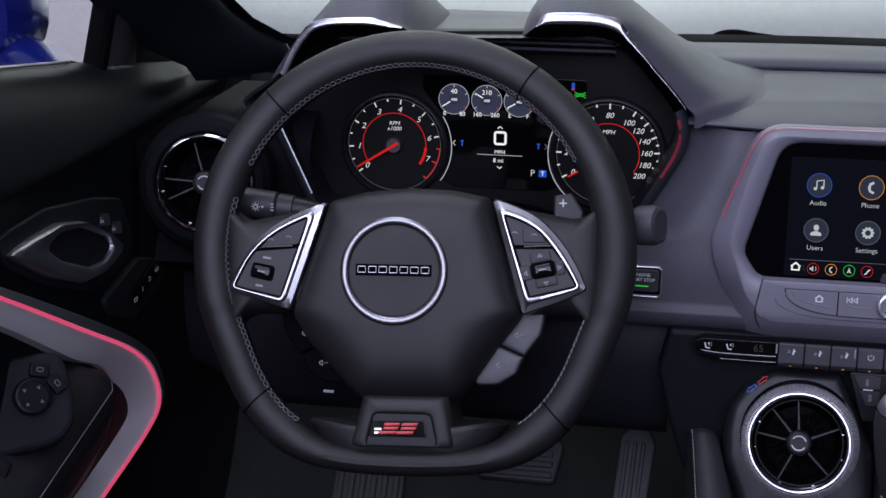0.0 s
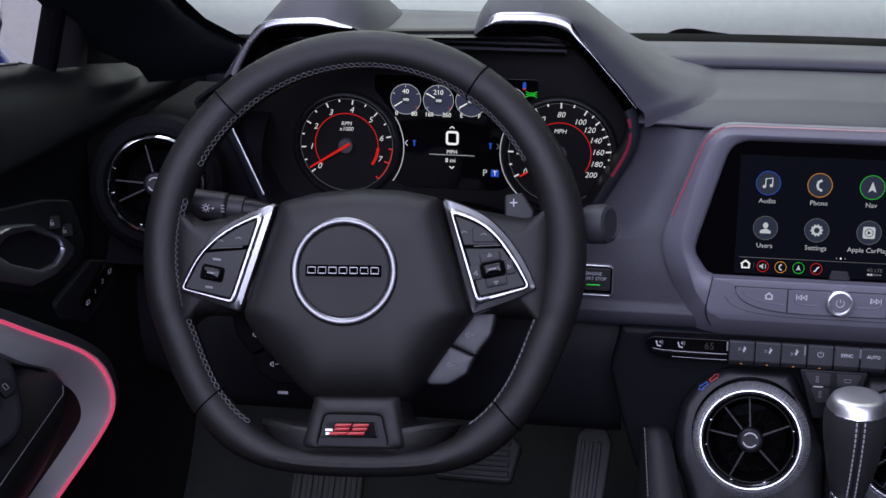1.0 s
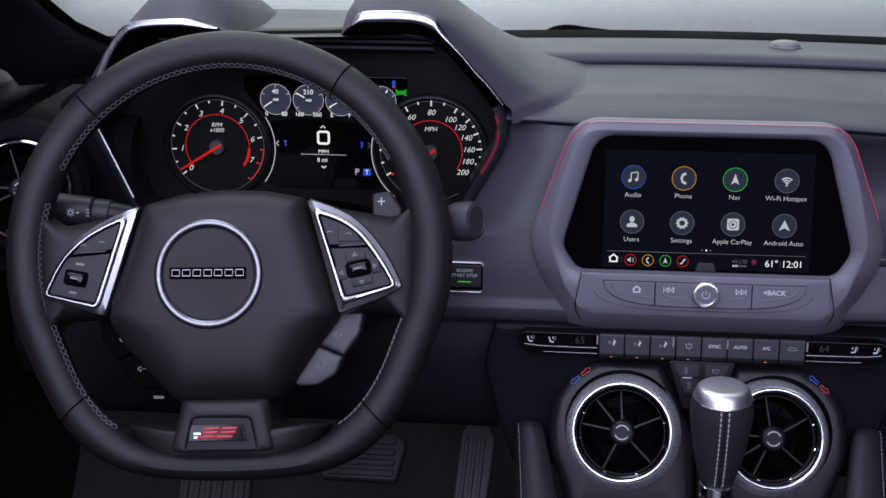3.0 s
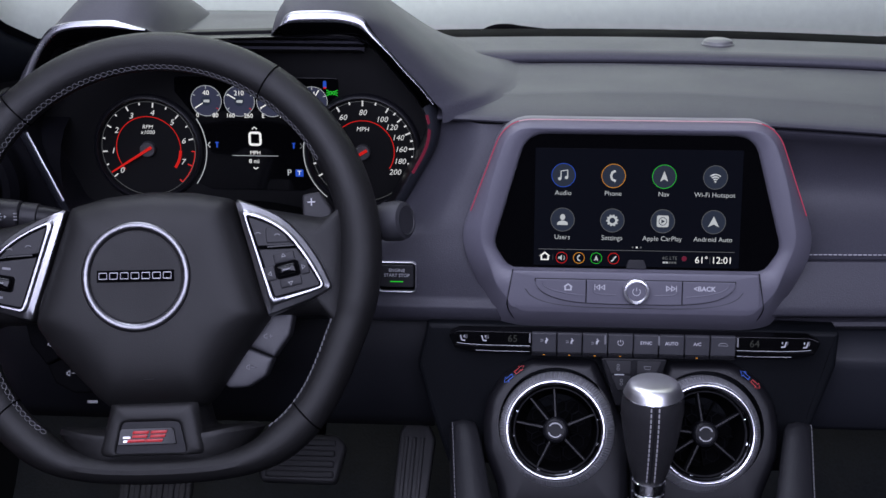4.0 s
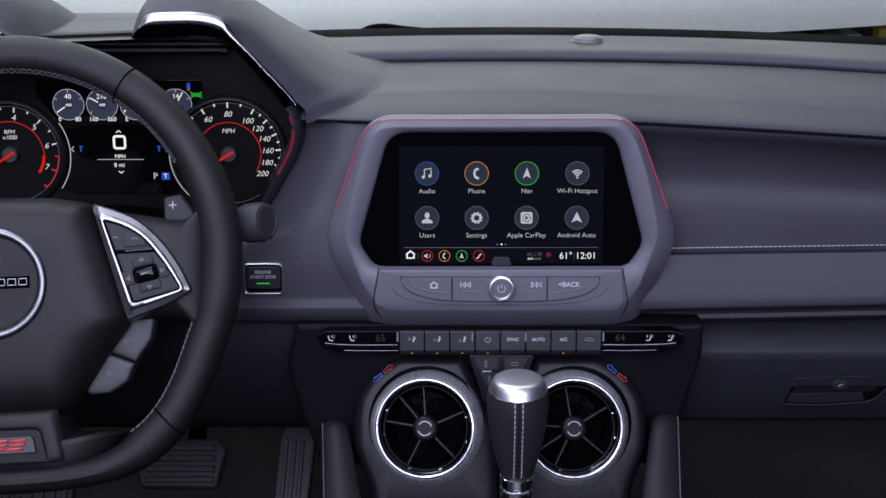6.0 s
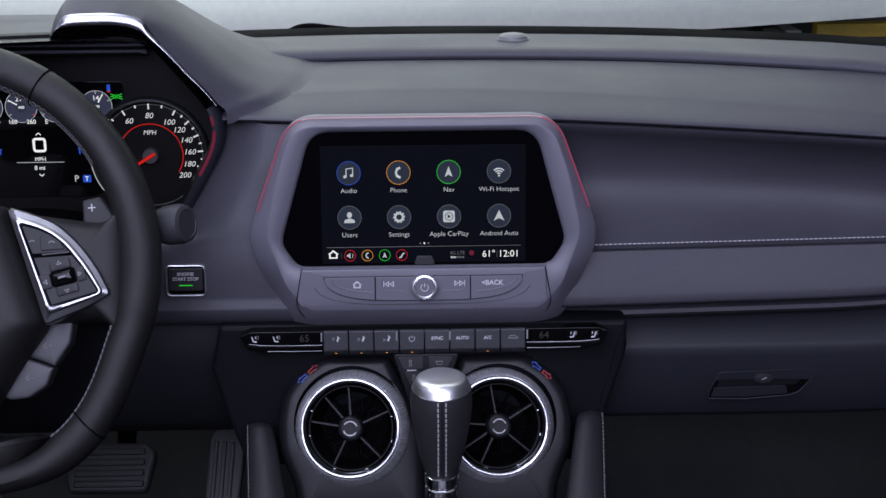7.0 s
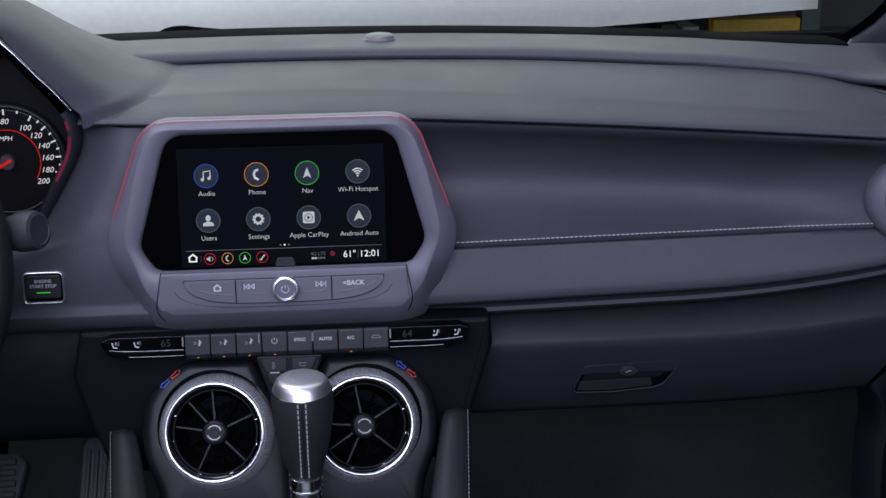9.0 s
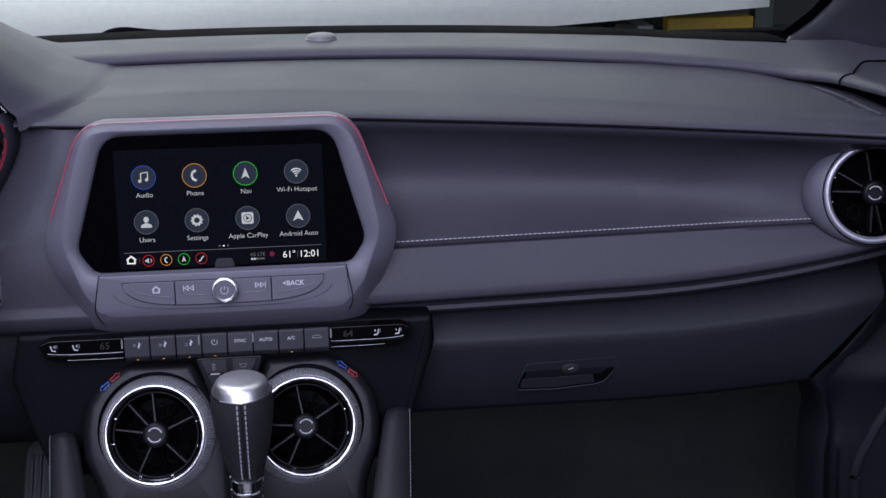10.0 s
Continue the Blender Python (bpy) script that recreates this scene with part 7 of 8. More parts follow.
def driver_door():
    d = thing("door_1", "black driver's door panel with a pink light line", "door", -0.70, -0.1, 0.25, kind="structure")
    # panel skin: sill, upper roll, recess, lower part
    rows = []
    for y in span(-0.75, 0.36, 40):
        zl = 0.7197
        zs = 0.7927 - 0.1255 * max(-0.3, y)
        rows.append([(-0.76, y, zs - 0.012), (-0.728, y, zs - 0.003), (-0.716, y, zs - 0.004), (-0.704, y, zs - 0.010), (-0.694, y, zs - 0.022), (-0.687, y, (zs + zl) / 2), (-0.682, y, zl + 0.010), (-0.680, y, zl + 0.003), (-0.6805, y, zl), (-0.684, y, zl - 0.006), (-0.690, y, zl - 0.016), (-0.695, y, zl - 0.035), (-0.697, y, 0.63), (-0.694, y, 0.55), (-0.694, y, 0.40), (-0.70, y, 0.28), (-0.72, y, 0.18)])
    part("panel", grid(rows), DOOR_SKIN, d, "black vinyl door panel", angle=60)
    part("sill_strip", tube([(-0.722, y, 0.7927 - 0.1255 * max(-0.3, y) - 0.0012) for y in span(-0.6, 0.032, 14)], 0.0017, n=6), SATIN, d, "thin metal window strip")
    # handle bezel
    o = rpoly([(-0.176, 0.6720), (-0.130, 0.6735), (-0.0850, 0.6725), (-0.0355, 0.6605), (0.0223, 0.6315), (0.0455, 0.6155), (0.0405, 0.6090), (0.0018, 0.6025), (-0.044, 0.6060), (-0.110, 0.6330), (-0.164, 0.6640)], [0.003, 0.03, 0.02, 0.02, 0.03, 0.004, 0.006, 0.02, 0.02, 0.05, 0.004], 6)
    hole = rpoly([(-0.108, 0.6570), (-0.080, 0.6625), (-0.036, 0.6550), (0.0168, 0.6310), (0.0300, 0.6185), (0.0085, 0.6110), (-0.0225, 0.6140), (-0.0776, 0.6370)], [0.006, 0.02, 0.03, 0.02, 0.004, 0.012, 0.03, 0.03], 6)
    c = (-0.035, 0.636)
    a, b = polar(o, c, 128), polar(hole, c, 128)
    rows = [[(p.x + (q.x - p.x) * f, p.y + (q.y - p.y) * f, w) for p, q in zip(a, b)] for f, w in ((0.0, -0.008), (0.0, 0.0010), (0.08, 0.0040), (0.20, 0.0054), (0.55, 0.0040), (0.86, 0.0026), (0.95, 0.0014), (1.0, -0.0020), (1.0, -0.016))]
    part("handle_bezel", grid(rows, loop_u=True, m=DOOR), HANDLE, d, "dark satin chrome handle surround", angle=50)
    part("handle_well", slab(b, -0.02, -0.010, 0.0005, DOOR), MATT, d, "black handle well")
    pl = rpoly([(-0.190, 0.6880), (-0.100, 0.6890), (0.002, 0.6720), (0.0594, 0.6565), (0.0885, 0.6087), (0.0673, 0.5905), (-0.0212, 0.5895), (-0.0945, 0.6180), (-0.168, 0.6570)], 0.012, 5)
    pp = polar(pl, c, 96)
    part("handle_plate", slab(pp, -0.012, -0.0020, 0.0025, DOOR, 5), KNEE, d, "black plate behind the handle")

    def turned(y, z, w=0.0, spin=0.0):
        """A place on the door whose face looks back at the driver."""
        n = Vector((0.6, -0.75, 0.28)).normalized()
        h = Vector((0.78, 0.62, 0.0)).normalized()
        u = n.cross(h)
        return Matrix(((h.x, u.x, n.x, -0.69), (h.y, u.y, n.y, y), (h.z, u.z, n.z, z), (0, 0, 0, 1))) @ pose(0, 0, w, 0, 0, spin)

    for x, y in ((0.0085, 0.6490), (0.034, 0.6345)):
        k = part("lock_button", slab(rpoly([(-0.008, -0.006), (0.008, -0.006), (0.008, 0.006), (-0.008, 0.006)], 0.002, 3), -0.008, -0.001, 0.0008, turned(x, y)), PLASTIC, d, "black lock button")
        part("lock_mark", block(-0.0018, 0.0018, -0.0026, 0.0004, -0.0012, -0.0006, 0.0001, turned(x, y)), PRINT_DIM, k, smooth=False)
        part("lock_mark", tube([(-0.0012, 0.0004, 0), (-0.0010, 0.0022, 0), (0.0010, 0.0024, 0)], 0.0004, n=4, m=at(turned(x, y), 0, 0, -0.0008)), PRINT_DIM, k)
    # seat memory switches
    part("memory_plate", slab(rpoly([(0.0026, 0.5737), (0.0906, 0.5885), (0.1516, 0.5695), (0.1551, 0.5444), (0.0704, 0.5310), (0.0165, 0.5540)], 0.006, 4), -0.02, 0.0, 0.0020, DOOR), KNEE, d, "black switch plate")
    ms = part("memory_switch", slab(rpoly([(0.0505, 0.5580), (0.1137, 0.5755), (0.1439, 0.5604), (0.0726, 0.5455)], 0.004, 4), 0.0, 0.0035, 0.0012, DOOR), PIANO, d, "black memory switch strip")
    for i, t_ in enumerate(("", "1", "2", "")):
        mm = at(DOOR, 0.0672 + 0.0192 * i, 0.5535 + 0.0043 * i, 0.0037)
        if t_:
            lettering(t_, 0.0080, PRINT, ms, mm @ Matrix.Diagonal((1.9, 0.8, 1, 1)), "numeral")
        else:
            part("switch_mark", hoop(*[rpoly([(-k * 0.0040, -k * 0.0022), (k * 0.0040, -k * 0.0022), (k * 0.0040, k * 0.0022), (-k * 0.0040, k * 0.0022)], 0.0005, 2) for k in (1.0, 0.6)], 0, 0.0003, mm), PRINT, ms, smooth=False)
    # aluminium trim with the light line; outer and inner edges, forward and back down again
    outer = on_line([(-0.36, 0.735), (-0.2085, 0.660), (-0.0635, 0.585), (0.060, 0.516), (0.112, 0.474), (0.1245, 0.434), (0.085, 0.414), (-0.042, 0.398), (-0.2, 0.380), (-0.36, 0.362)], 8)
    inner = on_line([(-0.36, 0.706), (-0.214, 0.628), (-0.09, 0.553), (-0.02, 0.517), (0.022, 0.480), (0.040, 0.446), (0.008, 0.434), (-0.085, 0.420), (-0.22, 0.404), (-0.36, 0.388)], 8)
    rows = []
    for f, w, lean in ((0.0, -0.004, 0), (0.03, 0.006, 0), (0.10, 0.009, 0), (0.30, 0.012, 0), (0.36, 0.0105, 0), (0.65, 0.009, 0.005), (0.97, 0.003, 0.010), (1.0, -0.008, 0.010)):
        rows.append([(p.x + (q.x - p.x) * f, p.y + (q.y - p.y) * f, w - lean * (smooth(20, 36, i) - 0.5 * smooth(28, 12, i))) for i, (p, q) in enumerate(zip(outer, inner))])
    part("trim_border", grid(rows[:4], m=DOOR), BORDER, d, "dark grey outer border", angle=50)
    part("trim", grid(rows[3:], m=DOOR), ALU, d, "satin aluminium trim", angle=50)
    pink = [(p.x + (q.x - p.x) * 0.37, p.y + (q.y - p.y) * 0.34, 0.0117) for p, q in zip(outer, inner)]
    part("light_line", tube(pink, 0.0017, n=6, m=DOOR), PINK_GLOW, d, "pink ambient light line")
    # armrest
    rows, path = [], []
    for f in span(0, 1, 30):
        x = -0.030 - 0.33 * f
        zs_ = 0.527 + 0.19 * x
        lim = 0.553 - 0.535 * (x + 0.09) - 0.003
        k = smooth(-0.02, 0.10, f)
        rows.append([(x, min(lim, zs_ + 0.060), -0.02), (x, min(lim, zs_ + 0.030), -0.006 + 0.012 * k), (x, min(lim, zs_ + 0.014), 0.002 + 0.020 * k), (x, min(lim, zs_ + 0.004), 0.004 + 0.0255 * k), (x, zs_, 0.0042 + 0.0262 * k), (x, zs_ - 0.004, 0.0045 + 0.0268 * k),
                     (x, zs_ - 0.020, 0.005 + 0.026 * k), (x, zs_ - 0.045, 0.003 + 0.020 * k), (x, zs_ - 0.080, -0.002 + 0.006 * k), (x, zs_ - 0.095, -0.01)])
        if f > 0.03:
            path.append(DOOR @ Vector((x, zs_, 0.0046 + 0.0264 * k)))
    part("armrest", grid(rows, m=DOOR), LEATHER_SOFT, d, "black leather armrest", angle=60)
    part("stitching", stitches(path, 0.0042, 0.0030, 0.0006), THREAD_GREY, d, "grey stitching", kind="stuff")
    # mirror and window switches
    q = Matrix.Translation((-0.676, -0.180, 0.5565)) @ look((0, 0, 0), (-0.62, 0.62, -0.48))
    part("switch_shelf", slab(rpoly([(-0.08, -0.042), (0.034, -0.042), (0.036, 0.034), (-0.08, 0.034)], [0.014, 0.036, 0.02, 0.014], 6), -0.03, -0.003, 0.006, q), KNEE, d)
    dial = part("mirror_switch", lathe([(0.0150, -0.004), (0.0150, 0.003), (0.0140, 0.0042), (0.0124, 0.0046), (0.0120, 0.0036), (0.0, 0.0036)], 40, q), PLASTIC, d, "round mirror switch")
    for a_ in (45, 135, 225, 315):
        tri = [Vector((0.0016, 0)), Vector((-0.001, 0.0015)), Vector((-0.001, -0.0015))]
        part("arrow_mark", hoop(tri, [p * 0.5 for p in tri], 0.0036, 0.0040, at(q, 0.0083 * math.cos(radians(a_)), 0.0083 * math.sin(radians(a_)), 0, a_)), PRINT_DIM, dial, smooth=False)
    for x, y, tn in ((0.0105, 0.0195, -20), (0.0215, 0.0060, -65)):
        k = part("mirror_button", slab(rpoly([(-0.0075, -0.0055), (0.0075, -0.0055), (0.0075, 0.0055), (-0.0075, 0.0055)], 0.0015, 3), -0.004, 0.0022, 0.0008, at(q, x, y, 0, tn)), PLASTIC, d, "small mirror button")
        o3 = rpoly([(-0.0026, -0.0016), (0.0026, -0.0016), (0.0026, 0.0020), (-0.0026, 0.0020)], 0.0008, 2)
        part("mirror_mark", hoop(o3, inset(o3, 0.0005), 0.0022, 0.0026, at(q, x, y, 0, tn)), PRINT_DIM, k, smooth=False)
    part("window_switch", slab(rpoly([(-0.02, -0.014), (0.012, -0.014), (0.012, 0.014), (-0.02, 0.014)], 0.003, 3), -0.004, 0.006, 0.002, at(q, -0.046, -0.052, 0, -35)), PLASTIC, d, "window switch")
    # window frame and mirror corner trim
    part("window_post", tube([(-0.716, 0.070, 0.770), (-0.716, 0.192, 0.97)], 0.0115, n=12, flat=0.9), MATT, d, "black window post")
    part("corner_trim", grid([[(-0.712, 0.068, 0.776), (-0.712, 0.168, 0.95)], [(-0.707, 0.085, 0.775), (-0.707, 0.180, 0.95)], [(-0.703, 0.110, 0.772), (-0.703, 0.200, 0.95)], [(-0.706, 0.145, 0.766), (-0.706, 0.22, 0.95)], [(-0.715, 0.17, 0.76), (-0.715, 0.24, 0.95)]]), PLASTIC_SOFT, d, "dark grey mirror corner trim")
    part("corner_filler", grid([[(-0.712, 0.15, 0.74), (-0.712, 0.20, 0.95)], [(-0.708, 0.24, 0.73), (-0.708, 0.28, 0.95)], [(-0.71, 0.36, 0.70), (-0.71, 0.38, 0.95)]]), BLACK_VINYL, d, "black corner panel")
    return d


driver_door()


def side_mirror():
    m = thing("side_mirror", "glossy blue door mirror seen through the side window", "mirror", -0.95, 0.3, 0.74)
    rows = []
    for f in span(0, 1, 12):
        s = math.sin(math.pi * (0.24 + 0.68 * f)) ** 0.4
        row = []
        for j in range(24):
            a = 2 * math.pi * j / 24
            cx_, cz = math.cos(a), math.sin(a)
            k = (abs(cx_) ** 3 + abs(cz) ** 3) ** (-1 / 3)
            row.append((-1.020 + 0.108 * cx_ * k * s, 0.33 + 0.14 * f, 0.785 + 0.066 * cz * k * s - 0.006 * f))
        rows.append(row)
    rows.insert(0, [(-1.020 + (p[0] + 1.020) * 0.5, 0.330, 0.785 + (p[2] - 0.785) * 0.5) for p in rows[0]])
    part("shell", grid(rows, loop_u=True), BLUE_PAINT, m, "blue painted shell", angle=60)
    part("glass_frame", block(-0.115, 0.035, -0.055, 0.055, -0.004, 0.002, 0.01, pose(-1.012, 0.328, 0.790, 90, 0, 0)), PLASTIC, m)
    part("mirror_glass", block(-0.108, 0.029, -0.049, 0.048, 0.002, 0.004, 0.008, pose(-1.012, 0.328, 0.790, 90, 0, 0)), CHROME, m)
    part("arm", tube(curve_points([(-0.955, 0.38, 0.730), (-0.89, 0.33, 0.730), (-0.83, 0.25, 0.731), (-0.78, 0.17, 0.736), (-0.745, 0.10, 0.748)], 6), lambda f: 0.034 - 0.018 * f, n=16, flat=0.85), BLUE_PAINT, m)
    part("plinth", tube(curve_points([(-1.02, 0.36, 0.690), (-0.92, 0.33, 0.690), (-0.83, 0.24, 0.695), (-0.77, 0.12, 0.705)], 6), 0.036, n=16), BLUE_PAINT, m, "blue painted mirror foot")
    part("foot", tube([(-0.775, 0.15, 0.75), (-0.738, 0.085, 0.758)], 0.018, n=12), MATT, m)


side_mirror()


# ---- pillars, screen, shell ----
def pillars():
    # the driver's pillar takes a darker vinyl: its shade is put into the colour
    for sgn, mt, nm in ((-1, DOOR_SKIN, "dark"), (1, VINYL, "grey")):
        p = thing("windscreen_pillar", nm + " vinyl trimmed windscreen pillar", "pillar", sgn * 0.62, 0.2, 0.76, group="windscreen pillars")
        rows = []
        for f in span(-0.05, 1, 21):
            y = 0.27 - 0.62 * f
            z = 0.770 + 0.40 * f
            flare = (0.022 if sgn > 0 else 0.034) * (1 - max(0.0, f)) ** 14
            k = 1.0 + 0.9 * (1 - max(0.0, f)) ** 6 if sgn > 0 else 0.74
            xi = (0.606 if sgn > 0 else 0.642) - flare * (1 if sgn > 0 else 1.5) - 0.02 * f
            rows.append([(sgn * (xi + 0.02), y + 0.04, z + 0.004), (sgn * xi, y + 0.008, z + 0.004), (sgn * (xi - 0.003), y, z), (sgn * (xi + 0.004), y - 0.014, z - 0.004), (sgn * (xi + 0.03 * k), y - 0.045 * k, z - 0.008), (sgn * (xi + 0.075 * k), y - 0.075 * k, z - 0.012), (sgn * (xi + 0.115 * k), y - 0.085 * k, z - 0.014), (sgn * (xi + 0.13 * k), y - 0.04, z)])
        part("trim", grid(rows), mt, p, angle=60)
        rows = []
        for f in span(0, 1, 14):
            y = 0.285 - 0.62 * f
            z = 0.775 + 0.40 * f
            xi = (0.606 if sgn > 0 else 0.642) - (0.022 if sgn > 0 else 0.051) * (1 - f) ** 14 - 0.02 * f
            y, z = y - 0.017, z - 0.010
            rows.append([(sgn * (xi - 0.010), y + 0.012, z + 0.010), (sgn * (xi + 0.01), y + 0.004, z + 0.004)])
        part("black_border", grid(rows), MATT, p, "black printed glass border")
    hd = thing("windscreen_header", "dark windscreen header rail", "header", 0, -0.36, 1.16)
    part("rail", tube([(-0.62, -0.34, 1.165), (-0.3, -0.36, 1.185), (0.3, -0.36, 1.185), (0.62, -0.34, 1.165)], 0.03, n=10, flat=0.7), VINYL_DARK, hd)


pillars()


def shell():
    sh = thing("wall_cabin", "dark lined car body round the cabin", "wall", 0, 0.2, 0.1, kind="structure")
    rows = []
    for x in span(-0.72, 0.72, 24):
        rows.append([tuple(p) for p in curve_points([(x, 0.50, 0.70), (x, 0.485, 0.56), (x, 0.45, 0.42), (x, 0.39, 0.30), (x, 0.30, 0.215), (x, 0.17, 0.17), (x, -0.1, 0.16), (x, -0.6, 0.16), (x, -1.6, 0.16)], 5)])
    part("carpet", grid(rows), CARPET, sh, "black carpet")
    part("bulkhead", block(-0.74, 0.74, 0.50, 0.53, 0.05, 0.745, 0.005), MATT, sh)
    for sgn in (-1, 1):
        part("kick_panel", grid([[(sgn * 0.70, 0.5, 0.72), (sgn * 0.70, 0.5, 0.15)], [(sgn * 0.685, 0.25, 0.72), (sgn * 0.685, 0.25, 0.15)], [(sgn * 0.69, 0.10, 0.72), (sgn * 0.70, 0.10, 0.15)]]), PLASTIC, sh)
        part("outer_panel", block(-1.7, 0.55, 0.10, 0.74, 0, 0.03, 0.01, Matrix(((0, 0, 1, sgn * 0.80 - 0.015), (1, 0, 0, 0), (0, 1, 0, 0), (0, 0, 0, 1)))), BLUE_PAINT, sh, "blue painted body side")
    part("underbody", block(-0.8, 0.8, -1.7, 0.55, 0.08, 0.13, 0.01), MATT, sh)
    part("rear_wall", block(-0.78, 0.78, -1.75, -1.7, 0.10, 1.06, 0.01), MATT, sh)
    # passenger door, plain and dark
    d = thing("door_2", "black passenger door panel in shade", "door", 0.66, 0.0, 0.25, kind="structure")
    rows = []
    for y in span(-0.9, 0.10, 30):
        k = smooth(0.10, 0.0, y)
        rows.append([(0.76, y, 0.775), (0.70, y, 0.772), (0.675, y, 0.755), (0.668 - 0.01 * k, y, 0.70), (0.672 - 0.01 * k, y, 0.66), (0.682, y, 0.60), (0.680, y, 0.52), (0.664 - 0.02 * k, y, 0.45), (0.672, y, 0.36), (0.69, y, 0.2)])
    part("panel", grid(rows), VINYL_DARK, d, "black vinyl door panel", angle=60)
    # front edge of the door: a shaped edge, two sealing lips below, and the panel that runs back from them
    rows = []
    for p in curve_points([(0.606, 0, 0.600), (0.613, 0, 0.577), (0.6185, 0, 0.556), (0.6215, 0, 0.533), (0.593, 0, 0.4935), (0.560, 0, 0.4625), (0.5690, 0, 0.441), (0.5765, 0, 0.410), (0.5745, 0, 0.379), (0.5760, 0, 0.328), (0.580, 0, 0.25), (0.585, 0, 0.15)], 5):
        k = smooth(0.46, 0.42, p.z)
        q = smooth(0.41, 0.36, p.z)
        rows.append([(p.x + dx, 0.105 + dy, p.z) for dx, dy in ((0.0, 0.06), (0.0, 0.014), (0.0025, 0.004), (0.0060, 0.0), (0.0100, 0.003 * k), (0.0125, 0.014 * k), (0.0150, 0.016 * k), (0.0175, 0.008 * q + 0.012 * k * (1 - q)), (0.0205, 0.002 + 0.008 * k * (1 - q)), (0.0260, 0.001 + 0.006 * k), (0.034, -0.001 + 0.003 * k), (0.060, -0.008), (0.110, -0.030))])
    part("door_edge", grid(rows), VINYL_DARK, d, "black moulded door edge with sealing lips", angle=60)
    part("door_gap", tube(curve_points([(0.609, 0.100, 0.577), (0.6145, 0.100, 0.556), (0.6175, 0.100, 0.533), (0.592, 0.100, 0.4965), (0.5600, 0.100, 0.4645)], 6), 0.0022, n=6), MATT, d, "dark gap")
    part("pull_handle", tube(curve_points([(0.640, 0.03, 0.500), (0.6068, 0.03, 0.4531), (0.5933, 0.03, 0.4278), (0.5815, 0.03, 0.3965), (0.5830, 0.03, 0.3655), (0.588, 0.03, 0.30)], 6), 0.0055, n=10), VINYL_DARK, d, "black door pull")


shell()


# ---- pedals ----
def pedals():
    b = thing("brake_pedal", "black ribbed rubber brake pedal", "pedal", -0.32, 0.22, 0.30, group="pedals")
    m = Matrix.Translation((-0.326, 0.215, 0.347)) @ pose(0, 0, 0, 55, 0, 0)
    o = rpoly([(-0.0485, -0.004), (-0.0440, -0.0215), (0.0370, -0.0225), (0.0460, 0.0190), (0.0350, 0.0295), (-0.0290, 0.0295)], [0.012, 0.006, 0.008, 0.010, 0.012, 0.016], 5)
    part("pad", slab(o, -0.016, 0.0, 0.005, m), RUBBER, b)
    for i in range(4):
        y = -0.0140 + 0.0112 * i
        part("rib", block(-0.038 + (0.010 if i == 3 else 0), 0.0345, y - 0.0034, y + 0.0034, -0.002, 0.0042, 0.0018, m), RUBBER, b)
    part("lever", tube([(-0.315, 0.235, 0.35), (-0.315, 0.30, 0.42), (-0.315, 0.33, 0.52)], 0.010, n=8), MATT, b)
    g = thing("accelerator_pedal", "long black ribbed accelerator pedal", "pedal", -0.205, 0.20, 0.25, group="pedals")
    m = Matrix.Translation((-0.2080, 0.200, 0.352)) @ pose(0, 0, 0, 62, 0, 0) @ pose(0, 0, 0, 0, 0, -4)
    o = rpoly([(-0.017, -0.095), (0.017, -0.095), (0.0215, 0.030), (0.014, 0.046), (-0.010, 0.046), (-0.0165, 0.034)], [0.004, 0.004, 0.01, 0.01, 0.008, 0.006], 5)
    part("pad", slab(o, -0.012, 0.0, 0.003, m), RUBBER, g)
    for x in (-0.0085, 0.0, 0.0085):
        part("rib", block(x - 0.0022, x + 0.0022, -0.088, 0.030, -0.001, 0.003, 0.001, m), RUBBER, g)
    r = thing("footrest", "black ribbed rubber footrest on the carpet", "footrest", -0.50, 0.28, 0.2)
    m = Matrix.Translation((-0.505, 0.27, 0.262)) @ pose(0, 0, 0, 50, 0, 0)
    part("pad", slab(rpoly([(-0.042, -0.10), (0.040, -0.10), (0.040, 0.035), (-0.042, 0.035)], 0.008, 4), -0.012, 0.0, 0.003, m), RUBBER, r)
    for i in range(6):
        x = -0.033 + 0.0128 * i
        part("rib", block(x - 0.0035, x + 0.0035, -0.092, 0.03, -0.001, 0.004, 0.0015, m), RUBBER, r)


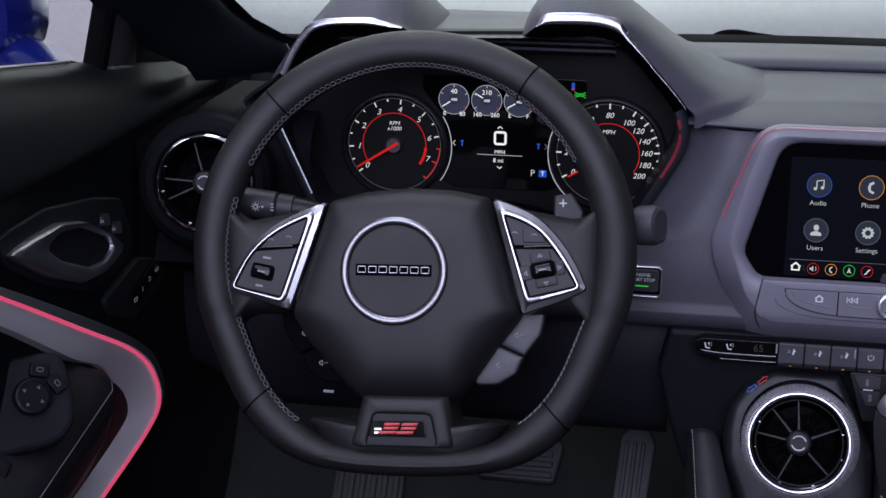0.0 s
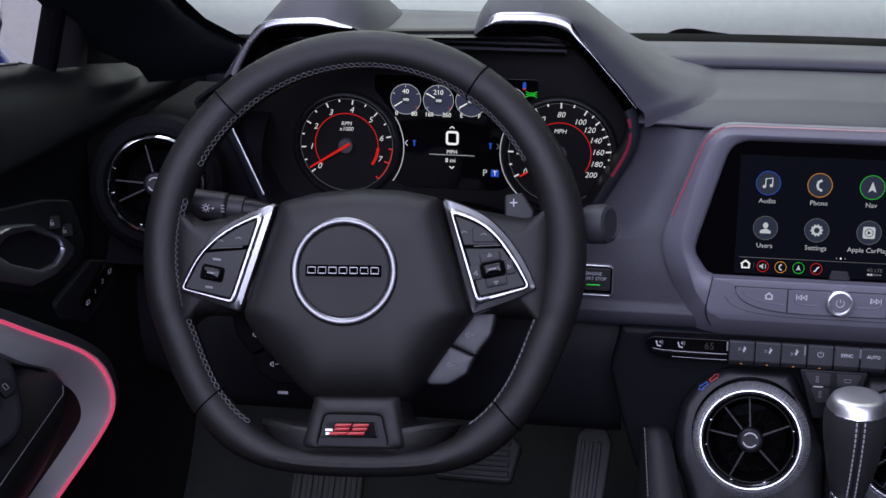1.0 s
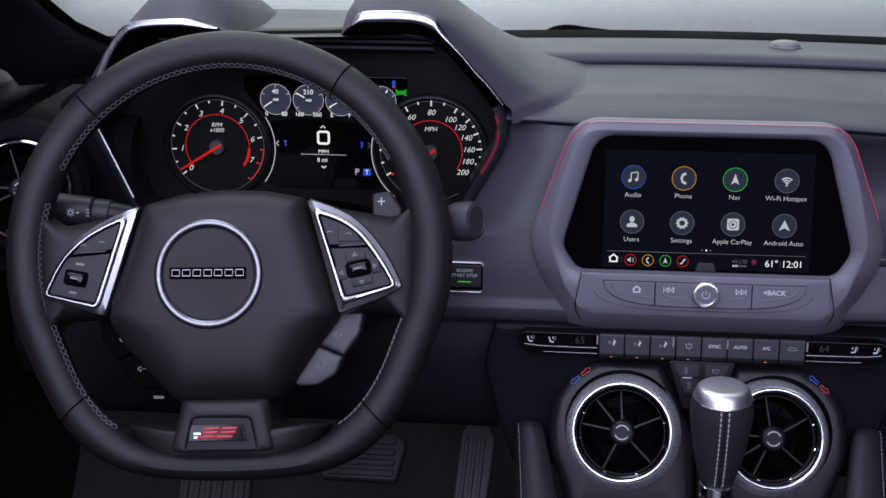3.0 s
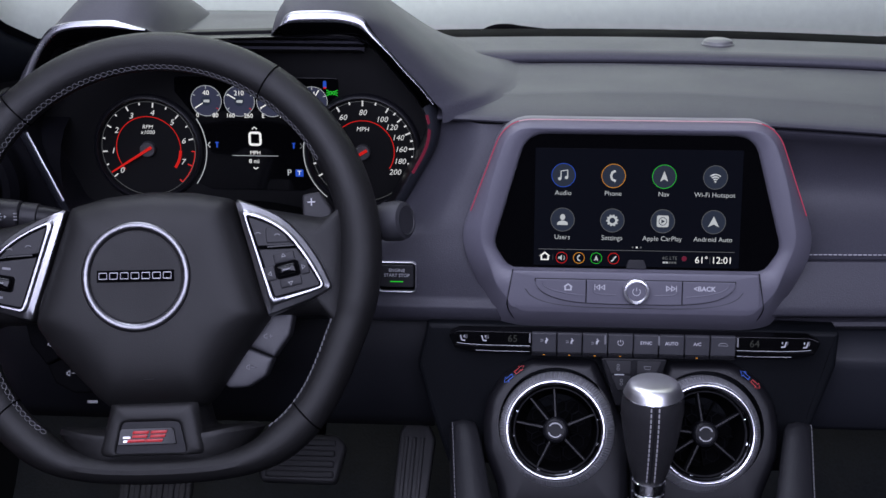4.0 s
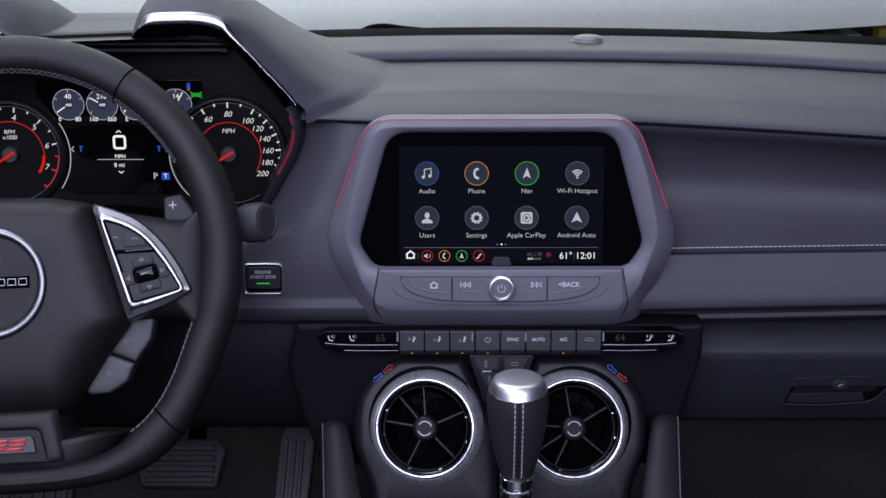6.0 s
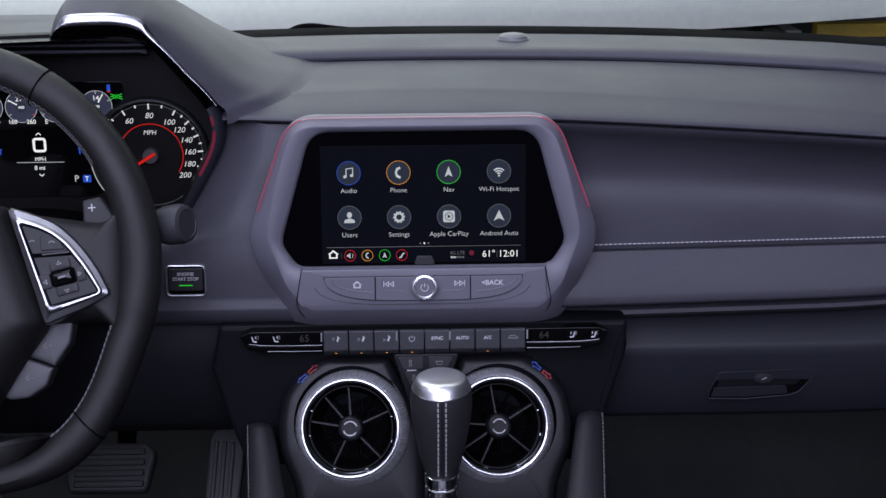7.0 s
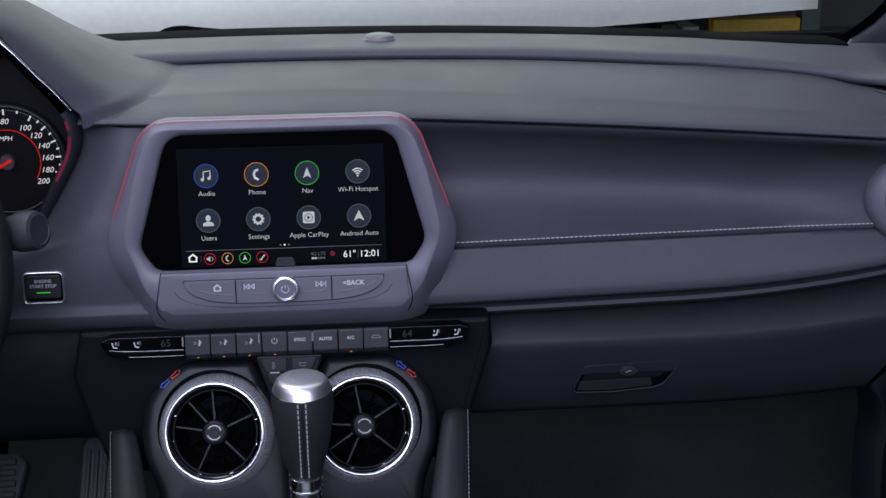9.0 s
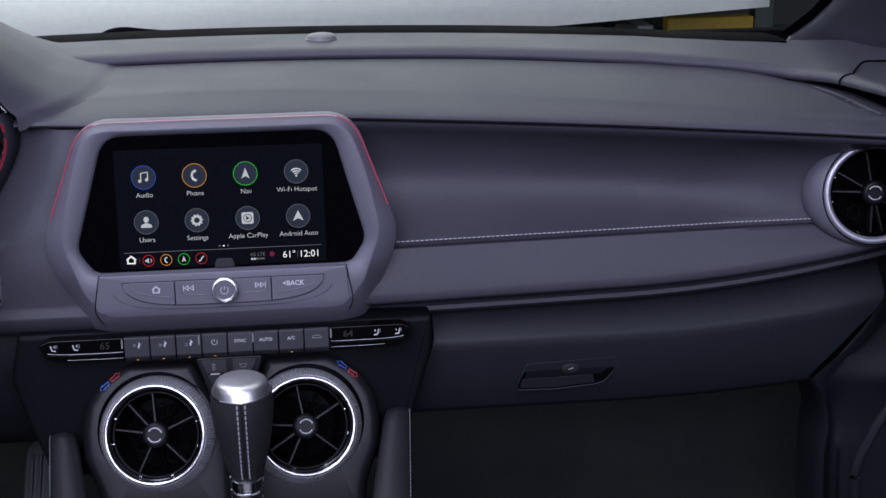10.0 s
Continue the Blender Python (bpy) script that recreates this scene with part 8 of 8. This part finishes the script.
pedals()
solo("warning_label", block(-0.005, 0.005, -0.0014, 0.0014, 0, 0.0006, 0.0002, pose(-0.495, 0.0600, 0.4765, 62, 0, 0)), PRINT, "small white printed label on the knee panel", "label")


# ---- windscreen and wiper ----
def windscreen():
    gl = bpy.data.materials.new("clear_glass")
    gl.use_nodes = True
    nt = gl.node_tree
    nt.nodes.clear()
    out, mx = nt.nodes.new("ShaderNodeOutputMaterial"), nt.nodes.new("ShaderNodeMixShader")
    clear, gloss, fr = nt.nodes.new("ShaderNodeBsdfTransparent"), nt.nodes.new("ShaderNodeBsdfGlossy"), nt.nodes.new("ShaderNodeLayerWeight")
    clear.inputs["Color"].default_value = (0.95, 0.985, 0.97, 1)
    gloss.inputs["Roughness"].default_value = 0.02
    fr.inputs["Blend"].default_value = 0.5
    mu = nt.nodes.new("ShaderNodeMath")
    mu.operation = "POWER"
    mu.inputs[1].default_value = 9.0
    nt.links.new(fr.outputs["Facing"], mu.inputs[0])
    nt.links.new(mu.outputs[0], mx.inputs["Fac"])
    nt.links.new(clear.outputs["BSDF"], mx.inputs[1])
    nt.links.new(gloss.outputs["BSDF"], mx.inputs[2])
    nt.links.new(mx.outputs["Shader"], out.inputs["Surface"])
    rows = []
    for f in span(0, 1, 16):
        rows.append([(x, 0.43 - 0.55 * x * x - 0.74 * f, 0.782 + 0.395 * f + 0.02 * math.sin(math.pi * f) - 0.02 * x * x * f) for x in span(-0.60, 0.60, 24)])
    ob = solo("windscreen", grid(rows), gl, "clear raked windscreen glass", "windscreen", "structure")
    ob.visible_shadow = False
    w = thing("wiper", "black wiper arm resting below the windscreen", "wiper", 0.0, 0.5, 0.77)
    arm = curve_points([(-0.155, 0.505, 0.750), (-0.142, 0.505, 0.7625), (-0.122, 0.506, 0.7665), (-0.09, 0.508, 0.763), (0.0, 0.512, 0.755), (0.30, 0.50, 0.742)], 6)
    part("arm", tube(arm, lambda f: 0.0048 - 0.002 * f, n=8), MATT, w)
    part("blade", tube([(p.x + 0.01, p.y + 0.012, p.z - 0.004) for p in arm[6:]], 0.004, n=8), MATT, w)


windscreen()
